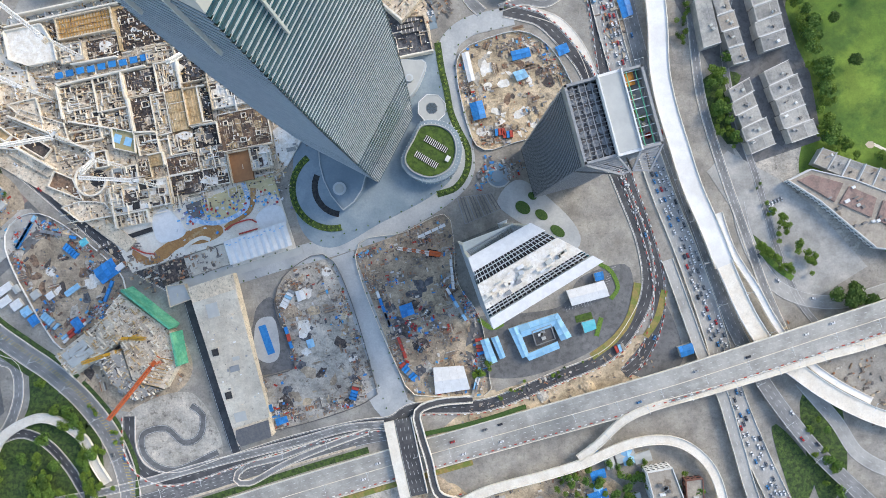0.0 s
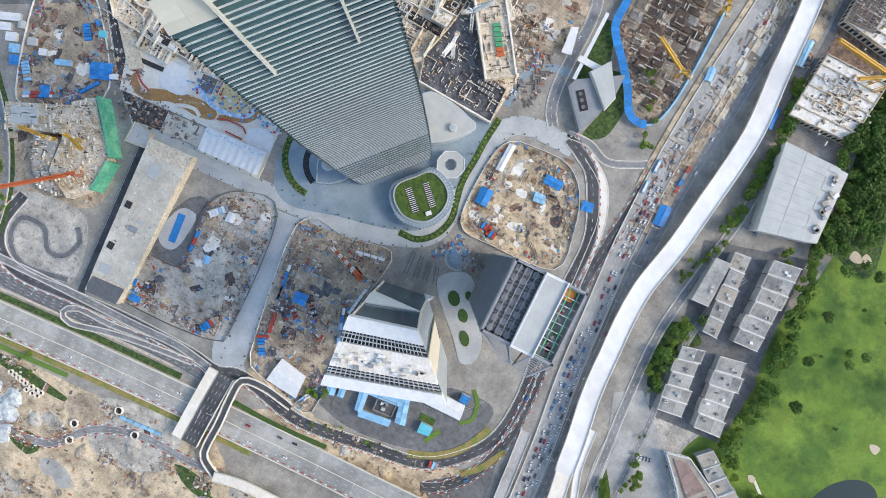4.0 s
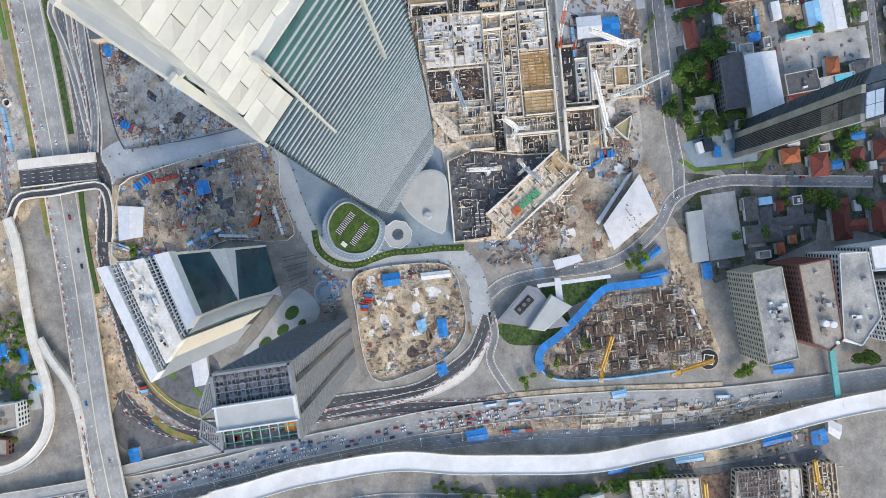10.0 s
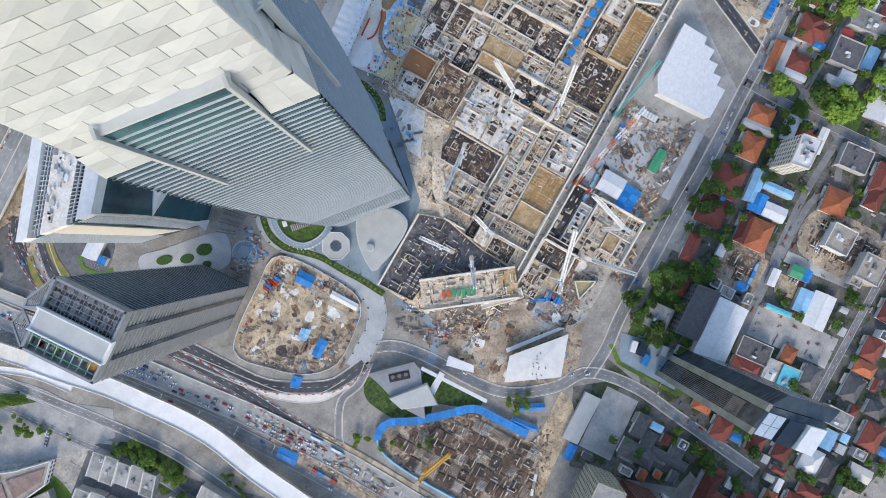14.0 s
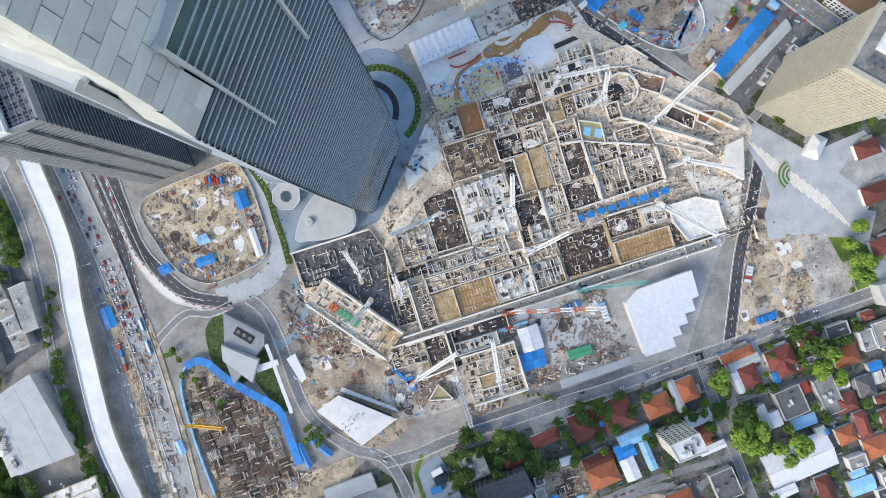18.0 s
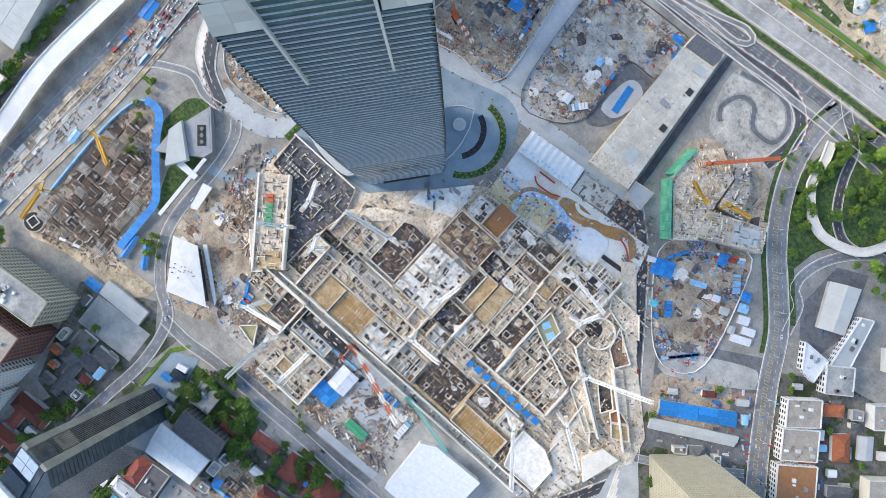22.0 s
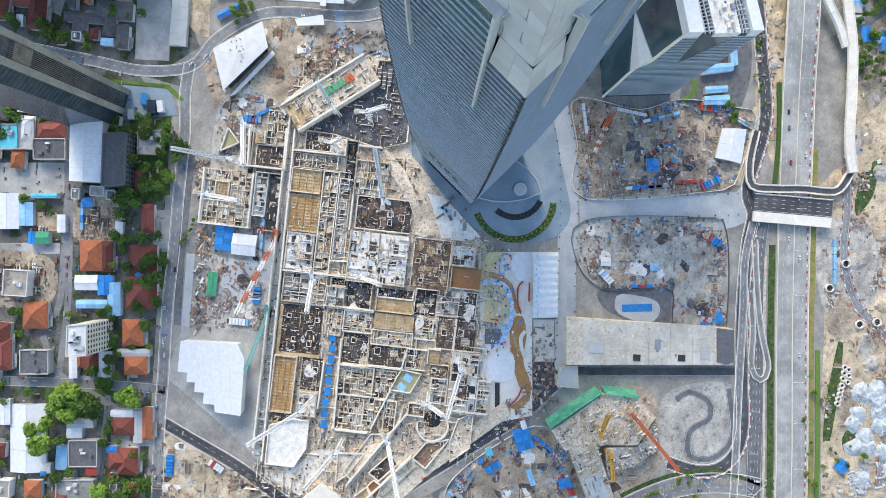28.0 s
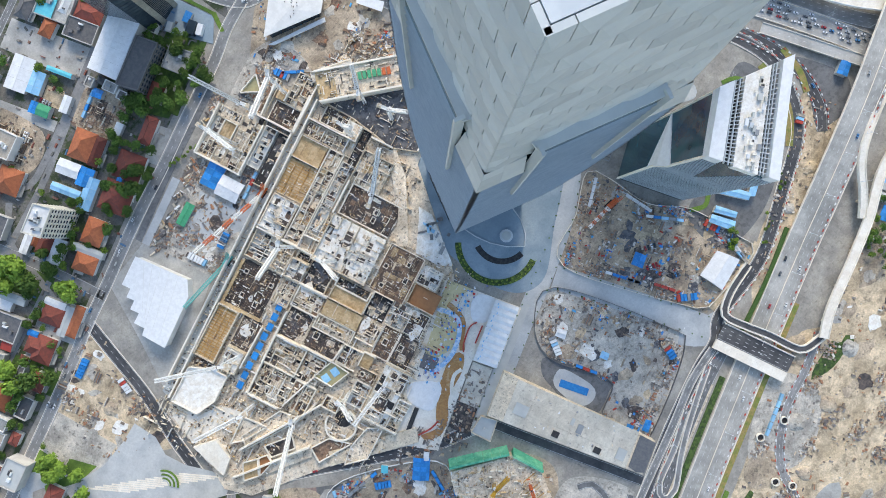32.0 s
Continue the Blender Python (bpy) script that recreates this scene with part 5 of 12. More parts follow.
# louvred end walls, with a glazed slot in the south-west one and a cream panel in the north-east one
for i in range(46):
    z = 6 + i * 3.1
    w_ = wz(z)
    bm = bmesh.new()
    for p, q, e0, e1 in ((w_[3], w_[0], 0.0, 0.18), (w_[3], w_[0], 0.18, 0.42), (w_[3], w_[0], 0.42, 1.0), (w_[1], w_[2], 0.0, 0.36), (w_[1], w_[2], 0.72, 1.0), (w_[0], w_[1], 0.0, 1.0)):
        slot = 0.30 + 0.25 * (z - 90) / 58
        if e0 == 0.18 and z > 92:
            e1 = max(e0 + 0.02, 0.42 - 0.2 * (z - 92) / 54)
        if e0 == 0.42 and z > 92:
            e0 = 0.42 + 0.30 * (z - 92) / 54
        a, b = lerp2(p, q, e0), lerp2(p, q, e1)
        beam(bm, (a[0], a[1], z), (b[0], b[1], z), 0.9, 0.8)
    part("wall_louvre", bm, M_FIN, off)
bm = bmesh.new()
lo, hi = wz(8), wz(146)
for e0, e1, g0, g1 in ((0.36, 0.72, 0.36, 0.72),):
    a, b, c_, d = lerp2(lo[1], lo[2], 0.36), lerp2(lo[1], lo[2], 0.66), lerp2(hi[1], hi[2], 0.66), lerp2(hi[1], hi[2], 0.36)
    o = Vector((0.5, 0.86, 0)) * 0.7
    vs = [bm.verts.new(Vector(v) + s_ * o) for s_ in (1, -0.4) for v in ((a[0], a[1], 30), (b[0], b[1], 8), (c_[0], c_[1], 146), (d[0], d[1], 146))]
    for f in ((0, 1, 2, 3), (7, 6, 5, 4), (0, 4, 5, 1), (1, 5, 6, 2), (2, 6, 7, 3), (3, 7, 4, 0)):
        bm.faces.new([vs[i] for i in f])
part("cream_panel", bm, M_CREAM, off, "broad cream wall panel")
# pale frame along the folded edges
for k in (2, 3):
    for z0, z1 in ((0, 80.5), (80.5, 97), (97, 150)):
        p, q = wz(z0)[k], wz(z1)[k]
        bm = bmesh.new()
        beam(bm, (p[0], p[1], z0), (q[0], q[1], z1), 1.5)
        part("edge_frame", bm, M_WHITECONC, off)
bm = bmesh.new()
o = Vector((-0.5, 0.86, 0)) * 0.8
a, b, c_ = wz(70)[3], wz(101)[3], wz(88)[2]
fold = lerp2(a, b, 0.5)
vs = [bm.verts.new(v) for v in (Vector((a[0], a[1], 70)) + o, Vector((b[0], b[1], 101)) + o, Vector((c_[0], c_[1], 88)) + o * 0.8, Vector((fold[0], fold[1], 88)) + o * 3.4)]
vs += [bm.verts.new(v) for v in (Vector((a[0], a[1], 70)) - o, Vector((b[0], b[1], 101)) - o, Vector((c_[0], c_[1], 88)) - o)]
for f in ((0, 3, 2), (3, 1, 2), (0, 1, 3), (4, 6, 5), (0, 2, 6, 4), (2, 1, 5, 6), (1, 0, 4, 5)):
    bm.faces.new([vs[i] for i in f])
part("white_facet", bm, M_WHITE, off, "white folded wall facet across the glass")
bm = bmesh.new()
prism(bm, [(40, 20), (49, 24), (47, 15), (43, 16)], 0, 20, [(43.6, 19), (45, 20), (45, 17), (43.5, 17.5)])
part("white_buttress", bm, M_WHITE, off)
rng = random.Random(3)
for q in range(26):
    t_ = 0.30 + 0.27 * rng.random()
    x_, y_ = across(t_, t_ + 0.01, 0.04 + 0.034 * q, 0.05 + 0.034 * q)[0]
    bm = bmesh.new()
    box(bm, x_, y_, 153.4, 1 + 3.4 * rng.random(), 0.8 + 2 * rng.random(), 1.8, 32)
    part("roof_plant", bm, rng.choice((M_FIN, M_WHITE, M_GREYMETAL, M_WHITECONC, M_PALEROOF)), off)

# ---- grey office tower ----
grey = thing("office_tower", 86, 69, 0, 15.5, "grey office tower with framed roof trellis and white deck", "office tower")
GL, GW = 43.5, 43.0   # long and short sides
bm = bmesh.new()
box(bm, 0, 0, 97, GW - 1, GL - 1, 194)
part("glass_body", bm, M_GLASSDARK, grey)
for i in range(45):
    z = 6 + i * 4.2
    bm = bmesh.new()
    box(bm, 0, GL / 2, z, GW, 0.9, 2.2)
    box(bm, -GW / 2 + 0.35, 0, z, 0.4, GL, 0.35)
    box(bm, GW / 2, 0, z, 0.5, GL, 0.7)
    box(bm, 0, -GL / 2, z, GW, 0.5, 0.8)
    part("floor_band", bm, M_GREYMETAL, grey)
for u in (-10.5, 7.0):
    bm = bmesh.new()
    box(bm, u, GL / 2 + 0.5, 98, 3.0, 0.5, 190)
    part("dark_slot", bm, M_GLASSDARK, grey)
bm = bmesh.new()
box(bm, 0, 0, 193.5, GW - 2, GL - 2, 1.0)
part("roof_floor", bm, M_DARK, grey)
for k, (cx, cy, sx, sy) in enumerate(((0, GL / 2 - 0.6, GW, 1.4), (0, -GL / 2 + 0.6, GW, 1.4), (-GW / 2 + 0.6, 0, 1.4, GL), (GW / 2 - 0.6, 0, 1.4, GL))):
    bm = bmesh.new()
    box(bm, cx, cy, 197, sx, sy, 7)
    part("roof_frame", bm, M_GREYMETAL, grey)
bm = bmesh.new()
box(bm, 3.0, 0, 199.2, 13.5, GL + 1, 3.2)
part("white_deck", bm, M_WHITE, grey, "white roof deck")
bm = bmesh.new()
box(bm, 3.0, 0, 201.0, 11.5, GL - 2, 0.6)
part("deck_floor", bm, M_PALEROOF, grey)
for sx in (-3.4, 9.4):
    bm = bmesh.new()
    box(bm, sx, 0, 201.6, 0.7, GL + 1, 1.8)
    part("deck_parapet", bm, M_WHITE, grey)
for q in range(19):
    bm = bmesh.new()
    box(bm, -12.5, -20.5 + q * 2.28, 198.4, 17.5, 0.3, 0.4)
    part("trellis_bar", bm, M_GREYMETAL, grey)
for q in range(6):
    bm = bmesh.new()
    box(bm, -20.4 + q * 3.3, 0, 198.9, 0.4, GL - 2, 0.5)
    part("trellis_bar", bm, M_GREYMETAL, grey)
bm = bmesh.new()
box(bm, -12.4, 0, 195.6, 17, GL - 4, 0.8)
part("plant_deck", bm, M_STEEL, grey)
for q in range(21):
    bm = bmesh.new()
    prism(bm, disc(-17.5 + 5.1 * (q % 3), -18 + 6 * (q // 3), 2.0, n=12), 195.9, 197.6)
    part("cooling_fan", bm, M_GREYMETAL, grey)
bm = bmesh.new()
box(bm, 15.5, 0, 194.6, 10.6, GL - 4, 0.6)
part("lower_deck", bm, M_ROAD, grey)
for q in range(9):
    bm = bmesh.new()
    box(bm, 15.5, -20 + q * 5, 198, 11, 0.45, 0.6)
    part("trellis_bar", bm, M_FIN, grey)
for u in (12.5, 17.5):
    bm = bmesh.new()
    box(bm, u, 0, 198.4, 0.4, GL, 0.5)
    part("trellis_bar", bm, M_NET, grey, "green painted steel bar")
bm = bmesh.new()
box(bm, 13.5, 16.5, 196.5, 6, 7, 1.0)
part("orange_formwork", bm, M_ORANGE, grey, "orange formwork sheet")
for q in range(14):
    bm = bmesh.new()
    box(bm, 15 + rng.uniform(-4, 4), rng.uniform(-18, 12), 195.4, rng.uniform(1, 3), rng.uniform(1, 3), 1.2, rng.uniform(0, 90))
    part("roof_store", bm, rng.choice([M_GREYMETAL, M_RED, M_STEEL, M_HEDGE, M_CONC]), grey)
# slanted louvre wings at the free end
for pts in ([(-21.5, -21.7), (-3.6, -21.7), (1.5, -31.0), (-3.5, -31.5)], [(21.5, -21.7), (9.6, -21.7), (3.0, -31.0), (12.0, -33.5)]):
    p = [Vector((x_, y_, 199 if i < 2 else 197)) for i, (x_, y_) in enumerate(pts)]
    for a, b in zip(p, p[1:] + p[:1]):
        bm = bmesh.new()
        beam(bm, a, b, 1.0, 1.2)
        part("wing_frame", bm, M_GREYMETAL, grey)
    for q in range(1, 9):
        bm = bmesh.new()
        beam(bm, p[0].lerp(p[3], q / 9), p[1].lerp(p[2], q / 9), 0.5, 0.3)
        part("wing_louvre", bm, M_GREYMETAL, grey)
    for q in (0, 1):
        bm = bmesh.new()
        beam(bm, p[3 - q], Vector((p[q].x, p[q].y, 172)), 0.8)
        part("wing_strut", bm, M_STEEL, grey)

# ---- the shopping-centre building site ----
MO = pose(-160.94, 164.89, 0, 0, 0, 191.78)   # the site's own grid


def site(u, v, z=0.0):
    p = MO @ Vector((u, v, z))
    return (p.x, p.y, p.z)


mall = new("building_site")
mall.matrix_basis = MO
tagged(mall, "vast half-built concrete shopping centre with cells and formwork", "building site")
outline = [(-142, 26), (-110, 26), (-62, 32), (8, 104), (60, 128), (112, 124), (152, 146), (208, 84), (262, 36), (268, 12), (256, -8), (232, -64), (-70, -78), (-95, -70), (-145, -20)]
bm = bmesh.new()
prism(bm, outline, 0, 1.0)
part("ground_slab", bm, M_SITEFLOOR, mall)
CELLS = (
    ("deck_brown", 30.4, 78.3, 48.5, 104.1),
    ("white", 11.9, 76.8, 29.5, 96.8),
    ("rebar_brown", 9, 43.7, 52.4, 75.9),
    ("rebar_dark", -21.7, -9.8, 6.6, 37.9),
    ("conc", -51.9, -13.7, -22.6, 14.5),
    ("pit", -67.9, -23.5, -34.8, -15.7),
    ("slab", -34.3, -26.4, 36.3, -16.2),
    ("conc", -52.4, -68.8, -40.2, -30.3),
    ("conc", -39.2, -41, 48.9, -27.9),
    ("ply", -38.7, -68.3, -18.7, -43),
    ("ply_orange", -17.3, -68.3, 14.9, -42),
    ("white", 16.8, -66.3, 49.4, -43),
    ("white", 9, -11.8, 52.4, 38.9),
    ("conc", 11.9, -15.7, 49.9, -12.3),
    ("rebar_dark", 51.4, 87.6, 73.8, 102.7),
    ("slab", 51.4, 69.5, 73.8, 86.6),
    ("rebar_dark", 74.8, 87.6, 102.5, 105.1),
    ("rebar_brown", 74.8, 71.5, 102.5, 86.6),
    ("pit", 52.8, 49.6, 75.7, 68.1),
    ("pit", 55.8, 16.5, 63.6, 47.6),
    ("ply", 64.5, 16.5, 75.7, 48.6),
    ("conc", 76.7, 52.5, 96.2, 70.5),
    ("ply_beam", 77.2, 16.5, 91.3, 51),
    ("conc", 92.3, 15.5, 104.9, 51),
    ("rebar_dark", 106.4, 14.5, 123.9, 45.7),
    ("ply", 103.5, 66.1, 117.1, 76.4),
    ("rebar_brown", 116.6, 69.1, 126.9, 85.1),
    ("slab", 128.8, 71.5, 150.2, 85.6),
    ("white", 104, 87.6, 156.1, 110.9),
    ("conc", 125.9, 111.9, 154.1, 122.6),
    ("pit", 52.8, -10.3, 76.2, 11.6),
    ("conc", 77.7, -9.8, 96.2, 15),
    ("rebar_dark", 97.2, -8.9, 124.4, 13.5),
    ("conc", 125.9, -9.4, 151.2, 21.3),
    ("conc", 152.2, -9.4, 181.4, 24.3),
    ("conc", 77.7, -24.9, 101.1, -11.8),
    ("rebar_dark", 123.5, -42, 152.2, -23.5),
    ("white", 153.2, -41.5, 173.1, -25.4),
    ("ply_frame", 79.1, -64.4, 122, -28.8),
    ("ply_orange", 123.9, -65.4, 172.6, -46.4),
    ("rebar_dark", 173.6, -64.4, 181.9, -44.9),
    ("conc", 53.3, -42, 77.2, -28.3),
    ("slab", 51.4, -65.4, 76.2, -43.9),
    ("pit", 51.4, -24.4, 58.2, -11.8),
    ("white", 59.2, -26.4, 76.2, -11.8),
    ("conc", 126.9, 23.3, 151.2, 40.8),
    ("conc", 152.2, 25.2, 180.4, 43.7),
    ("conc", 105.4, 47.6, 123, 65.2),
    ("rebar_brown", 152.2, 54.4, 162.9, 68.1),
    ("conc", -86.4, -94.6, -56.7, -76.1),
    ("rebar_dark", -55.8, -102.4, -37.3, -76.1),
    ("rebar_brown", -71.8, -113.1, -37.7, -106.3),
    ("ply", -67.9, -104.3, -56.7, -95.5),
    ("pit", -31.9, -87.8, 17.8, -77),
    ("slab", -31.9, -99.4, 6.1, -88.7),
    ("conc", -30, -119.9, 16.8, -102.4),
    ("ply", -20.2, -133.5, -4.6, -121.8),
    ("conc", -3.7, -143.3, 16.8, -120.9),
    ("conc", -30, -143.3, -21.2, -120.9),
    ("slab", -20.2, -143.3, -4.6, -134.5),
    ("rebar_dark", -71.3, -60.5, -56.2, -38.1),
    ("white", -68.9, -36.1, -54.3, -24.4),
)
rng = random.Random(11)
# pits have no cut depth; their shade is painted by black M_DARK floors
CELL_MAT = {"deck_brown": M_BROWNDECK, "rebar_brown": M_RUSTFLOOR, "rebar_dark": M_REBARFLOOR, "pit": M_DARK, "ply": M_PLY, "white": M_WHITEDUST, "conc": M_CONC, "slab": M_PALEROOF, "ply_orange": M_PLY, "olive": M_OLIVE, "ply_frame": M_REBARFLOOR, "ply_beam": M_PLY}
CELL_NAME = {"deck_brown": "brown_deck", "rebar_brown": "rebar_floor", "rebar_dark": "rebar_floor", "pit": "shaft_floor", "ply": "formwork_deck", "white": "poured_slab", "conc": "concrete_floor", "slab": "concrete_floor", "ply_orange": "formwork_deck", "olive": "membrane_deck", "ply_frame": "rebar_floor", "ply_beam": "formwork_deck"}


def frame_walls(parent, u0, v0, u1, v1, z0, z1, w, m, name="wall"):
    for a, b, c, d in ((u0, v0, u1, v0), (u0, v1, u1, v1), (u0, v0, u0, v1), (u1, v0, u1, v1)):
        if name == "wall" and (int(abs(a * 7 + b * 13 + c * 3 + d * 5)) % 10) < 3:
            continue
        bm = bmesh.new()
        if a == c:
            box(bm, a, (b + d) / 2, (z0 + z1) / 2, w, abs(d - b) + w - 0.02, z1 - z0)
        else:
            box(bm, (a + c) / 2, b, (z0 + z1) / 2, abs(c - a) - w - 0.02, w, z1 - z0)
        part(name, bm, m, parent)


SUB_MATS = [M_WHITEDUST, M_SITEFLOOR, M_REBARFLOOR, M_RUSTFLOOR, M_PLY, M_CONC, M_CELLAR, M_PALEROOF]
SUB_PICK = {"conc": (0, 1, 1, 5, 2, 3, 4, 6, 5), "white": (0, 0, 0, 1, 7, 2), "slab": (7, 1, 5, 6, 2), "rebar_dark": (2, 2, 6, 3, 1), "rebar_brown": (3, 3, 2, 5, 4), "pit": (6, 2, 6, 5)}
subs = bmesh.new()
rsub = random.Random(63)
for kind_, u0, v0, u1, v1 in CELLS:
    w_, d_ = u1 - u0, v1 - v0
    zf = {"pit": 1.1, "rebar_dark": 2.2, "rebar_brown": 2.6, "white": 5.2, "slab": 3.0, "deck_brown": 4.0, "ply": 4.2, "ply_orange": 3.6, "olive": 5.0, "ply_frame": 2.0, "ply_beam": 5.4}.get(kind_, 3.4) + rng.uniform(-0.6, 0.6)
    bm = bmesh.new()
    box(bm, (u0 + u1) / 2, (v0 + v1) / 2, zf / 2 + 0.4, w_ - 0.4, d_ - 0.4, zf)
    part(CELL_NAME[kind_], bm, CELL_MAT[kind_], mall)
    top = zf + 0.4
    wall_m = M_PLY if kind_ == "ply_frame" else (M_WHITECONC if rng.random() < 0.45 else M_CONC)
    wall_h = top + (5.0 if kind_ == "pit" else rng.uniform(0.8, 3.0))
    frame_walls(mall, u0, v0, u1, v1, 0.6, wall_h, 2.6 if kind_ == "ply_frame" else rng.uniform(0.5, 1.1), wall_m)
    if kind_ in SUB_PICK:
        for q in range(int(w_ * d_ / 34)):
            a, b = rsub.uniform(1.6, min(9, w_ * 0.6)), rsub.uniform(1.6, min(8, d_ * 0.6))
            cx, cy = rsub.uniform(u0 + a / 2 + 0.6, max(u0 + a / 2 + 0.7, u1 - a / 2 - 0.6)), rsub.uniform(v0 + b / 2 + 0.6, max(v0 + b / 2 + 0.7, v1 - b / 2 - 0.6))
            box(subs, cx, cy, top + 0.05 + 0.003 * q, a, b, 0.2 + 0.5 * rsub.random() ** 2, rsub.choice((0, 0, 0, rsub.uniform(-12, 12))), mi=rsub.choice(SUB_PICK[kind_]))
    # what lies on the floor
    if kind_ in ("rebar_dark", "rebar_brown", "ply_frame"):
        bm = bmesh.new()
        for i in range(1, int(d_ / 1.1)):
            v = v0 + i * 1.1
            a, b = rng.uniform(0, 0.12), rng.uniform(0.86, 1)
            beam(bm, (u0 + 0.8 + a * w_, v, top + 0.2), (u0 + (w_ - 0.8) * b, v + rng.uniform(-0.15, 0.15), top + 0.2), 0.22, 0.22)
        for i in range(1, int(w_ / 2.2)):
            u = u0 + i * 2.2
            beam(bm, (u, v0 + 0.8, top + 0.4), (u + rng.uniform(-0.2, 0.2), v1 - 0.8, top + 0.4), 0.2, 0.2)
        tagged(part("rebar_mat", bm, M_REBARBITS, mall), "", "", "", "stuff")
        for q in range(max(1, int(w_ * d_ / 320))):
            cx, cy = rng.uniform(u0 + 4, u1 - 4), rng.uniform(v0 + 3, v1 - 3)
            sx, sy = rng.uniform(3.5, 6), rng.uniform(3, 5)
            frame_walls(mall, cx - sx / 2, cy - sy / 2, cx + sx / 2, cy + sy / 2, top, top + 1.6, 0.5, M_WHITECONC, "shaft_kerb")
            # black plate on the floor paints the shade of an opening
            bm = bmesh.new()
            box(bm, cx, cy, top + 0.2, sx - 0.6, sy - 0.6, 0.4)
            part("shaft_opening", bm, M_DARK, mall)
    if kind_ in ("ply", "ply_orange", "ply_beam"):
        jm = M_ORANGEBEAM if kind_ == "ply_orange" else M_PLY
        n_ = int(w_ / 2.6)
        for i in range(1, n_):
            u = u0 + w_ * i / n_
            bm = bmesh.new()
            beam(bm, (u, v0 + 0.8, top + 0.3), (u, v1 - 0.8, top + 0.3), 0.5, 0.5)
            part("joist", bm, jm, mall)
        for i in range(1, 4):
            v = v0 + d_ * i / 4
            bm = bmesh.new()
            beam(bm, (u0 + 1, v, top + 0.7), (u1 - 1, v, top + 0.7), 0.5, 0.4)
            part("joist", bm, jm, mall)
    if kind_ in ("conc", "white", "slab"):
        for q in range(int(w_ * d_ / (160 if kind_ == "conc" else 420)) + 1):
            along = rng.random() < 0.5
            L_ = rng.uniform(0.25, 0.7) * (w_ if along else d_)
            cx, cy = rng.uniform(u0 + 2, u1 - 2), rng.uniform(v0 + 2, v1 - 2)
            bm = bmesh.new()
            hh = rng.uniform(0.8, 2.8)
            if along:
                cx = min(max(cx, u0 + L_ / 2), u1 - L_ / 2)
                box(bm, cx, cy, top + hh / 2, L_, 0.6, hh)
            else:
                cy = min(max(cy, v0 + L_ / 2), v1 - L_ / 2)
                box(bm, cx, cy, top + hh / 2, 0.6, L_, hh)
            part("partition_wall", bm, M_CONC if rng.random() < 0.6 else M_WHITECONC, mall)
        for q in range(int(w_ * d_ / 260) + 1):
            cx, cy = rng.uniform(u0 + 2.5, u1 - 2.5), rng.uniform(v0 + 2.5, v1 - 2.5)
            # opening left uncut; a near-black plate carries its shade
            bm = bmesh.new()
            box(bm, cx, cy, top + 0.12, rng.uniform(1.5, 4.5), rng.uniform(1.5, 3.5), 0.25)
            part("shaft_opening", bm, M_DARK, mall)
    if kind_ == "olive":
        for q in (0, 1):
            bm = bmesh.new()
            box(bm, u0 + 5.5 + q * 8, v0 + d_ * 0.55, top + 0.4, 5.5, 6.5, 0.6)
            part("blue_tarpaulin", bm, M_LTBLUE, mall)
tagged(part("pour_bay", subs, SUB_MATS, mall), "", "", "", "stuff")
# row of blue sheeted bays
for q in range(9):
    bm = bmesh.new()
    box(bm, 103.5 + q * 9.45, -17.6 + 0.3 * (q % 3), 4.6, 6.6, 5.4, 0.5, rng.uniform(-3, 3))
    part("blue_tarpaulin", bm, M_BLUE, mall)
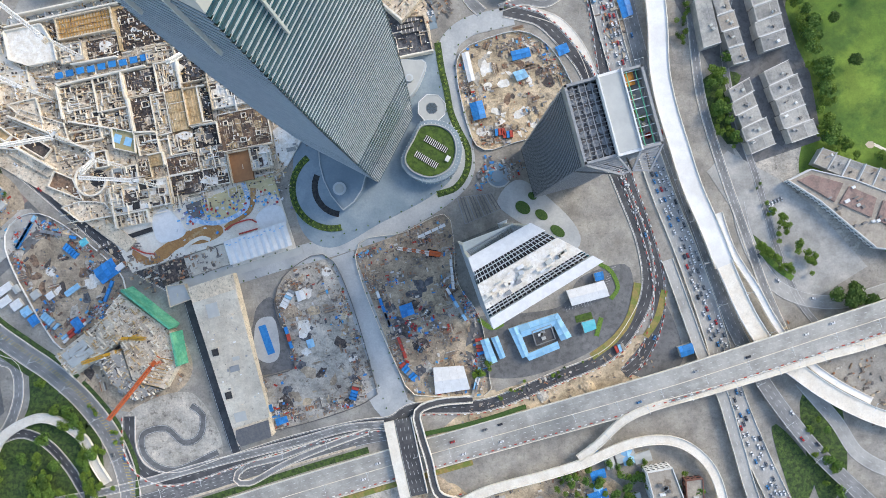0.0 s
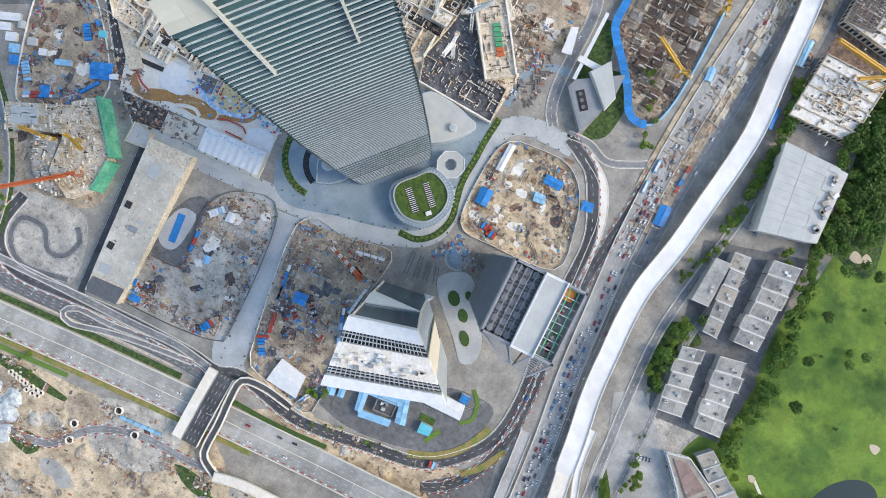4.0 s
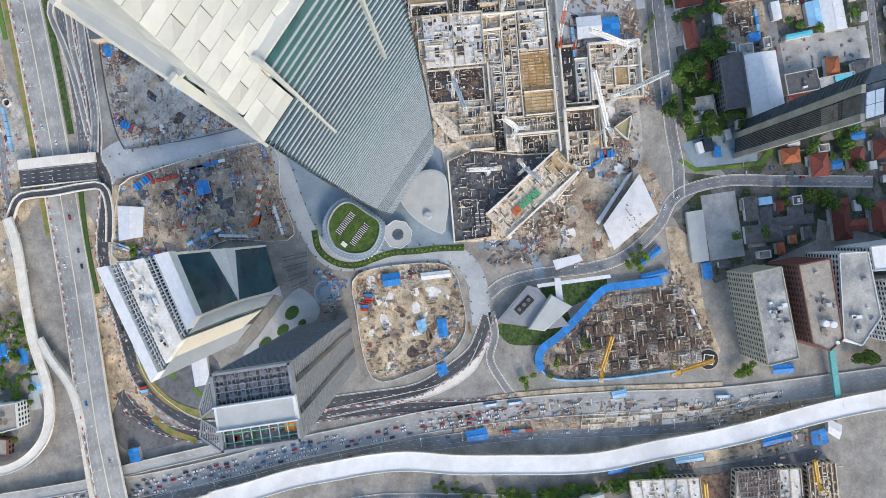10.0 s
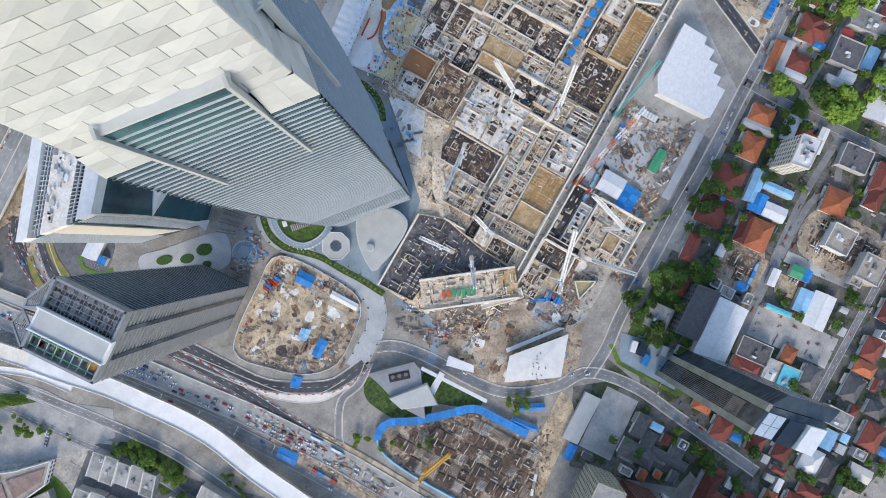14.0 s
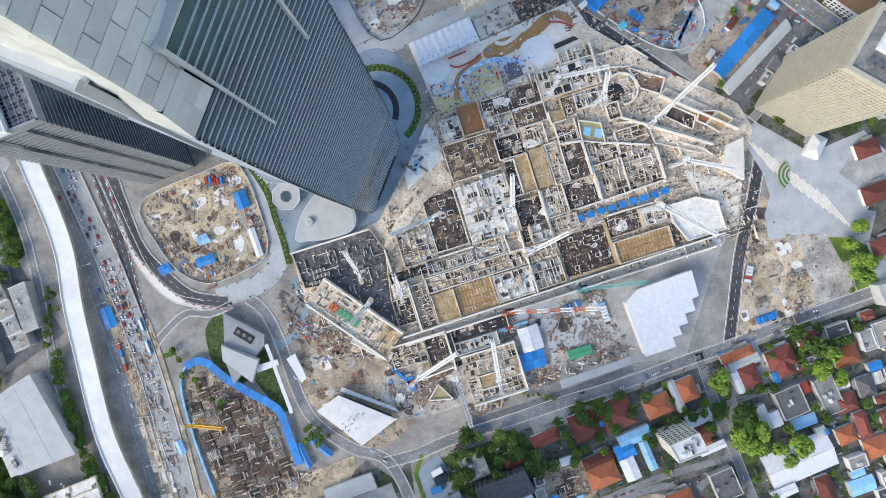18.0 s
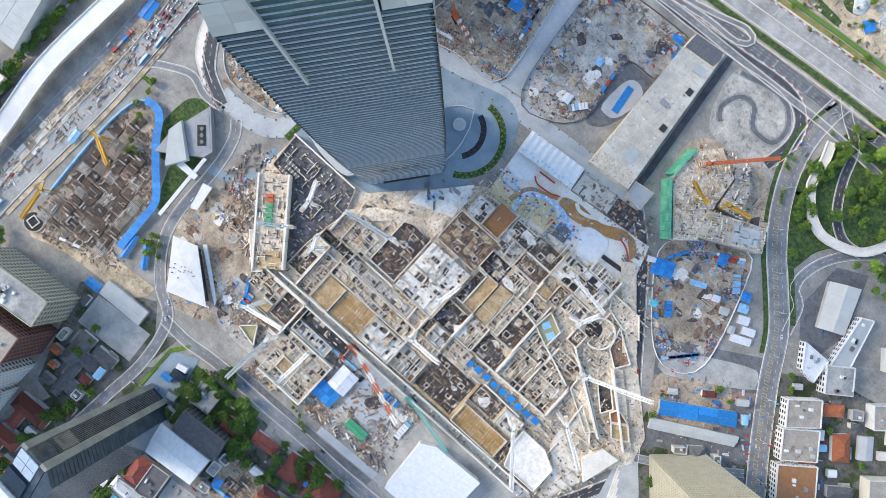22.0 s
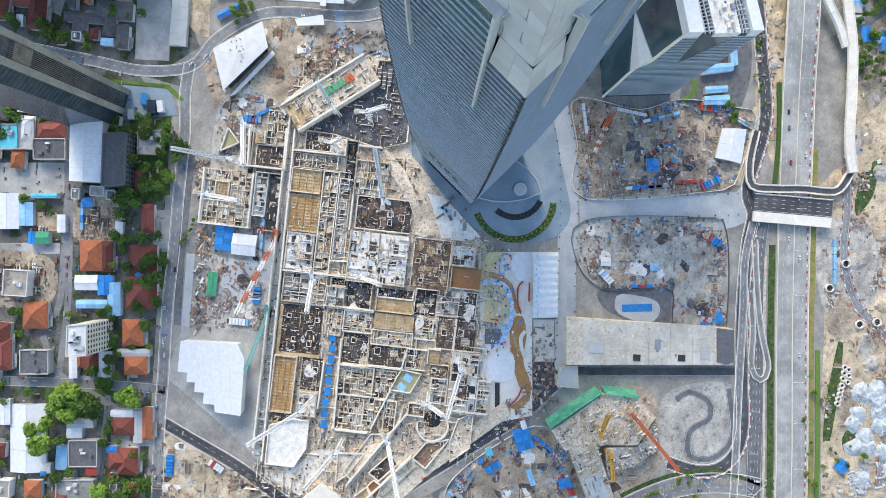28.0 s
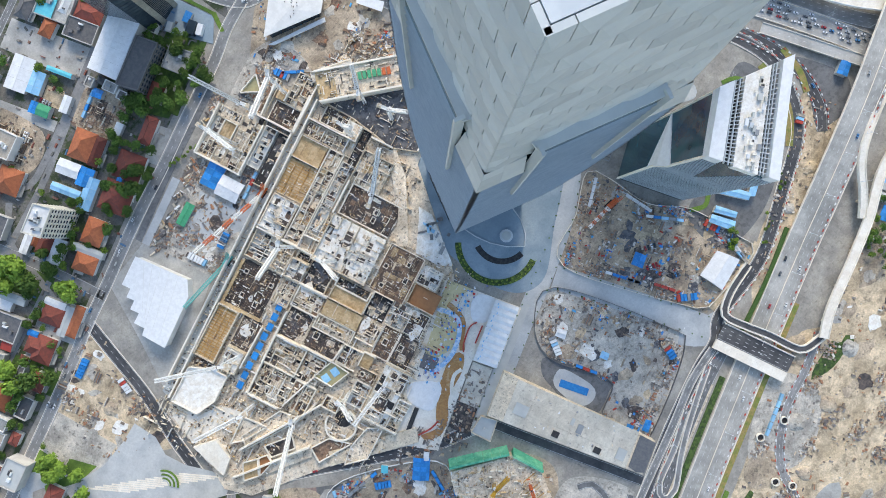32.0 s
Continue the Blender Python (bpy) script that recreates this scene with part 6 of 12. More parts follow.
# floors that follow no grid, with the walls round them
POLY_MAT = {"dark": M_CELLAR, "dust": M_WHITEDUST, "conc": M_SITEFLOOR, "rust": M_RUSTFLOOR, "rebar": M_REBARFLOOR, "ply": M_PLY, "deck": M_BROWNDECK, "pale": M_WHITECONC, "olive": M_OLIVE}
ODD_FLOORS = (
    # floor colour holds the shade of the deep pit
    ("cellar", "dark", 2.0, [(-142, 27.2), (-71.8, 27.2), (-64, 4.8), (-67.9, -13.7), (-71.8, -36.1), (-72.8, -64.4), (-91.3, -38.1), (-117.6, -7.9), (-140, -5)]),
    ("tarpaulin_floor", "dust", 2.4, [(-29, 63.2), (2.2, 100.2), (8, 87.6), (7.1, 66.1), (-21.2, 54.4), (-30, 49.6)]),
    ("rubble_strip", "conc", 3.6, [(-66, 8.7), (-47.5, 28.1), (-22.2, 42.8), (6.1, 58.3), (9, 47.6), (-20.2, 35), (-40.7, 18.4), (-58.2, 3.8)]),
    ("poured_slab", "dust", 5.0, [(177.5, -29.8), (201.9, -29.8), (218.4, -38.6), (218.4, -63.4), (185.3, -63.4), (177.5, -43.9)]),
    ("rebar_floor", "rust", 2.4, [(180.4, 92.4), (207.7, 74.9), (199.9, 63.2), (185.3, 73)]),
    ("rebar_floor", "rebar", 2.2, [(206.7, 50.6), (223.3, 35.9), (217.4, 26.2), (198, 43.7)]),
    ("formwork_deck", "ply", 4.4, [(241.8, 34), (251.5, 24.3), (237.9, 16.5), (229.1, 26.2)]),
    ("brown_deck", "deck", 4.2, [(226.2, 38.9), (240.8, 35), (228.2, 26.7), (222.3, 32)]),
    ("apron_slab", "pale", 1.6, [(200.9, -5), (245.7, -29.3), (232.1, -57.6), (220.4, -57.6), (219.4, -36.1), (203.8, -24.4)]),
    ("edge_deck", "pale", 6.0, [(239.8, 4.8), (255.4, 6.7), (245.7, -28.3), (231.1, -13.7)]),
    ("concrete_floor", "conc", 3.0, [(157.1, 51.5), (181.4, 43.7), (226.2, 13.5), (218.4, 4.8), (183.4, 24.3), (181.4, 41.8)]),
    ("concrete_floor", "conc", 3.2, [(200.9, 20.4), (220.4, 8.7), (228.2, -1.1), (202.8, -2)]),
    ("membrane_deck", "olive", 5.0, [(125.9, 62.2), (143.4, 54.4), (142.4, 36.9), (123.9, 44.7)]),
    ("edge_deck", "conc", 3.0, [(198.9, 63.2), (206.7, 67.1), (259.3, 20.4), (253.5, 13.5)]),
    ("concrete_floor", "conc", 3.0, [(185.3, 110.9), (198.9, 95.4), (181.4, 93.4), (161.9, 98.3), (154.1, 110.9)]),
    ("membrane_deck", "olive", 3.0, [(-67, -128.7), (-55.3, -118), (-46.5, -133.5)]),
    ("skewed_store", "dust", 6.0, [(-115.7, -60.5), (-109.8, -55.6), (-83.5, -80), (-89.4, -85.8)]),
)
for k, (nm, mk, z, pts) in enumerate(ODD_FLOORS):
    bm = bmesh.new()
    prism(bm, pts, 0.5, z + 0.01 * k)
    part(nm, bm, POLY_MAT[mk], mall)
    if nm in ("apron_slab", "tarpaulin_floor", "rubble_strip", "edge_deck"):
        continue
    for p, q in zip(pts, pts[1:] + pts[:1]):
        bm = bmesh.new()
        beam(bm, (p[0], p[1], z + 0.9), (q[0], q[1], z + 0.9), 0.8, 2.6)
        part("wall", bm, M_WHITECONC if mk != "dark" else M_CONC, mall)
# long parapets and retaining walls between the floors
LONG_WALLS = ((198.9, 61.3, 253.5, 14.5), (161.9, 53.5, 229.1, 8.7), (123.9, 46.7, 123.9, 14.5), (106.4, 47.6, 123.9, 44.7), (143.4, 36.9, 177.5, 24.3), (-142.4, 27.2, -71.8, 27.2), (-87.4, -75.6, -36.3, -75.6), (-36.3, -75.6, -36.3, -110.2), (-71.8, -109.2, -36.3, -107.2), (-30.4, -101.4, 17.3, -101.4), (17.3, -100.4, 17.3, -144.2), (-30.4, -144.2, 17.3, -144.2), (125.4, 13.5, 125.4, -9.8), (9, -11.8, 36.3, -11.8), (36.3, -11.8, 37.3, -27.4), (-71.8, -70.2, 216.5, -66.3), (154.1, 122.6, 154.1, 87.6), (-71.8, -77, 205.8, -75.1), (-54.3, -28.3, -54.3, -69.3), (49.9, 5.7, 49.9, -67.3), (76.2, 15.5, 76.2, -28.3), (181.9, 21.3, 181.9, -9.8), (103.5, -9.8, 182.4, -7.9), (125.9, -22.5, 165.8, -23.5), (-64.5, 6.7, -64.5, -13.7), (-22.2, -13.7, 9, -13.7))
for u0, v0, u1, v1 in LONG_WALLS:
    bm = bmesh.new()
    beam(bm, (u0, v0, 4.2), (u1, v1, 4.2), 1.3, 7.2)
    part("edge_wall", bm, M_WHITECONC, mall)
# two blue tarpaulins on the membrane deck
for q in (0, 1):
    bm = bmesh.new()
    box(bm, 130.8 + q * 8.6, 51.2 - q * 4.4, 5.4, 6.2, 7.4, 0.5, -28)
    part("blue_tarpaulin", bm, M_LTBLUE, mall)
# stacked shoring frames in the cellar and grey boards on the pale sheeting
rng = random.Random(61)
for q in range(3):
    bm = bmesh.new()
    box(bm, -126.5 + 3 * (q == 1), 6.0 - q * 4.6, 3.4, 14, 3.0, 2.6)
    part("shoring_frame", bm, M_STEEL, mall)
    for r_ in range(5):
        bm = bmesh.new()
        box(bm, -132.6 + r_ * 3.4 + 3 * (q == 1), 6.0 - q * 4.6, 4.9, 0.5, 3.4, 0.5)
        part("shoring_bar", bm, M_WHITECONC, mall)
for q in range(16):
    bm = bmesh.new()
    box(bm, -25 + rng.uniform(-4, 24), 74 + rng.uniform(-12, 12), 2.8, rng.choice((2, 3, 5, 8)), rng.uniform(1.2, 3.4), 0.7, rng.choice((0, 90, 35, -50)))
    part("stacked_board", bm, rng.choice((M_GREYROOF, M_STEEL, M_LTBLUE, M_GREYMETAL)), mall)
# room walls on the bare floors: a broken grid of partitions
rng = random.Random(62)
bm = bmesh.new()
for kind_, u0, v0, u1, v1 in CELLS:
    if kind_ not in ("conc", "white", "slab"):
        continue
    z = {"white": 5.6, "slab": 3.4}.get(kind_, 3.8)
    gu, gv = rng.uniform(3.6, 6.0), rng.uniform(3.6, 6.0)
    if kind_ == "white":
        gu, gv = gu * 1.8, gv * 1.8
    nu, nv = max(1, int((u1 - u0) / gu)), max(1, int((v1 - v0) / gv))
    du, dv = (u1 - u0) / nu, (v1 - v0) / nv
    for i in range(nu):
        for j in range(nv):
            uu, vv, hh = u0 + i * du, v0 + j * dv, rng.uniform(0.9, 2.8)
            if i and rng.random() < 0.55:
                box(bm, uu, vv + dv / 2, z + hh / 2, 0.55, dv * rng.choice((0.6, 1.0, 1.0)), hh, 0, mi=rng.choice((0, 0, 1)))
            if j and rng.random() < 0.55:
                box(bm, uu + du / 2, vv, z + hh / 2, du * rng.choice((0.6, 1.0, 1.0)), 0.55, hh, 0, mi=rng.choice((0, 0, 1)))
            # low floor plates, the black ones painted as shaded holes
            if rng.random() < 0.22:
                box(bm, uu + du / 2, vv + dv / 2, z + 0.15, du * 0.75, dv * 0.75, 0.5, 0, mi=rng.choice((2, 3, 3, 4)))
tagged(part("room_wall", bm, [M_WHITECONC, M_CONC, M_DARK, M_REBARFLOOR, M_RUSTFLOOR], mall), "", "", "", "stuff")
# round ramp ring
for k in range(20):
    a0, a1 = radians(-100 + k * 14), radians(-100 + k * 14 + 14)
    bm = bmesh.new()
    prism(bm, [(170 + r_ * math.cos(a), 77 + r_ * math.sin(a)) for r_, a in ((12.8, a0), (14.2, a0), (14.2, a1), (12.8, a1))], 0.6, 5.0)
    part("ramp_wall", bm, M_WHITECONC, mall)
# round black plate in place of a shaft's shaded depth
bm = bmesh.new()
prism(bm, disc(164.5, 76.5, 7.6, n=24), 0.6, 1.4)
part("shaft_opening", bm, M_DARK, mall)
# skewed block along the western edge with painted tanks
c, s = math.cos(radians(-52)), math.sin(radians(-52))
for k, (a, b, w_, m_) in enumerate(((-30, 0, 22, M_SITEFLOOR), (-8, 0, 22, M_CONC), (14, 0, 22, M_CLUTTER), (33, 0, 16, M_PLY))):
    bm = bmesh.new()
    box(bm, -106 + c * a - s * b, -42 + s * a + c * b, 5.5, w_, 26, 9, -52)
    part("skewed_block", bm, m_ if m_ is not M_CLUTTER else M_SITEFLOOR, mall)
for k in range(7):
    a = -22 + k * 4.2
    bm = bmesh.new()
    box(bm, -106 + c * a + s * 2, -42 + s * a - c * 2, 11.2, 3.0, 6.0, 2.2, -52)
    part("tank", bm, M_GREENSHEET if k > 1 else M_CRANERED, mall)
for sgn in (-1, 1):
    bm = bmesh.new()
    box(bm, -106 - s * 13 * sgn, -42 + c * 13 * sgn, 6.5, 82, 1.6, 12, -52)
    part("edge_wall", bm, M_WHITECONC, mall)
rng = random.Random(24)
bm = bmesh.new()
for q in range(170):
    a, b = rng.uniform(-40, 40), rng.uniform(-12, 12)
    if abs(b) < 5 and -26 < a < 8:
        continue
    box(bm, -106 + c * a - s * b, -42 + s * a + c * b, 10.6, rng.choice((1, 2, 4, 7)), rng.uniform(0.3, 0.8), rng.uniform(0.8, 2.2), -52 + rng.choice((0, 90)), mi=rng.choice((0, 0, 1, 2)))
tagged(part("wall_stub", bm, [M_WHITECONC, M_CONC, M_REBARFLOOR], mall), "", "", "", "stuff")
# pale apron, lane and long strips at the eastern edge
for pts, z, m_, nm in (
        ([(-74, -69), (220, -67), (216, -76), (-74, -76)], 1.3, M_PALEROOF, "site_lane"),
        ([(152, 144), (206, 86), (196, 78), (142, 136)], 2.8, M_CONC, "edge_deck")):
    bm = bmesh.new()
    prism(bm, pts, 0.5, z)
    part(nm, bm, m_, mall)
# low wall stubs, starter columns and kerbs standing all over the floors
rng = random.Random(22)
for name_, n_, mats_ in (("wall_stub", 900, [M_WHITECONC, M_CONC, M_WHITE]), ("starter_column", 1500, [M_WHITECONC, M_REBARFLOOR, M_PLY])):
    bm = bmesh.new()
    for q in range(n_):
        u, v = rng.uniform(-138, 246), rng.uniform(-74, 118)
        if (v > 40 and (u < 4 or u > 196)) or (u < -60 and v > 20):
            continue
        hit_ = [c_[0] for c_ in CELLS if c_[1] < u < c_[3] and c_[2] < v < c_[4]]
        if hit_ and hit_[0] in ("ply", "ply_orange", "deck_brown", "olive", "pit", "rebar_dark", "rebar_brown", "ply_frame"):
            continue
        z = 1.0 if not hit_ else {"white": 5.4, "rebar_dark": 2.4, "rebar_brown": 2.8, "ply_frame": 2.2}.get(hit_[0], 3.4)
        if name_ == "wall_stub":
            L_ = rng.choice((3, 4, 6, 9, 13))
            box(bm, u, v, z + 1.2, L_, rng.uniform(0.3, 0.6), 2.4 + rng.random(), rng.choice((0, 90)), mi=rng.choice((0, 0, 1, 2)))
        else:
            box(bm, u, v, z + 1.0, rng.uniform(0.6, 1.2), rng.uniform(0.6, 1.2), 2.2 + rng.random(), 0, mi=rng.choice((0, 1, 1, 2)))
    tagged(part(name_, bm, mats_, mall), "", "", "", "stuff")
# scaffold tubes, planks and long bars lying about, and spills of white dust
rng = random.Random(23)
bm = bmesh.new()
for q in range(3000):
    u, v = rng.uniform(-140, 250), rng.uniform(-76, 120)
    if (v > 40 and (u < 4 or u > 200)) or (u < -60 and v > 22):
        continue
    hit_ = [c_[0] for c_ in CELLS if c_[1] < u < c_[3] and c_[2] < v < c_[4]]
    if hit_ and hit_[0] in ("deck_brown", "olive", "ply"):
        continue
    z = 1.2 if not hit_ else {"white": 5.6, "rebar_dark": 3.0, "rebar_brown": 3.4, "ply_frame": 2.8, "ply_orange": 5.0}.get(hit_[0], 3.9)
    L_, a = rng.uniform(2, 9), radians(rng.choice((0, 90, 0, 90, rng.uniform(0, 180))))
    du, dv = math.cos(a) * L_ / 2, math.sin(a) * L_ / 2
    beam(bm, (u - du, v - dv, z), (u + du, v + dv, z + rng.uniform(0, 0.8)), rng.uniform(0.15, 0.4), 0.2)
tagged(part("scaffold_tube", bm, M_CLUTTER, mall), "", "", "", "stuff")
for q in range(46):
    u, v = rng.uniform(-130, 240), rng.uniform(-74, 110)
    if (v > 36 and (u < 10 or u > 196)) or (u < -60 and v > 16):
        continue
    hit_ = [c_[0] for c_ in CELLS if c_[1] < u < c_[3] and c_[2] < v < c_[4]]
    if hit_ and hit_[0] in ("pit", "ply", "ply_orange", "olive", "deck_brown"):
        continue
    z = 1.04 if not hit_ else {"white": 6.3, "rebar_dark": 3.3, "rebar_brown": 3.7, "ply_frame": 3.1}.get(hit_[0], 4.5)
    r_ = rng.uniform(3, 8)
    bm = bmesh.new()
    prism(bm, [(p.x, p.y) for p in smooth([(u + r_ * rng.uniform(0.5, 1.3) * math.cos(k * 0.785), v + r_ * rng.uniform(0.3, 1.0) * math.sin(k * 0.785)) for k in range(8)], 2.5, True)], z - 0.6, z + 0.004 * q)
    part("poured_patch", bm, rng.choice((M_WHITEDUST, M_WHITEDUST, M_SITEFLOOR)), mall)
# loose stores all over the floors
bm = bmesh.new()
rng = random.Random(21)
for q in range(9500):
    kind_, u0, v0, u1, v1 = CELLS[rng.randrange(len(CELLS))]
    if rng.random() < 0.45:
        u, v, z = rng.uniform(-140, 255), rng.uniform(-76, 120), 1.6
        if v > 40 and (u < 0 or u > 200):
            continue
        if u < -40 and v > 22:
            continue
        z = 3.2
    else:
        if kind_ in ("slab", "deck_brown", "olive", "ply", "ply_orange") or (kind_[:5] == "rebar" and rng.random() < 0.7) or (kind_ == "pit" and rng.random() < 0.8):
            continue
        u, v = rng.uniform(u0 + 1, u1 - 1), rng.uniform(v0 + 1, v1 - 1)
        z = 4.6 if kind_ in ("white", "ply") else 3.6
    L_ = rng.choice((0.5, 0.7, 0.9, 1.2, 1.6, 2.4, 4.0))
    box(bm, u, v, z + 0.3, L_, rng.uniform(0.3, 0.9), rng.uniform(0.3, 1.8), rng.choice((0, 90, 0, 90, rng.uniform(0, 180))))
o = part("rubble", bm, M_CLUTTER, mall)
tagged(o, "", "", "", "stuff")

# ---- colourful play plaza with canopy, beside the site ----
plaza = thing("play_plaza", 0, 0, 0, 0, "colourful unfinished play plaza with blue and ochre paving", "plaza")
for pts, z, m_, nm in (
        ([(-155.4, 63.7), (-133.4, -2.5), (-187.9, -19.6), (-195.9, 1.6), (-276.4, -25.1), (-288.8, -3.3), (-293.5, 16.9)], 1.2, M_WHITECONC, "paving"),
        ([(-179.8, 53), (-175.5, 33.7), (-182.2, 25.8), (-200.6, 21.8), (-213.7, 26.8), (-217.4, 38)], 1.5, M_OLIVELT, "ochre_paving"),
        ([(-154.7, 61.9), (-147.9, 41.3), (-167.8, 48.2), (-176.9, 47.3), (-179.4, 54.8)], 1.5, M_OLIVELT, "ochre_paving"),
        ([(-217.3, 38.1), (-213, 25), (-225.6, 20.9), (-229.9, 33.9)], 1.9, M_STEEL, "dark_paving"),
        ([(-202.4, 18.1), (-196.8, 10.7), (-209.6, 2.3), (-233.9, -2.7), (-248.8, -13.8), (-257.9, -8.5), (-237, 6.7), (-218.9, 14.7)], 1.6, M_TRACK, "rust_paving"),
        ([(-247, -13.2), (-263.9, -18.3), (-276.2, -9.5), (-275.6, -5.1), (-261.9, -12)], 1.62, M_TRACK, "rust_paving"),
        ([(-244.8, 30.5), (-229.6, 9.7), (-250.6, 1.2), (-257.5, 12.4), (-257.4, 24.8)], 2.0, M_WHITE, "white_paving"),
        ([(-147.3, 33.3), (-142.3, 18), (-160.1, 12.6), (-168.8, 23.1), (-157.9, 34)], 2.1, M_WHITE, "white_paving"),
        ([(-196.5, 0.4), (-190.8, -16.8), (-225.4, -28.3), (-231.1, -11.1)], 1.55, M_DECKCONC, "bare_slab"),
        ([(-232, -11.4), (-226.3, -28.6), (-248.7, -36), (-254.5, -18.8)], 1.4, M_REBARFLOOR, "bare_slab"),
        # raised black block; its colour gives the shade of a sunken cut
        ([(-259.3, 14.8), (-258.1, 11.1), (-288, 1.2), (-289.2, 4.9)], 2.2, M_DARK, "trench")):
    bm = bmesh.new()
    prism(bm, [(p.x, p.y) for p in smooth(pts, 4, True)] if nm in ("rust_paving", "white_paving") else pts, 0, z)
    part(nm, bm, m_, plaza)
for pts, w_, z, m_, nm in (([(-179.9, 53.6), (-175.6, 40.5), (-177.7, 31.1), (-189.5, 23), (-204.6, 18.5), (-220.7, 20.4), (-228.5, 22)], 4.0, 2.3, M_POOL, "blue_paving"), ([(-171.3, 49.2), (-171.3, 39.9), (-175, 29.3), (-185.9, 21.6), (-194.8, 14)], 4.6, 2.0, M_TRACK, "rust_paving"), ([(-208, 3.9), (-214.8, 5.8), (-223.1, 2.5), (-229.6, -2.7)], 3.2, 2.35, M_WHITECONC, "path")):
    bm = bmesh.new()
    strip(bm, smooth([(p[0], p[1], z) for p in pts], 2), w_ / 2, -w_ / 2, 1.5)
    part(nm, bm, m_, plaza)
for pts in ([(-167.6, 19.5), (-174.5, 21.8), (-188.5, 17.2), (-195.2, 12.4)], [(-166.8, 14), (-182.8, 9.2)], [(-255.5, -8.7), (-265.1, -7.7), (-276, -3.1)]):
    bm = bmesh.new()
    strip(bm, smooth([(p[0], p[1], 2.6) for p in pts], 2), 0.6, -0.6, 0.8)
    part("red_kerb", bm, M_RED, plaza)
rng = random.Random(8)
bm = bmesh.new()
for q in range(150):
    f_ = rng.random()
    x_, y_ = -150.7 + -83.3 * f_ + rng.gauss(0, 6), 43.6 + -22.4 * f_ + rng.gauss(0, 6)
    box(bm, x_, y_, 2.2, rng.uniform(0.6, 2.6), rng.uniform(0.6, 2), rng.uniform(0.6, 2), rng.uniform(0, 90))
tagged(part("play_litter", bm, M_PLAZABITS, plaza), "", "", "", "stuff")
can = thing("canopy", -164.8, 1.6, 0, 198.4, "long white pleated fabric canopy over the plaza", "canopy")
for q in range(9):
    bm = bmesh.new()
    u = -28 + q * 6.2
    a, b, z0, z1 = u, u + 6.1, 8.5, 9.6
    prof = [(a, z0), (a + 3.05, z1), (b, z0), (b, z0 - 0.3), (a + 3.05, z1 - 0.3), (a, z0 - 0.3)]
    v0 = [bm.verts.new((x_, -10, z_)) for x_, z_ in prof]
    v1 = [bm.verts.new((x_, 11, z_)) for x_, z_ in prof]
    for i in range(6):
        bm.faces.new((v0[i], v0[(i + 1) % 6], v1[(i + 1) % 6], v1[i]))
    bm.faces.new((v0[0], v0[1], v0[4], v0[5])), bm.faces.new((v0[1], v0[2], v0[3], v0[4]))
    bm.faces.new((v1[0], v1[1], v1[4], v1[5])), bm.faces.new((v1[1], v1[2], v1[3], v1[4]))
    part("canopy_bay", bm, M_WHITE, can)
for q in range(8):
    for vv in (-9, 10):
        bm = bmesh.new()
        beam(bm, (-24 + q * 7, vv, 0), (-24 + q * 7, vv, 8.6), 0.5)
        part("post", bm, M_STEEL, can)
for q in range(14):
    bm = bmesh.new()
    box(bm, -26 + q * 4 + rng.uniform(-1, 1), -6 + rng.uniform(-2, 1), 9.5, 1.8, 0.8, 0.5)
    part("blue_tie", bm, M_LTBLUE, can)

# ---- cranes ----


def lattice(bm, p, q, w, bays, chord=0.35):
    """A square lattice girder from p to q."""
    p, q = Vector(p), Vector(q)
    d = (q - p).normalized()
    up = Vector((0, 0, 1)) if abs(d.z) < 0.9 else Vector((1, 0, 0))
    a = d.cross(up).normalized() * w / 2
    b = a.cross(d).normalized() * w / 2
    cs = [a + b, a - b, -a - b, -a + b]
    for c_ in cs:
        beam(bm, p + c_, q + c_, chord)
    for i in range(bays):
        s0, s1 = p + (q - p) * (i / bays), p + (q - p) * ((i + 1) / bays)
        for k in range(4):
            beam(bm, s0 + cs[k], s1 + cs[(k + 1) % 4], chord * 0.7)


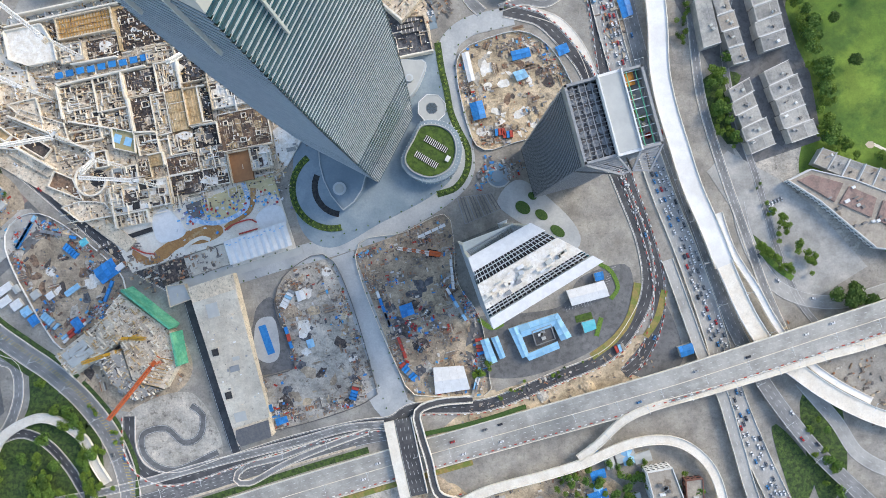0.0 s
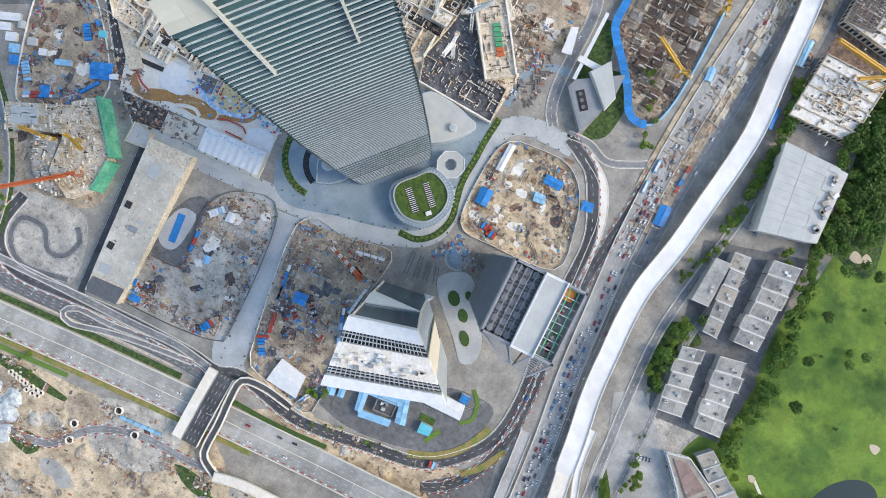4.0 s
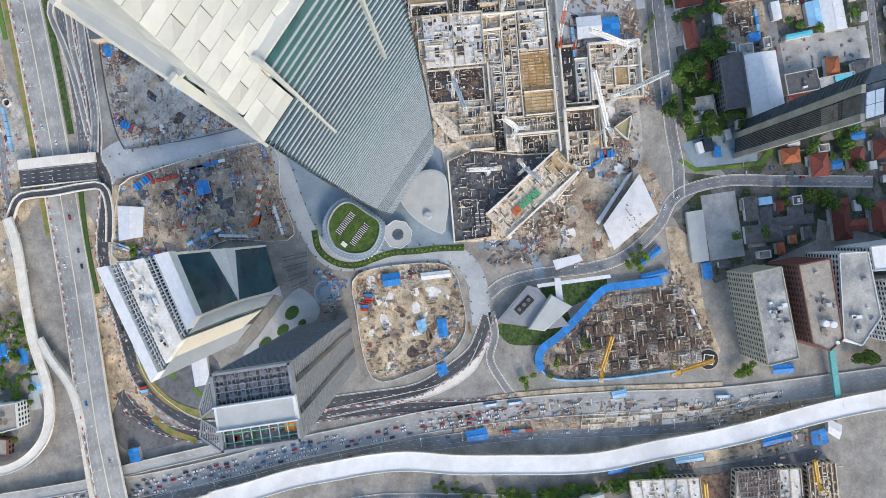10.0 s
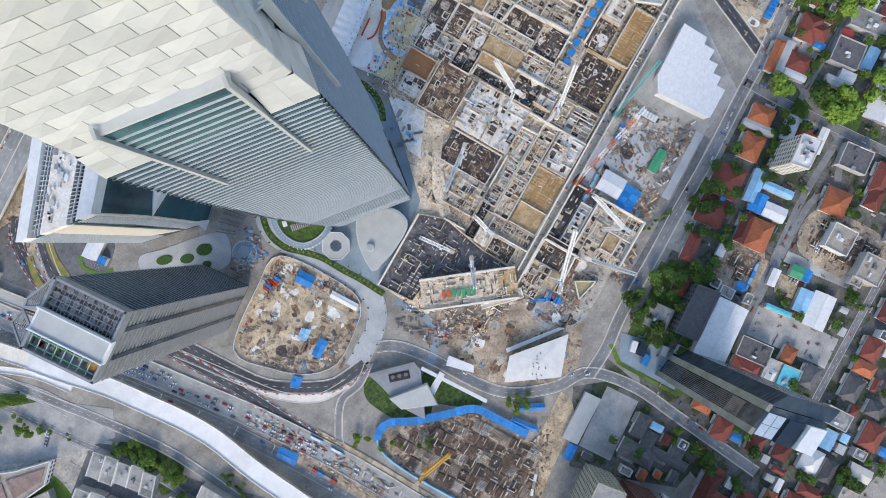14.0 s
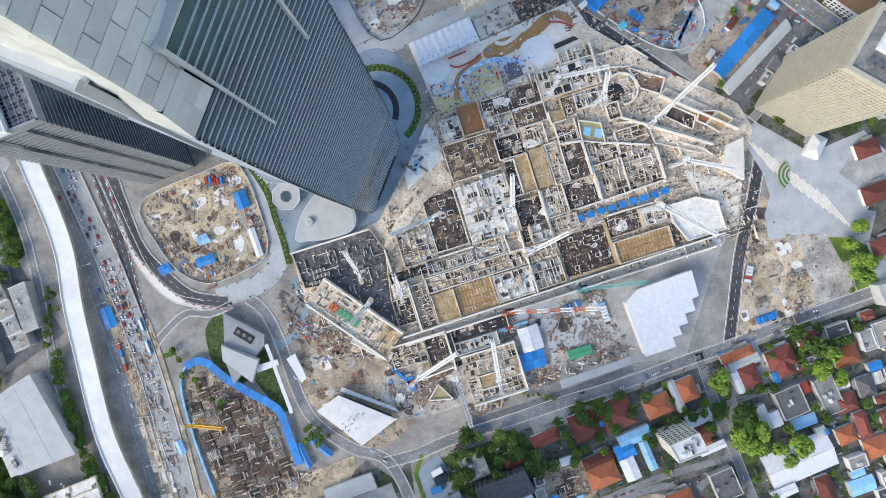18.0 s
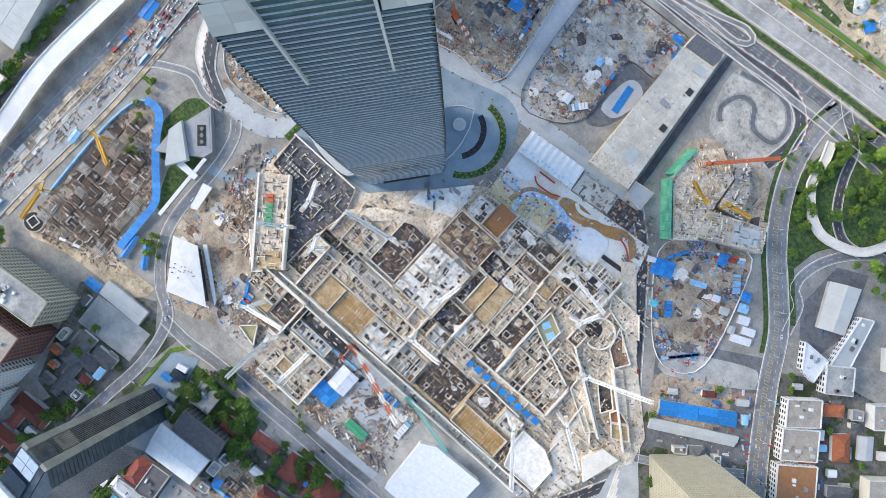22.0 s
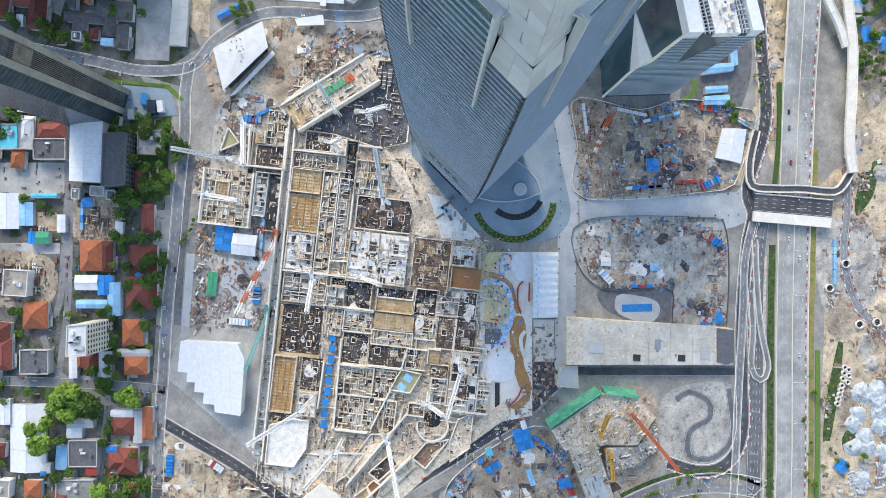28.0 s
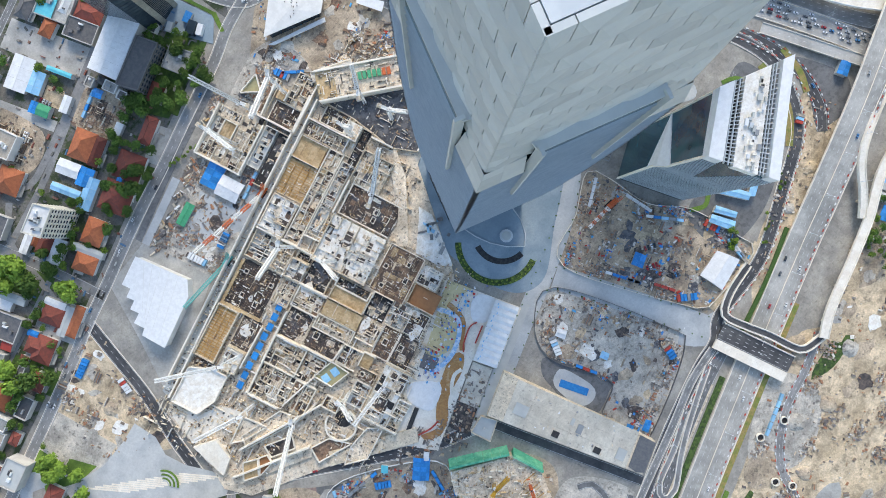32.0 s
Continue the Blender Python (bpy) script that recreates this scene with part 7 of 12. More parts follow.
def tower_crane(base, tip, material, label, ground=0.0, w=2.2):
    """A luffing tower crane: mast, slewing deck, cab, jib, counter-jib, ballast and A-frame."""
    bx, by, bz = base
    az = math.degrees(math.atan2(tip[1] - by, tip[0] - bx))
    ob = thing("tower_crane", bx, by, ground, az, label, "crane", "tower cranes on the site")
    z = bz - ground
    bm = bmesh.new()
    lattice(bm, (0, 0, 0), (0, 0, z - 1.5), w, max(4, int(z / 3)), 0.3)
    part("mast", bm, material, ob)
    bm = bmesh.new()
    prism(bm, disc(0, 0, 1.9, n=14), z - 1.5, z - 0.2)
    part("slewing_ring", bm, M_STEEL, ob)
    L_ = math.hypot(tip[0] - bx, tip[1] - by)
    bm = bmesh.new()
    lattice(bm, (1.5, 0, z + 0.6), (L_, 0, tip[2] - ground), w, max(8, int(L_ / 1.3)), 0.72)
    part("jib", bm, material, ob)
    bm = bmesh.new()
    box(bm, -4.5, 0, z + 0.6, 9.5, w * 1.25, 1.1)
    part("counter_jib", bm, material, ob)
    for q in range(3):
        bm = bmesh.new()
        box(bm, -8.2 + q * 1.15, 0, z + 1.2, 1.0, w * 1.6, 2.8)
        part("ballast_block", bm, M_CONC, ob)
    bm = bmesh.new()
    beam(bm, (0.5, 0.9, z + 1), (-3.5, 0, z + 9), 0.45)
    beam(bm, (0.5, -0.9, z + 1), (-3.5, 0, z + 9), 0.45)
    beam(bm, (-7.5, 0, z + 1), (-3.5, 0, z + 9), 0.4)
    part("a_frame", bm, material, ob)
    bm = bmesh.new()
    beam(bm, (-3.5, 0, z + 9), (L_ * 0.96, 0, tip[2] - ground + 0.8), 0.14)
    part("pendant_rope", bm, M_STEEL, ob)
    bm = bmesh.new()
    box(bm, 1.6, 1.9, z + 0.6, 2.2, 1.5, 2.2)
    part("cab", bm, M_WHITE, ob)
    return ob


LABEL_CRANE = "white luffing tower crane rising from the concrete floors"
for base, tip in (((-77.5, 188, 42), (-72, 170, 64)), ((-252, 50, 45), (-286, 50, 62)), ((-285, 67, 45), (-285, 54, 60)), ((-329, 88, 29), (-351, 64, 92)),
                  ((-346, 125, 45), (-369, 137, 70)), ((-216.2, 183, 60), (-236.6, 172.1, 96)), ((-203.2, 149, 62), (-200.6, 128, 98)), ((-110.9, 205.1, 52), (-109.8, 190.4, 88)),
                  ((-318, 160, 60), (-343, 184.4, 90)), ((-148.2, 282.3, 44), (-155, 303, 92)), ((-179.7, 279.8, 67), (-175.4, 242.2, 100)), ((-118.3, 273.4, 57), (-150, 250, 92)),
                  ((-140.2, 150.6, 61), (-109.6, 162.2, 100)), ((-81.2, 215.1, 47), (-71, 226, 64))):
    tower_crane(base, tip, M_CRANEWHITE, LABEL_CRANE)
for base, tip, lab in (((43 + 33, 302, 22), (43, 302, 40), "yellow tower crane in the blue-fenced dig"), ((68, 368, 20), (54, 390, 30), "yellow crane beside the round shaft"),
                       ((208, 402, 40), (145, 381, 60), "yellow tower crane beside the unfinished flats"), ((200, 403, 30), (182, 382, 40), "short yellow crane beside unfinished flats"),
                       ((178, 486, 40), (158, 447, 50), "yellow tower crane over the new frame"), ((148, 494, 20), (126, 482, 30), "yellow crane behind the new frame")):
    tower_crane(base, tip, M_CRANEYELLOW, lab)
tower_crane((-245.2, -100.5, 26), (-272.3, -141.3, 42), M_CRANERED, "red and white tower crane over the netted block")
tower_crane((-265.3, -78.2, 26), (-248.1, -77.2, 34), M_CRANEYELLOW, "yellow tower crane over the netted block")
tower_crane((-283, -92, 28), (-300, -98, 32), M_CRANEYELLOW, "small yellow crane over the netted block")


def crawler_crane(base, tip, ma, mb, label, body):
    bx, by = base
    az = math.degrees(math.atan2(tip[1] - by, tip[0] - bx))
    L_ = math.hypot(tip[0] - bx, tip[1] - by)
    ob = thing("crawler_crane", bx, by, 0, az, label, "crane")
    for sy in (-2.6, 2.6):
        bm = bmesh.new()
        box(bm, 0, sy, 0.7, 8.5, 1.3, 1.4)
        part("track", bm, M_TYRE, ob)
    bm = bmesh.new()
    box(bm, -2.5, 0, 2.8, 10, 4.6, 2.6)
    part("machine_house", bm, body, ob)
    bm = bmesh.new()
    box(bm, 3.4, 2.2, 3.0, 2.2, 1.6, 2.2)
    part("cab", bm, M_WHITE, ob)
    bm = bmesh.new()
    lattice(bm, (-2, 0, 4), (-9, 0, 15), 2.2, 5, 0.4)
    part("mast", bm, body, ob)
    n_ = 7
    p0, p1 = Vector((3, 0, 3)), Vector((L_, 0, tip[2]))
    for i in range(n_):
        bm = bmesh.new()
        lattice(bm, p0 + (p1 - p0) * (i / n_), p0 + (p1 - p0) * ((i + 1) / n_), 2.4, 4, 0.5)
        part("boom_section", bm, ma if i % 2 else mb, ob)
    bm = bmesh.new()
    beam(bm, (-9, 0, 15), p1, 0.15)
    part("pendant_rope", bm, M_STEEL, ob)


crawler_crane((-200, 236), (-263, 233, 53), M_CRANERED, M_CRANEWHITE, "orange crawler crane with red and white lattice boom", M_CRANERED)
crawler_crane((-265, 222), (-311, 219, 26), M_TEAL, M_TEAL, "teal crawler crane with lowered lattice boom", M_TEAL)
crawler_crane((-16, -6), (-44, -2, 16), M_CRANERED, M_CRANEWHITE, "red crawler crane parked in the earth lot", M_CRANERED)

# ---- town buildings ----
OCC = [[(-408, 100), (-425, 94), (-470, 124), (-520, 108), (-560, 150), (-565, 240), (-460, 256), (-440, 200), (-424, 196)]]   # outlines of what stands, kept free of later houses


def centre(pts):
    return (sum(p[0] for p in pts) / len(pts), sum(p[1] for p in pts) / len(pts))


def shrink(pts, d):
    c_ = centre(pts)
    out = []
    for p in pts:
        v = Vector((p[0] - c_[0], p[1] - c_[1]))
        f = max(0.2, 1 - d / max(v.length, 0.1))
        out.append((c_[0] + v.x * f, c_[1] + v.y * f))
    return out


def lerp_(p, q, t):
    return (p[0] + (q[0] - p[0]) * t, p[1] + (q[1] - p[1]) * t)


def flat_block(name, label, category, pts, h, wall, roof, floors=0, plant=4, seed=0, group="", glass=None, band=None, deep=0.9):
    """A flat-roofed building on an outline: walls, recessed roof, parapets, window bands and roof plant."""
    cx, cy = centre(pts)
    ob = thing(name, cx, cy, 0, 0, label, category, group)
    lp = [(p[0] - cx, p[1] - cy) for p in pts]
    bm = bmesh.new()
    prism(bm, lp, 0, h - 0.8)
    part("wall", bm, wall, ob)
    bm = bmesh.new()
    prism(bm, shrink(lp, 0.8), h - 0.9, h - 0.5)
    part("roof", bm, roof, ob)
    OCC.append(list(pts))
    edges = list(zip(lp, lp[1:] + lp[:1]))
    bm = bmesh.new()
    for p, q in edges:
        beam(bm, (p[0], p[1], h - 0.3), (q[0], q[1], h - 0.3), 0.7, 1.6)
    part("parapet", bm, wall, ob)
    rows = sum(max(1, int(math.hypot(q[0] - p[0], q[1] - p[1]) / 4.2)) for p, q in edges) * floors
    bw = bmesh.new()
    for f in range(floors):
        z = (h - 1.5) * (f + 0.55) / floors
        bl = bmesh.new()
        for p, q in edges:
            n_ = Vector((q[1] - p[1], p[0] - q[0], 0))
            n_.normalize()
            mid = Vector(((p[0] + q[0]) / 2, (p[1] + q[1]) / 2, 0))
            if n_.dot(mid) < 0:
                n_ = -n_
            k = max(1, int(math.hypot(q[0] - p[0], q[1] - p[1]) / 4.2))
            for i in range(k):
                t0, t1 = (i + 0.22) / k, (i + 0.78) / k
                a = Vector((p[0] + (q[0] - p[0]) * t0, p[1] + (q[1] - p[1]) * t0, z)) + n_ * 0.05
                b = Vector((p[0] + (q[0] - p[0]) * t1, p[1] + (q[1] - p[1]) * t1, z)) + n_ * 0.05
                if rows > 45:
                    beam(bw, a, b, 0.35, (h / floors) * 0.5)
                    continue
                one = bmesh.new()
                beam(one, a, b, 0.35, (h / floors) * 0.5)
                part("window", one, glass or M_GLASSDARK, ob)
            zz = z + (h / floors) * 0.42
            beam(bl, Vector((p[0], p[1], zz)) + n_ * 0.2, Vector((q[0], q[1], zz)) + n_ * 0.2, deep, 0.35)
        part("floor_ledge", bl, band or wall, ob)
    if rows > 45:
        tagged(part("window", bw, glass or M_GLASSDARK, ob), "", "", "", "stuff")
    else:
        bw.free()
    rg = random.Random(seed + int(abs(cx) * 7 + abs(cy)))
    sp = shrink(lp, 3.5)
    for q in range(plant):
        ws = [rg.random() for _ in sp]
        t = sum(ws)
        x_, y_ = sum(p[0] * w for p, w in zip(sp, ws)) / t, sum(p[1] * w for p, w in zip(sp, ws)) / t
        x_, y_ = x_ * 1.5, y_ * 1.5
        bm = bmesh.new()
        e = math.degrees(math.atan2(lp[1][1] - lp[0][1], lp[1][0] - lp[0][0]))
        box(bm, x_, y_, h + 0.4, rg.uniform(1.5, 4.5), rg.uniform(1.2, 3.2), 2.2, e)
        part("roof_plant", bm, rg.choice([M_GREYMETAL, M_WHITE, M_PALEROOF, M_STEEL]), ob)
    return ob


def shed(name, label, pts, h, roof, wall=None, sheets=8, category="shed", group="", rise=0.10):
    """A low gabled shed on four corners; its roof is laid in sheets."""
    wall = wall or M_WALLGREY
    cx, cy = centre(pts)
    ob = thing(name, cx, cy, 0, 0, label, category, group)
    OCC.append(list(pts))
    lp = [Vector((p[0] - cx, p[1] - cy, 0)) for p in pts]
    if (lp[1] - lp[0]).length < (lp[2] - lp[1]).length:
        lp = lp[1:] + lp[:1]
    A, B, C, D = lp
    w = (D - A).length
    up = Vector((0, 0, 1))
    bm = bmesh.new()
    prism(bm, [(p.x, p.y) for p in shrink_v(lp, 0.4)], 0, h - w * rise)
    part("wall", bm, wall, ob)
    top = up * h
    eave = up * (h - w * rise)
    joined = bmesh.new() if sheets <= 2 else None
    for sgn in (0, 1):
        for i in range(sheets):
            t0, t1 = i / sheets, (i + 0.985) / sheets
            e0, e1 = (A, B) if sgn == 0 else (D, C)
            r0, r1 = (A + D) / 2, (B + C) / 2
            p = [e0.lerp(e1, t0) + eave, e0.lerp(e1, t1) + eave, r0.lerp(r1, t1) + top, r0.lerp(r1, t0) + top]
            bm = joined or bmesh.new()
            lift = up * (0.05 if i % 2 else 0.0)
            vs = [bm.verts.new(v + lift) for v in p] + [bm.verts.new(v + lift - up * 0.25) for v in p]
            for f in ((0, 1, 2, 3), (7, 6, 5, 4), (0, 4, 5, 1), (1, 5, 6, 2), (2, 6, 7, 3), (3, 7, 4, 0)):
                bm.faces.new([vs[k] for k in f])
            if not joined:
                part("roof_sheet", bm, roof, ob)
    if joined:
        part("roof", joined, roof, ob)
        return ob
    bm = bmesh.new()
    beam(bm, (A + D) / 2 + top + up * 0.08, (B + C) / 2 + top + up * 0.08, 0.7, 0.2)
    part("ridge_cap", bm, roof, ob)
    return ob


def shrink_v(lp, d):
    return [p * max(0.3, 1 - d / max(p.length, 0.1)) for p in lp]


def house(x, y, L_, W_, turn, label, roof, h=5.5, hip=True, group="houses of the quarter", wall=None):
    """A tiled house: walls, two or four roof slopes, ridge cap, porch roof."""
    ob = thing("house", x, y, 0, turn, label, "house", group)
    bm = bmesh.new()
    box(bm, 0, 0, h / 2, L_ - 1.2, W_ - 1.2, h)
    part("wall", bm, wall or M_WALLWHITE, ob)
    a, b, r = L_ / 2, W_ / 2, (L_ - W_) / 2 if hip else L_ / 2
    r = max(r, 0.6)
    zt = h + W_ * 0.26
    E = [(-a, -b, h - 0.1), (a, -b, h - 0.1), (a, b, h - 0.1), (-a, b, h - 0.1)]
    R0, R1 = (-r, 0, zt), (r, 0, zt)
    slopes = [(E[0], E[1], R1, R0), (E[2], E[3], R0, R1)]
    if hip:
        slopes += [(E[1], E[2], R1), (E[3], E[0], R0)]
    c_, s_ = math.cos(radians(turn)), math.sin(radians(turn))
    OCC.append([(x + c_ * u * a - s_ * v * b, y + s_ * u * a + c_ * v * b) for u, v in ((-1, -1), (1, -1), (1, 1), (-1, 1))])
    bm = bmesh.new()
    for f in slopes:
        t = [bm.verts.new(v) for v in f]
        u = [bm.verts.new((v[0], v[1], v[2] - 0.3)) for v in f]
        k = len(f)
        bm.faces.new(t), bm.faces.new(u[::-1])
        for i in range(k):
            bm.faces.new((t[i], u[i], u[(i + 1) % k], t[(i + 1) % k]))
    top_ = part("roof", bm, roof, ob)
    bm = bmesh.new()
    beam(bm, R0, R1, 0.5, 0.3)
    for e, rr in ((E[0], R0), (E[3], R0), (E[1], R1), (E[2], R1)):
        if hip:
            beam(bm, e, rr, 0.4, 0.25)
    part("ridge_cap", bm, roof, top_)
    if L_ < 17:
        return ob
    bm = bmesh.new()
    box(bm, -a * 0.4, -b - 1.4, h * 0.55, L_ * 0.45, 3.2, 0.3)
    part("porch_roof", bm, M_GREYROOF, ob)
    return ob


# sharp pale shed with folded roof
tri = thing("folded_roof_hall", 0, 0, 0, 0, "white folded-roof hall with pointed corners", "hall")
P1, P2, P3, P4 = (-93, 316, 11.5), (-61.5, 336, 10.5), (-26, 303, 10.5), (-46, 291, 11.5)
ap = Vector((-60, 313, 12.6))
for f in ((P1, P2, ap), (P2, P3, ap), (P3, P4, ap), (P4, P1, ap)):
    bm = bmesh.new()
    t = [bm.verts.new(v) for v in f]
    u = [bm.verts.new((v[0], v[1], v[2] - 0.6)) for v in f]
    bm.faces.new(t), bm.faces.new(u[::-1])
    for i in range(3):
        bm.faces.new((t[i], u[i], u[(i + 1) % 3], t[(i + 1) % 3]))
    part("roof_facet", bm, M_WALLWHITE, tri)
bm = bmesh.new()
prism(bm, [(-88, 315), (-62, 331), (-31, 303), (-47, 294)], 0, 10.4)
part("wall", bm, M_GLASSDARK, tri)
bm = bmesh.new()
prism(bm, [(-95, 312), (-92, 308), (-48, 286), (-46, 289)], 3.0, 4.6)
part("side_awning", bm, M_WHITE, tri)
rng = random.Random(2)
for q in range(16):
    bm = bmesh.new()
    prism(bm, disc(-58 + rng.uniform(-8, 12), 316 + rng.uniform(-8, 6), 0.45, n=8), 11, 12.9)
    part("roof_vent", bm, M_STEEL, tri)

# station box with wedge roof, link bridge and bus shelter
stn = thing("station_entrance", 0, 0, 0, 0, "grey station entrance with white wedge roof", "station")
bm = bmesh.new()
prism(bm, [(46, 212), (13, 234), (14, 243), (43, 274), (49, 252)], 0, 8)
part("wall", bm, M_GREYMETAL, stn)
bm = bmesh.new()
prism(bm, [(44, 215), (16, 234), (20, 246), (44, 238)], 7.6, 8.3)
part("roof", bm, M_GREYMETAL, stn)
for q in range(3):
    bm = bmesh.new()
    prism(bm, disc(25 + q * 4.6, 236 - q * 3.4, 1.7, n=16), 8, 9.6)
    part("roof_fan", bm, M_STEEL, stn)
bm = bmesh.new()
box(bm, 30, 233, 8.6, 18, 7, 0.6, -36)
part("fan_deck", bm, M_DARK, stn)
bm = bmesh.new()
prism(bm, [(50, 238), (18, 254), (26, 274), (50, 253)], 9, 12.4, [(49, 239), (19, 255), (26, 273), (49, 252)])
part("wedge_roof", bm, M_PALEROOF, stn)
for nm, lab, pts, z in (("link_bridge", "long white covered walkway on posts", [(11, 242), (-5, 303), (-2, 304), (14, 243)], 6.5), ("link_bridge", "short white covered footbridge to the station", [(4, 256), (3, 261), (22, 266), (23, 260)], 7.2), ("bus_shelter", "angled white shelter roof beside the street", [(-11, 253), (-19, 275), (-14, 279), (-8, 267), (-3, 257)], 4.6)):
    ob = thing(nm, 0, 0, 0, 0, lab, "walkway")
    bm = bmesh.new()
    prism(bm, pts, z, z + 0.6)
    part("roof", bm, M_WHITE, ob)
    for p in pts[:4]:
        c_ = centre(pts)
        x_, y_ = p[0] * 0.9 + c_[0] * 0.1, p[1] * 0.9 + c_[1] * 0.1
        bm = bmesh.new()
        beam(bm, (x_, y_, 0), (x_, y_, z), 0.4)
        part("post", bm, M_STEEL, ob)

# blue hoarding round the dig
fence = thing("site_hoarding", 0, 0, 0, 0, "tall bright blue sheet hoarding round the dig", "fence")
hl = smooth([(-5, 349, 0), (2, 322, 0), (9, 300, 0), (32, 283, 0), (52, 268, 0), (66, 254, 0), (77, 252, 0), (88, 259, 0), (91, 278, 0), (84, 320, 0), (70, 374, 0)], 4.0)
def across_line(line, i):
    d_ = (line[min(i + 1, len(line) - 1)] - line[max(i - 1, 0)]).normalized()
    return Vector((-d_.y, d_.x, 0))


for i, (p, q) in enumerate(zip(hl, hl[1:])):
    broad = i < len(hl) * 0.52
    bm = bmesh.new()
    w = 3.5 if broad else 0.7
    na, nb = across_line(hl, i), across_line(hl, i + 1)
    q2 = q - (q - p).normalized() * 0.05
    prism(bm, [(v.x, v.y) for v in (p + na * w, q2 + nb * w, q2 - nb * w, p - na * w)], 0 if not broad else 4.0, 4.6 if broad else 3.2)
    part("hoarding_sheet", bm, M_BLUE if broad else M_LTBLUE, fence)
    if broad:
        bm = bmesh.new()
        beam(bm, (p.x, p.y, 0), (p.x, p.y, 4.2), 0.4)
        part("post", bm, M_STEEL, fence)

# round concrete shaft
sh = thing("access_shaft", 58, 398, 0, 0, "round concrete shaft with a square hatch frame", "shaft")
bm = bmesh.new()
prism(bm, disc(0, 0, 9.5, n=28), 0, 1.6)
part("ring_wall", bm, M_CONC, sh)
# black disc over solid concrete paints the shaft's shaded depth
bm = bmesh.new()
prism(bm, disc(0, 0, 8.4, n=28), 1.4, 1.8)
part("shaft_floor", bm, M_DARK, sh)
frame_walls(sh, -4, -4, 4, 4, 1.6, 2.6, 0.8, M_WHITECONC, "hatch_beam")

# stepped white fabric shed
step = thing("white_shed", 0, 0, 0, 0, "large white shed with a stepped end", "shed")
SH = [(-295, 236), (-306, 226), (-353, 214), (-357, 236), (-351, 238), (-353, 248), (-344, 250), (-346, 258), (-338, 260), (-340, 267), (-332, 269), (-334, 277), (-308, 283)]
bm = bmesh.new()
prism(bm, shrink(SH, 1.0), 0, 12.2)
part("wall", bm, M_WALLWHITE, step)
bm = bmesh.new()
prism(bm, SH, 12.2, 12.6)
part("roof", bm, M_WHITE, step)
for q in range(1, 6):
    a, b = lerp_((-295, 236), (-308, 283), q / 6), lerp_((-353, 214), (-357, 236), min(1, q / 3))
    b = lerp_(a, b, 0.94 - 0.09 * max(0, q - 2))
    bm = bmesh.new()
    beam(bm, (a[0], a[1], 12.65), (b[0], b[1], 12.65), 0.3, 0.12)
    part("roof_seam", bm, M_WALLWHITE, step)

# parking deck
deck = thing("parking_deck", 0, 0, 0, 0, "long pale concrete parking deck roof with hatches", "parking deck")
D_ = [(-223.6, -37.2), (-185.1, -24.4), (-149.6, -161.8), (-178.9, -171.5)]
bm = bmesh.new()
prism(bm, D_, 0, 10.4)
part("wall", bm, M_CONC, deck)
for i in range(6):
    for j in range(3):
        def dp(a, b):
            l_, r_ = Vector((-219.4 + 35.5 * a, -50 + -106.5 * a)), Vector((-182.7 + 30.4 * a, -37.9 + -108.1 * a))
            return l_.lerp(r_, b)
        q = [dp(i / 6 + 0.001, j / 3 + 0.003), dp(i / 6 + 0.001, (j + 1) / 3), dp((i + 1) / 6, (j + 1) / 3), dp((i + 1) / 6, j / 3 + 0.003)]
        bm = bmesh.new()
        prism(bm, [(v.x, v.y) for v in q], 10.3, 10.9)
        part("roof_slab", bm, M_DECKCONC, deck)
for a, b, sx, sy, m_ in ((0.41, 0.17, 6, 5.4, M_DARK), (0.75, 0.17, 6, 5.4, M_DARK), (0.57, 0.5, 5, 8, M_GREYMETAL), (0.5, 0.6, 3, 6, M_PALEROOF), (0.1, 0.4, 12, 10, M_PALEROOF), (0.93, 0.3, 8, 10, M_PALEROOF)):
    v = dp(a, b)
    bm = bmesh.new()
    box(bm, v.x, v.y, 11.3, sx, sy, 0.8, -75)
    part("roof_hatch", bm, m_, deck)
bm = bmesh.new()
prism(bm, [(-153.4, -148.5), (-150.6, -162.9), (-176.4, -171.4), (-180.4, -165.6), (-181, -157.7)], 10.4, 11.2)
part("truss_bay", bm, M_STEEL, deck)
flat_block("concrete_ramp_block", "bare grey concrete block beside the lane", "building", [(-244, -36), (-228, -34), (-222, -47), (-240, -54)], 7, M_CONC, M_PALEROOF, plant=1)
patch("pavement", [(-129, -0.1), (-126.7, -7), (-222, -38.7), (-247.4, -40.4), (-244, -35.1), (-190.7, -17.4), (-187.9, -19.6)], 1.0, M_PALEROOF, "grey concrete strip beside the canopy", "pavement")

rng = random.Random(41)
for q in range(26):
    v = dp(rng.uniform(0.04, 0.94), rng.uniform(0.08, 0.92))
    bm = bmesh.new()
    box(bm, v.x, v.y, 11.2, rng.uniform(0.6, 2.6), rng.uniform(0.5, 1.6), 0.8, -75 + rng.choice((0, 90)))
    part("roof_unit", bm, rng.choice((M_GREYMETAL, M_PALEROOF, M_STEEL, M_WHITE, M_CONC)), deck)
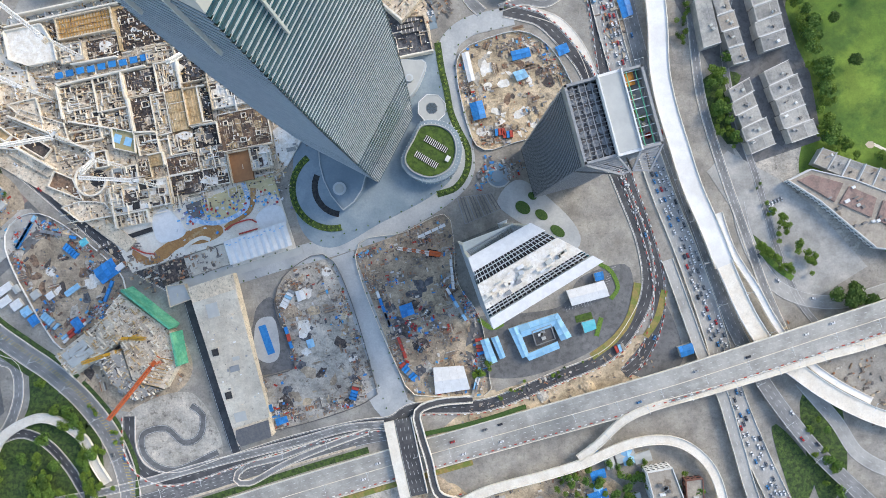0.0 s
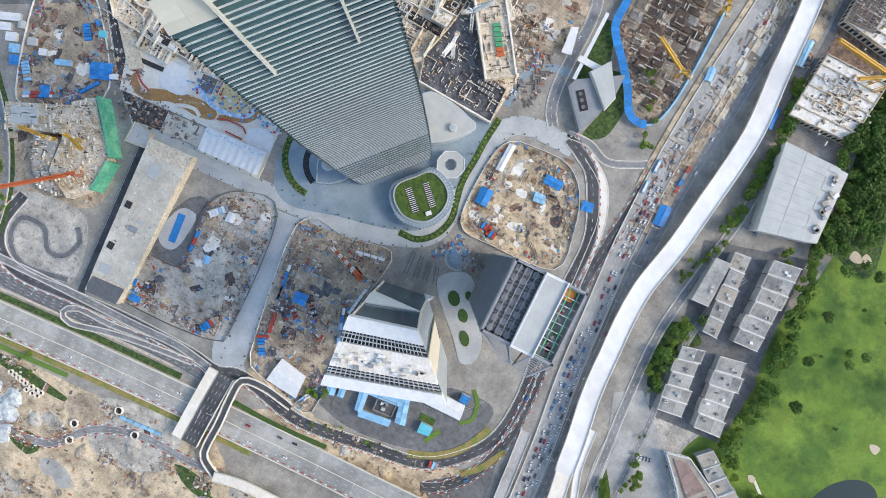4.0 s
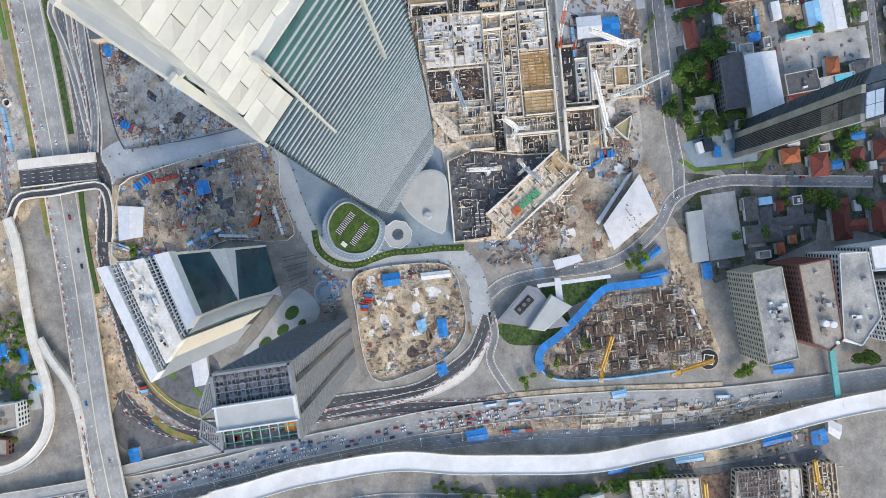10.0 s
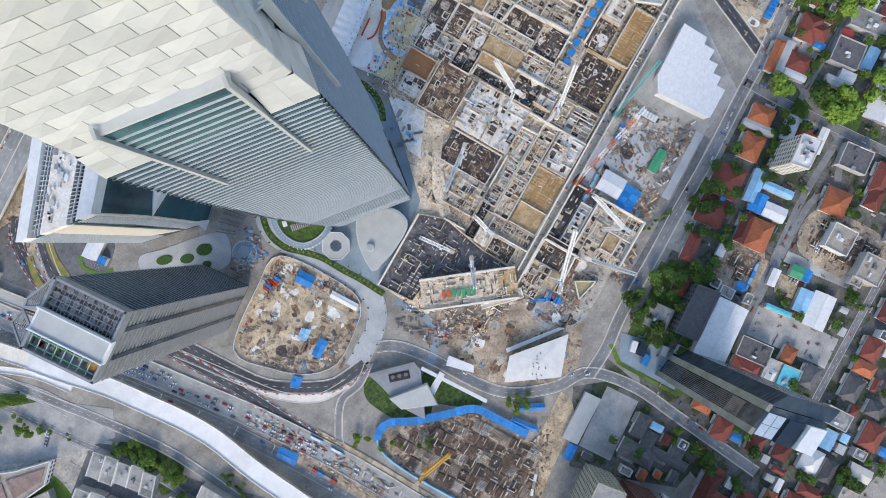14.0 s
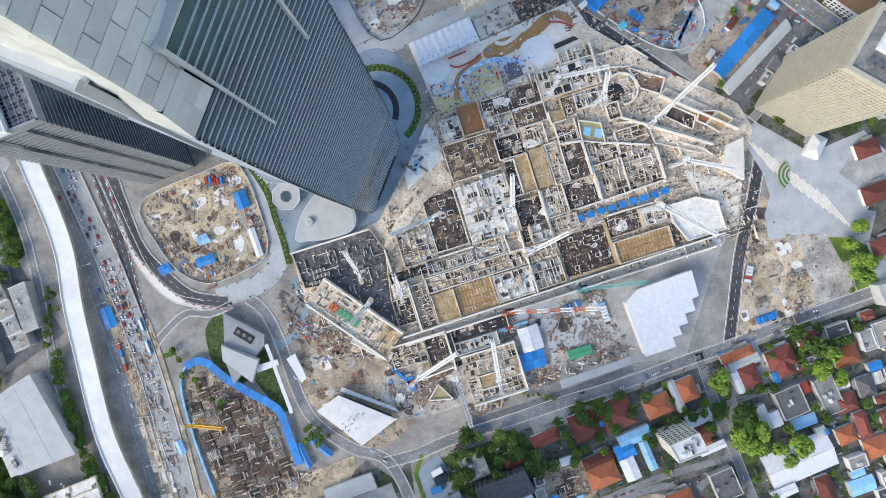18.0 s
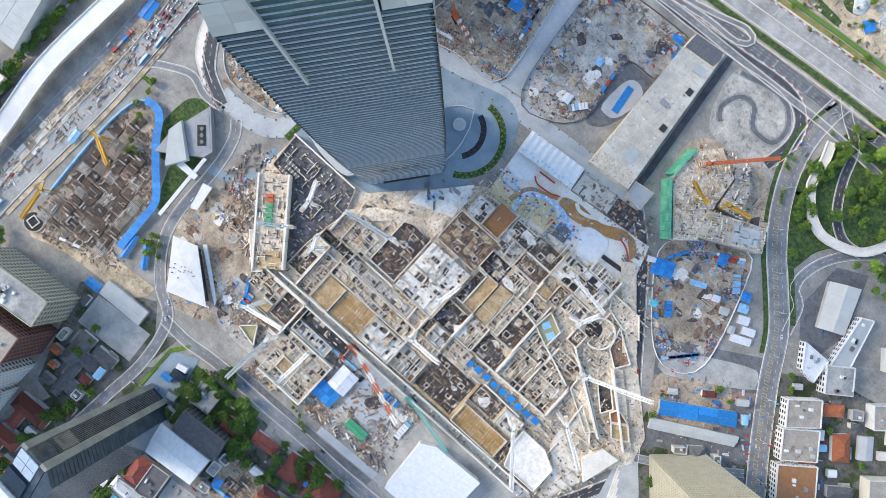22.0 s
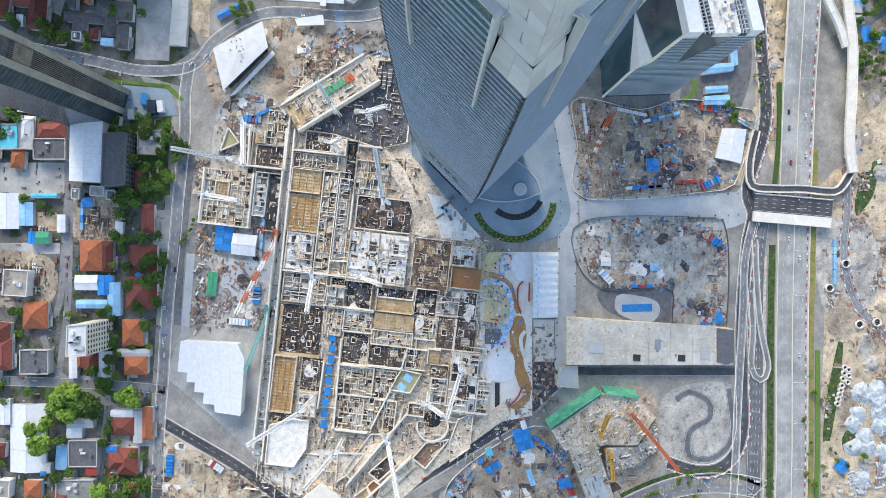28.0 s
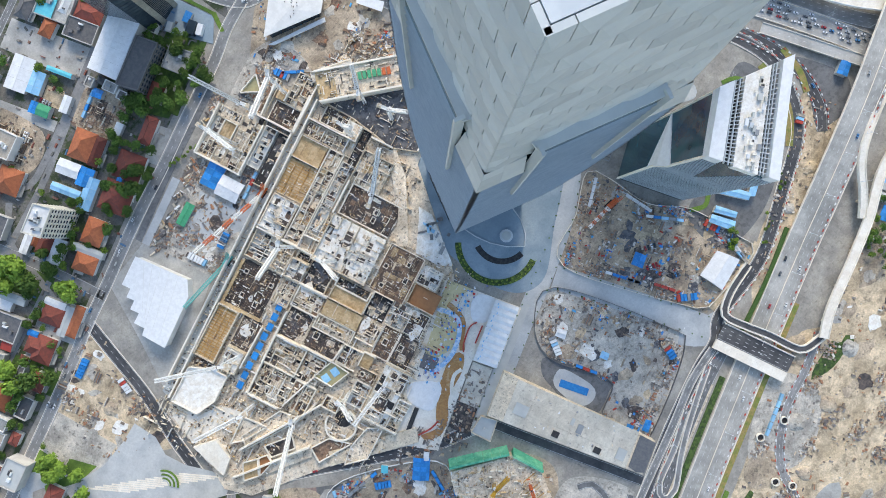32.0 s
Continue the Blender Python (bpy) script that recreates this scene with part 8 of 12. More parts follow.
# netted block under construction
net = thing("unfinished_block", 0, 0, 0, 0, "half-built block wrapped in green scaffold net", "building site")
for pts, z, m_, nm in (([(-236.9, -74.7), (-231.8, -103.2), (-242.4, -123.3), (-269.8, -115.8), (-278.3, -90.5), (-293.5, -58.3), (-281.4, -42.8)], 11, M_SITEFLOOR, "floor_slab"), ([(-278.3, -81.3), (-320.4, -112.3), (-335.4, -96.2), (-290.9, -61)], 13, M_DECKCONC, "floor_slab"), ([(-244.7, -124.8), (-268.4, -134.1), (-288.3, -119.7), (-302.1, -100.3), (-280.8, -91.3), (-271.5, -117.1)], 9, M_GREYYARD, "floor_slab"), ([(-299.8, -92.2), (-319.1, -105.9), (-328.3, -94.5), (-310.3, -81.2)], 15, M_PALEROOF, "floor_slab")):
    bm = bmesh.new()
    prism(bm, pts, 0, z)
    part(nm, bm, m_, net)
for p, q, h_ in (((-236.1, -70.9), (-278.1, -38.7), 15), ((-229.1, -103.1), (-234.9, -74.8), 15)):
    p, q = Vector((p[0], p[1], 0)), Vector((q[0], q[1], 0))
    n_ = 7
    d = (q - p).normalized()
    w = Vector((-d.y, d.x, 0)) * 1.7
    for i in range(n_):
        a, b = p.lerp(q, i / n_), p.lerp(q, (i + 0.97) / n_)
        bm = bmesh.new()
        prism(bm, [(v.x, v.y) for v in (a - w * 1.6, b - w * 1.6, b + w, a + w)], 0, h_ * 0.5, [(v.x, v.y) for v in (a - w * 0.2, b - w * 0.2, b + w, a + w)])
        prism(bm, [(v.x, v.y) for v in (a - w * 0.2, b - w * 0.2, b + w, a + w)], h_ * 0.5, h_)
        part("scaffold_net", bm, M_NET, net)
rng = random.Random(31)
SLABS = (([(-236.9, -74.7), (-231.8, -103.2), (-242.4, -123.3), (-269.8, -115.8), (-278.3, -90.5), (-293.5, -58.3), (-281.4, -42.8)], 11), ([(-278.3, -81.3), (-320.4, -112.3), (-335.4, -96.2), (-290.9, -61)], 13), ([(-244.7, -124.8), (-268.4, -134.1), (-288.3, -119.7), (-302.1, -100.3), (-280.8, -91.3), (-271.5, -117.1)], 9))
bits_, stubs_ = bmesh.new(), bmesh.new()
for pts, z in SLABS:
    xs, ys = [p[0] for p in pts], [p[1] for p in pts]
    for q in range(520):
        x_, y_ = rng.uniform(min(xs), max(xs)), rng.uniform(min(ys), max(ys))
        c_, n_ = 0, False
        for (x0, y0), (x1, y1) in zip(pts, pts[1:] + pts[:1]):
            if (y0 > y_) != (y1 > y_) and x_ < (x1 - x0) * (y_ - y0) / (y1 - y0) + x0:
                n_ = not n_
        if not n_:
            continue
        if q % 3:
            box(bits_, x_, y_, z + 0.4, rng.choice((0.6, 1.0, 1.8, 3.0)), rng.uniform(0.3, 0.9), rng.uniform(0.4, 1.4), rng.choice((42, -48, rng.uniform(0, 180))))
        else:
            box(stubs_, x_, y_, z + 1.0, rng.choice((1.0, 3.0, 5.0)), 0.5, 2.0, rng.choice((42, -48)), mi=rng.choice((0, 0, 1)))
tagged(part("rubble", bits_, M_CLUTTER, net), "", "", "", "stuff")
tagged(part("wall_stub", stubs_, [M_WHITECONC, M_PLY], net), "", "", "", "stuff")
for q in range(9):
    a = lerp_((-234.6, -99.0), (-246.4, -121.2), q / 8)
    bm = bmesh.new()
    beam(bm, (a[0], a[1], 12.0), (a[0] -16.6, a[1] +3.4, 12.0), 0.5, 0.6)
    part("timber_beam", bm, M_ORANGEBEAM if q % 3 == 0 else M_PLY, net)

# the tall towers at the margins
dk = thing("residential_tower", 0, 0, 0, 0, "tall tower with beige corner piers and dark mirror glass", "tower")
DKH = 160.0
bm = bmesh.new()
prism(bm, [(-138.0, 397.0), (-118.0, 399.0), (-131.0, 434.0), (-153.0, 430.0)], 0, DKH)
part("body", bm, M_SMOKE, dk, "dark mirror glass")
# the wing's dark colour includes the shade on that side
bm = bmesh.new()
prism(bm, [(-150.5, 401.6), (-138.6, 397.3), (-154.0, 431.0), (-164.0, 431.0)], 0, DKH)
part("side_wing", bm, M_DARKFACADE, dk, "side wing coloured dark for its shaded side")
for i in range(36):
    z = 9 + i * 4.2
    bm = bmesh.new()
    beam(bm, (-150.4, 401.4, z), (-138.8, 397.1, z), 0.3, 0.5)
    part("floor_band", bm, M_DARKFACADE, dk)
for a, b in (((-139.0, 395.6), (-134.0, 396.1)), ((-121.6, 397.2), (-117.0, 397.8))):
    # pier colour already carries the shadow on this front
    bm = bmesh.new()
    prism(bm, [a, b, (b[0] - 0.5, b[1] + 2.6), (a[0] - 0.5, a[1] + 2.6)], 0, DKH + 1)
    part("corner_pier", bm, M_PIER, dk, "beige rendered pier")
for i in range(9):
    f = (i + 1) / 10
    x_, y_ = -134.0 + 12.4 * f, 396.9 + 1.2 * f
    bm = bmesh.new()
    box(bm, x_, y_, 74, 0.35, 0.7, 136, 6)
    part("mullion", bm, M_STEEL, dk)
# tan sheet proud of the glass; its colour stands for a sunlit terrace
bm = bmesh.new()
prism(bm, [(-133.4, 397.1), (-122.2, 398.2), (-122.3, 398.9), (-133.5, 397.8)], 121, 138)
part("terrace_wall", bm, M_TANROOF, dk, "stained tan panel coloured as a sunlit high terrace")
for i in range(2):
    for k in range(2):
        a = Vector((-134.6, 399.4)) + Vector((8.0, 0.8)) * i + Vector((-2.2, 5.2)) * k
        bm = bmesh.new()
        prism(bm, [(a.x, a.y), (a.x + 7.6, a.y + 0.8), (a.x + 5.6, a.y + 5.6), (a.x - 2.0, a.y + 4.8)], DKH, DKH + 0.9)
        part("skylight", bm, M_LTROOF, dk, "pale roof skylight")
bm = bmesh.new()
prism(bm, [(-139.4, 411.0), (-123.2, 412.8), (-127.0, 422.0), (-143.4, 420.0)], DKH, DKH + 2.2)
part("glazed_deck", bm, M_GLASSDARK, dk, "blue glazed roof deck")
bm = bmesh.new()
prism(bm, [(-144.2, 421.0), (-127.6, 423.0), (-131.2, 433.0), (-148.6, 430.0)], DKH, DKH + 5)
part("roof_house", bm, M_WHITE, dk, "white roof house")
patch("pavement", [(-124.6, 351.7), (-144.6, 395.9), (-125.2, 418.1), (-117.9, 419.0), (-105.6, 366.4)], 0.42, M_BLUEPAVE, "striped paved forecourt of the slab tower", "pavement")
patch("verge", [(-109.7, 351.1), (-101.8, 366.9), (-114.6, 424.3), (-127.8, 431.5), (-130.3, 428.2), (-116.4, 419.2), (-105.4, 368.9), (-112.4, 353.3)], 0.46, M_GRASS, "planted grass verge round the forecourt", "grass")
for p_, q_, w_, h_, m_, nm in (((-127, 365), (-118, 369), 5.0, 5.0, M_WHITE, "entrance_canopy"), ((-131, 371), (-120, 375), 7.0, 7.0, M_GLASSDARK, "glazed_lobby"), ((-141, 388), (-133, 391), 5.0, 4.0, M_PALEROOF, "porch_roof")):
    bm = bmesh.new()
    beam(bm, (p_[0], p_[1], h_ / 2), (q_[0], q_[1], h_ / 2), w_, h_)
    part(nm, bm, m_, dk)

off2 = thing("office_slab", -458, 76, 0, -35, "tall beige office slab with deep window grid", "office building")
GWd, GLn, GH = 50, 48, 118
bm = bmesh.new()
box(bm, 0, 0, GH / 2, GWd - 2, GLn - 2, GH)
part("glass_body", bm, M_GLASSDARK, off2)
for i in range(31):
    bm = bmesh.new()
    z = 3 + i * 3.8
    for sx, sy, lx, ly in ((0, GLn / 2, GWd, 1.4), (0, -GLn / 2, GWd, 1.4), (GWd / 2, 0, 1.4, GLn), (-GWd / 2, 0, 1.4, GLn)):
        box(bm, sx, sy, z, lx + 0.5, ly + 0.5, 1.7)
    part("floor_band", bm, M_WALLBEIGE, off2)
for i in range(20):
    for sgn in (-1, 1):
        bm = bmesh.new()
        box(bm, -GWd / 2 + 1.3 + i * 2.5, sgn * GLn / 2, GH / 2, 0.8, 1.8, GH - 4)
        part("mullion", bm, M_WALLBEIGE, off2)
        bm = bmesh.new()
        box(bm, sgn * GWd / 2, -GLn / 2 + 1.2 + i * 2.4, GH / 2, 1.8, 0.8, GH - 4)
        part("mullion", bm, M_WALLBEIGE, off2)
bm = bmesh.new()
box(bm, 0, 0, GH + 0.4, GWd - 7, GLn - 7, 1.2)
part("roof", bm, M_GREYROOF, off2)
frame_walls(off2, -GWd / 2 + 1, -GLn / 2 + 1, GWd / 2 - 1, GLn / 2 - 1, GH - 3, GH + 2.4, 3.4, M_WALLBEIGE, "roof_parapet")
for q in range(6):
    bm = bmesh.new()
    prism(bm, disc(-14 + q * 5.4, 13, 2.2, n=16), GH, GH + 4)
    part("cooling_fan", bm, M_STEEL, off2)
bm = bmesh.new()
box(bm, 4, -5, GH + 2.5, 20, 18, 4)
part("lift_house", bm, M_WHITE, off2)

flat_block("hotel", "beige hotel block with rows of square windows", "hotel", [(-20, 404), (-28, 426), (42, 449), (51, 426)], 46, M_WALLBEIGE, M_GREYROOF, 11, 14, 1)
flat_block("hotel", "red brick hotel block with round roof tanks", "hotel", [(-31, 437), (-39, 461), (22, 479), (33, 470), (29, 456)], 50, M_BRICKWALL, M_TANROOF, 12, 10, 2)
flat_block("hotel", "white stepped hotel wing with balconies", "hotel", [(-44, 470), (-48, 492), (2, 509), (26, 497), (22, 482)], 46, M_WALLWHITE, M_GREYROOF, 11, 8, 3)
flat_block("hotel", "long white hotel wing with arched windows", "hotel", [(-52, 494), (-70, 560), (-48, 566), (-34, 500)], 46, M_WALLWHITE, M_WHITE, 11, 8, 4)
flat_block("hotel", "white hotel wing above the avenue", "hotel", [(-27, 514), (-38, 560), (12, 572), (22, 532)], 40, M_WALLWHITE, M_GREYROOF, 10, 8, 5)
for q in range(2):
    bm = bmesh.new()
    prism(bm, disc(12, 462 + q * 6, 2.6, n=16), 50, 54)
    tagged(part("water_tank", bm, M_WHITE), "round white water tank on the brick roof", "tank", "rooftop tanks")
fb = thing("footbridge", 0, 0, 0, 0, "teal covered footbridge over the highway", "footbridge")
bm = bmesh.new()
prism(bm, [(33, 495), (33, 500), (82, 513), (83, 508)], 6.5, 9.2)
part("deck", bm, M_TEAL, fb)
for x_, y_ in ((36, 498), (58, 504), (80, 510)):
    bm = bmesh.new()
    beam(bm, (x_, y_, 0), (x_, y_, 6.6), 1.0)
    part("pier", bm, M_CONC, fb)
flat_block("apartment_block", "slim cream apartment block with stepped roof", "apartments", [(-318, 364), (-312, 350), (-336, 342), (-342, 357)], 40, M_CREAM, M_WALLWHITE, 10, 10, 6)
shed("hall", "large white and grey hall beside the dark tower", [(-153, 431), (-142, 405), (-201, 388), (-208, 414)], 20, M_WHITE, M_WALLGREY, 10, "hall")
flat_block("louvred_hall", "dark louvred hall with slatted roof", "hall", [(-160, 398), (-154, 380), (-196, 368), (-203, 386)], 18, M_STEEL, M_DARKROOF, 4, 0, 7)
flat_block("courtyard_house", "grey courtyard house with white roof frames", "house", [(-149, 377), (-142, 358), (-162, 352), (-168, 371)], 7, M_GREYMETAL, M_GREYROOF, 0, 3, 8)

# buildings east of the viaduct
CONDO = (
    # label, corners (long side first to last), storeys' height, units, roof
    ("grey flat-roofed condominium slab behind a hedge", [(203.7, 209.2), (216.7, 213.4), (226.8, 172.4), (211.9, 167.6)], 11, 1, M_GREYROOF),
    ("stepped condominium with tan roof terraces", [(212.3, 223.2), (227.6, 229.3), (251, 158.2), (235.5, 154.1)], 10, 5, M_TANROOF),
    ("long stepped grey condominium along the fairway", [(240.2, 239.5), (265.7, 250.9), (286.3, 173.6), (259.4, 164.6)], 10, 6, M_GREYROOF),
    ("stepped grey condominium row with white parapets", [(230.4, 132.7), (252.3, 145.4), (274, 88.7), (250.9, 78.7)], 9, 5, M_GREYROOF),
    ("stepped condominium row beside the fairway", [(261, 148.6), (286.4, 161.1), (310, 97.7), (284.3, 88.4)], 9, 5, M_GREYROOF),
    ("row of stained flat-roofed villas", [(304.4, 70.9), (313.6, 86.9), (386.8, 62.4), (378.6, 41.3)], 7, 6, M_TANROOF),
)
for i, (lab, pts, h, n_, rm) in enumerate(CONDO):
    ob = thing("condominium", 0, 0, 0, 0, lab, "apartments")
    OCC.append(list(pts))
    rg = random.Random(90 + i)
    A, B, C, D = [Vector((p[0], p[1])) for p in pts]
    for k in range(n_):
        t0, t1 = (k + 0.01) / n_, (k + 0.97) / n_
        w0, w1 = (0.0, 1.0) if n_ == 1 else (rg.uniform(0.0, 0.14), rg.uniform(0.86, 1.0))
        q = [A.lerp(D, t).lerp(B.lerp(C, t), w) for t, w in ((t0, w0), (t0, w1), (t1, w1), (t1, w0))]
        hh = h + rg.uniform(-0.8, 0.8)
        bm = bmesh.new()
        prism(bm, [(p.x, p.y) for p in q], 0, hh)
        part("unit_wall", bm, M_GREYYARD, ob)
        for f0, f1 in ((0.05, 0.62), (0.66, 0.95)):
            r = [q[0].lerp(q[3], e).lerp(q[1].lerp(q[2], e), f) for f, e in ((f0, 0.10), (f1, 0.10), (f1, 0.90), (f0, 0.90))]
            bm = bmesh.new()
            prism(bm, [(p.x, p.y) for p in r], hh - 0.4, hh + 0.1)
            part("roof", bm, rg.choice((rm, M_GREYROOF, rm)), ob)
        for a, b in ((q[0], q[1]), (q[3], q[2])):
            bm = bmesh.new()
            beam(bm, (a.x, a.y, hh + 0.5), (b.x, b.y, hh + 0.5), 0.5, 1.2)
            part("parapet", bm, M_WALLWHITE, ob)
        for e in range(2):
            bm = bmesh.new()
            p = q[0].lerp(q[2], rg.uniform(0.2, 0.8))
            box(bm, p.x, p.y, hh + 0.8, rg.uniform(1.2, 3.4), rg.uniform(1.0, 2.4), 1.6, 30)
            part("roof_plant", bm, rg.choice((M_WHITE, M_GREYMETAL, M_PALEROOF, M_STEEL)), ob)
CLUB = [(284.4, 57.7), (303.2, 67.3), (338.9, 59.1), (398.4, 36.4), (395.5, -1.9), (358.1, 1.8), (310.6, 41.3)]
ob = flat_block("club_building", "tan-roofed club building with angled terraces", "club", CLUB, 9, M_WALLWHITE, M_TANROOF, 2, 14, 27)
c_ = centre(CLUB)
for top_ in ([(291.9, 58), (303.4, 63), (329.5, 55.7), (322.5, 39.9)], [(326.5, 39), (334.5, 53.1), (357.4, 43.7), (353, 27.3)], [(357.5, 25.6), (363.1, 41.7), (395.2, 30.1), (390, 9.8)]):
    bm = bmesh.new()
    prism(bm, [(x_ - c_[0], y_ - c_[1]) for x_, y_ in top_], 8.4, 9.6)
    part("brown_roof_deck", bm, M_BRICKDUST, ob, "stained brown roof deck")
hall = thing("hall", 0, 0, 0, 0, "great pale ribbed exhibition hall beside the viaduct", "hall")
HALL = [(179.7, 318.2), (236.9, 333.8), (256.9, 271.4), (211.4, 246.8)]
OCC.append(list(HALL))
bm = bmesh.new()
prism(bm, shrink(HALL, 1.0), 0, 16.4)
part("wall", bm, M_WALLGREY, hall)
HA, HB, HC, HD = [Vector((p[0], p[1])) for p in HALL]
for k in range(12):
    for e0, e1 in ((0.0, 0.33), (0.335, 0.70), (0.705, 0.86)):
        if e1 > 0.8 and k % 3 == 1:
            continue
        t0, t1 = k / 12, (k + 0.985) / 12
        q = [HA.lerp(HB, e).lerp(HD.lerp(HC, e), t) for e, t in ((e0, t0), (e1, t0), (e1, t1), (e0, t1))]
        bm = bmesh.new()
        prism(bm, [(p.x, p.y) for p in q], 16.3, 17.0 if k % 2 else 16.96)
        part("roof_sheet", bm, M_PALEROOF, hall)
rg = random.Random(71)
for k in range(15):
    p = HA.lerp(HB, rg.uniform(0.76, 0.97)).lerp(HD.lerp(HC, 0.88), rg.uniform(0.05, 0.95))
    bm = bmesh.new()
    box(bm, p.x, p.y, 17.6, rg.uniform(2, 6), rg.uniform(2, 5), 2.4, 72)
    part("roof_plant", bm, rg.choice((M_WHITE, M_GREYMETAL, M_TANROOF, M_STEEL)), hall)
for i, (lab, pts, h) in enumerate((("unfinished flats with pale poured floors", [(168.4, 340.3), (158.4, 399.2), (213, 413), (222.1, 356.2)], 11), ("unfinished frame of a taller block", [(149.8, 430.0), (139.7, 482.9), (199.0, 495.8), (212.3, 436.0)], 11), ("unfinished wing behind the hoarding", [(138, 490), (131, 512), (190, 526), (197, 503)], 10))):
    ob = flat_block("unfinished_flats", lab, "building site", pts, h, M_CONC, M_WHITEDUST if i != 2 else M_RUSTFLOOR, 1, 0, 40 + i)
    c_ = centre(pts)
    rg = random.Random(60 + i)
    bm = bmesh.new()
    for q in range(260):
        ws = [rg.random() ** 0.6 for _ in pts]
        t = sum(ws)
        x_, y_ = sum(p[0] * w for p, w in zip(pts, ws)) / t - c_[0], sum(p[1] * w for p, w in zip(pts, ws)) / t - c_[1]
        box(bm, x_ * 2.0, y_ * 2.0, h + 0.2, rg.choice((1, 1.5, 2.5, 4)), rg.uniform(0.5, 1.6), rg.uniform(0.4, 1.8), rg.choice((10, 100)))
    tagged(part("rubble", bm, M_CLUTTER, ob), "", "", "", "stuff")
    for k in range(7):
        a, b = lerp2(pts[0], pts[1], k / 6), lerp2(pts[3], pts[2], k / 6)
        bm = bmesh.new()
        beam(bm, (a[0] - c_[0], a[1] - c_[1], h + 0.4), (b[0] - c_[0], b[1] - c_[1], h + 0.4), 0.7, 1.2)
        part("floor_beam", bm, M_CONC, ob)

# joists of the open deck, and the rusty gap floor between the two blocks
deck = thing("joist_deck", 0, 0, 0, 0, "open grid of steel joists over an unfinished floor", "floor frame")
RB = [(149.8, 430.0), (142.4, 462.0), (168.2, 468.7), (174.3, 437.5)]
bm = bmesh.new()
prism(bm, RB, 11.0, 11.5)
part("shutter_floor", bm, M_RUSTFLOOR, deck)
for k in range(13):
    a, b = lerp2(RB[0], RB[1], k / 12), lerp2(RB[3], RB[2], k / 12)
    bm = bmesh.new()
    beam(bm, (a[0], a[1], 12.6), (b[0], b[1], 12.6), 0.5, 0.5)
    part("joist", bm, M_STEEL, deck)
for k in range(7):
    a, b = lerp2(RB[0], RB[3], k / 6), lerp2(RB[1], RB[2], k / 6)
    bm = bmesh.new()
    beam(bm, (a[0], a[1], 12.05), (b[0], b[1], 12.05), 0.5, 0.5)
    part("bearer", bm, M_GREYMETAL, deck)
patch("plot_dirt", [(160.4, 401.5), (152.5, 431.4), (196.5, 434.2), (210.0, 415.0)], 0.5, M_RUSTFLOOR, "rusty shuttering floor between the unfinished blocks", "floor", thick=0.8)
# poured bays of the new underpass between the jam and the viaduct
rg = random.Random(417)
bays_, ribs_ = bmesh.new(), bmesh.new()
up = smooth([(118, 296, 0), (112.3, 327.4, 0), (104.5, 363.8, 0), (99.6, 389.6, 0), (90.8, 421.1, 0), (78, 462, 0)], 9.0)
dn = smooth([(133, 296, 0), (129.7, 314.1, 0), (123.3, 345.2, 0), (116.9, 376.3, 0), (106.7, 413, 0), (92, 452, 0)], 9.0)
n_ = min(len(up), len(dn)) - 1
for k in range(n_):
    a, b, c_, d_ = up[k], up[k + 1], dn[k + 1], dn[k]
    for f0, f1 in ((0.0, 0.30), (0.34, 0.66), (0.70, 1.0)):
        if rg.random() < 0.72:
            e = 0.06 if rg.random() < 0.5 else 0.0
            pts = [a.lerp(d_, f0), a.lerp(d_, f1), b.lerp(c_, f1), b.lerp(c_, f0)]
            prism(bays_, [(p.x, p.y) for p in pts][::-1], 0.1, 0.75 + e + rg.uniform(0, 0.5), mi=rg.choice((0, 0, 1, 1, 2, 3)))
    for f in (0.32, 0.68):
        if rg.random() < 0.8:
            p, q = a.lerp(d_, f), b.lerp(c_, f)
            beam(ribs_, (p.x, p.y, 1.2), (q.x, q.y, 1.2), 0.6, 2.0)
    if k % 2 == 0:
        beam(ribs_, (a.x, a.y, 1.0), (d_.x, d_.y, 1.0), 0.5, 1.6)
tagged(part("poured_bay", bays_, [M_WHITECONC, M_CONC, M_SAND, M_DIRT]), "poured concrete bays of a new underpass", "site floor", "", "stuff")
tagged(part("bay_wall", ribs_, M_CONC), "low cast walls between poured bays", "site wall", "", "stuff")

# low blue-roofed compound and its neighbours
for pts, lab, m_ in (([(50, -70), (58, -67), (68, -92), (62, -95)], "light blue roofed wing of the compound", M_LTBLUE), ([(58, -67), (92, -56), (95, -65), (62, -77)], "light blue roofed front of the compound", M_LTBLUE), ([(92, -56), (104, -76), (95, -80), (86, -62)], "light blue roofed side of the compound", M_LTBLUE), ([(64, -92), (92, -80), (94, -86), (68, -97)], "light blue roofed rear of the compound", M_LTBLUE),
                     ([(26, -80), (33, -78), (41, -98), (33, -101)], "pale blue roofed hut beside the compound", M_LTBLUE), ([(35, -78), (41, -76), (48, -94), (43, -96)], "second pale blue roofed hut", M_LTBLUE), ([(112, -64), (123, -61), (125, -69), (115, -73)], "cyan roofed kiosk on the lawn", M_CYAN),
                     ([(99, -37), (131, -28), (136, -41), (104, -50)], "white flat shed beside car park", M_WHITE), ([(122, -22), (130, -20), (131, -27), (124, -29)], "small blue shelter in the car park", M_BLUE), ([(194, -84), (206, -80), (208, -89), (197, -93)], "blue hut in the ramp loop", M_BLUE)):
    shed("shed", lab, pts, 6.0, m_, M_WALLGREY, 4)
flat_block("plant_room", "grey plant room inside the compound", "building", [(70, -72), (86, -66), (90, -78), (74, -84)], 5, M_GREYMETAL, M_DARKROOF, 0, 4, 9)

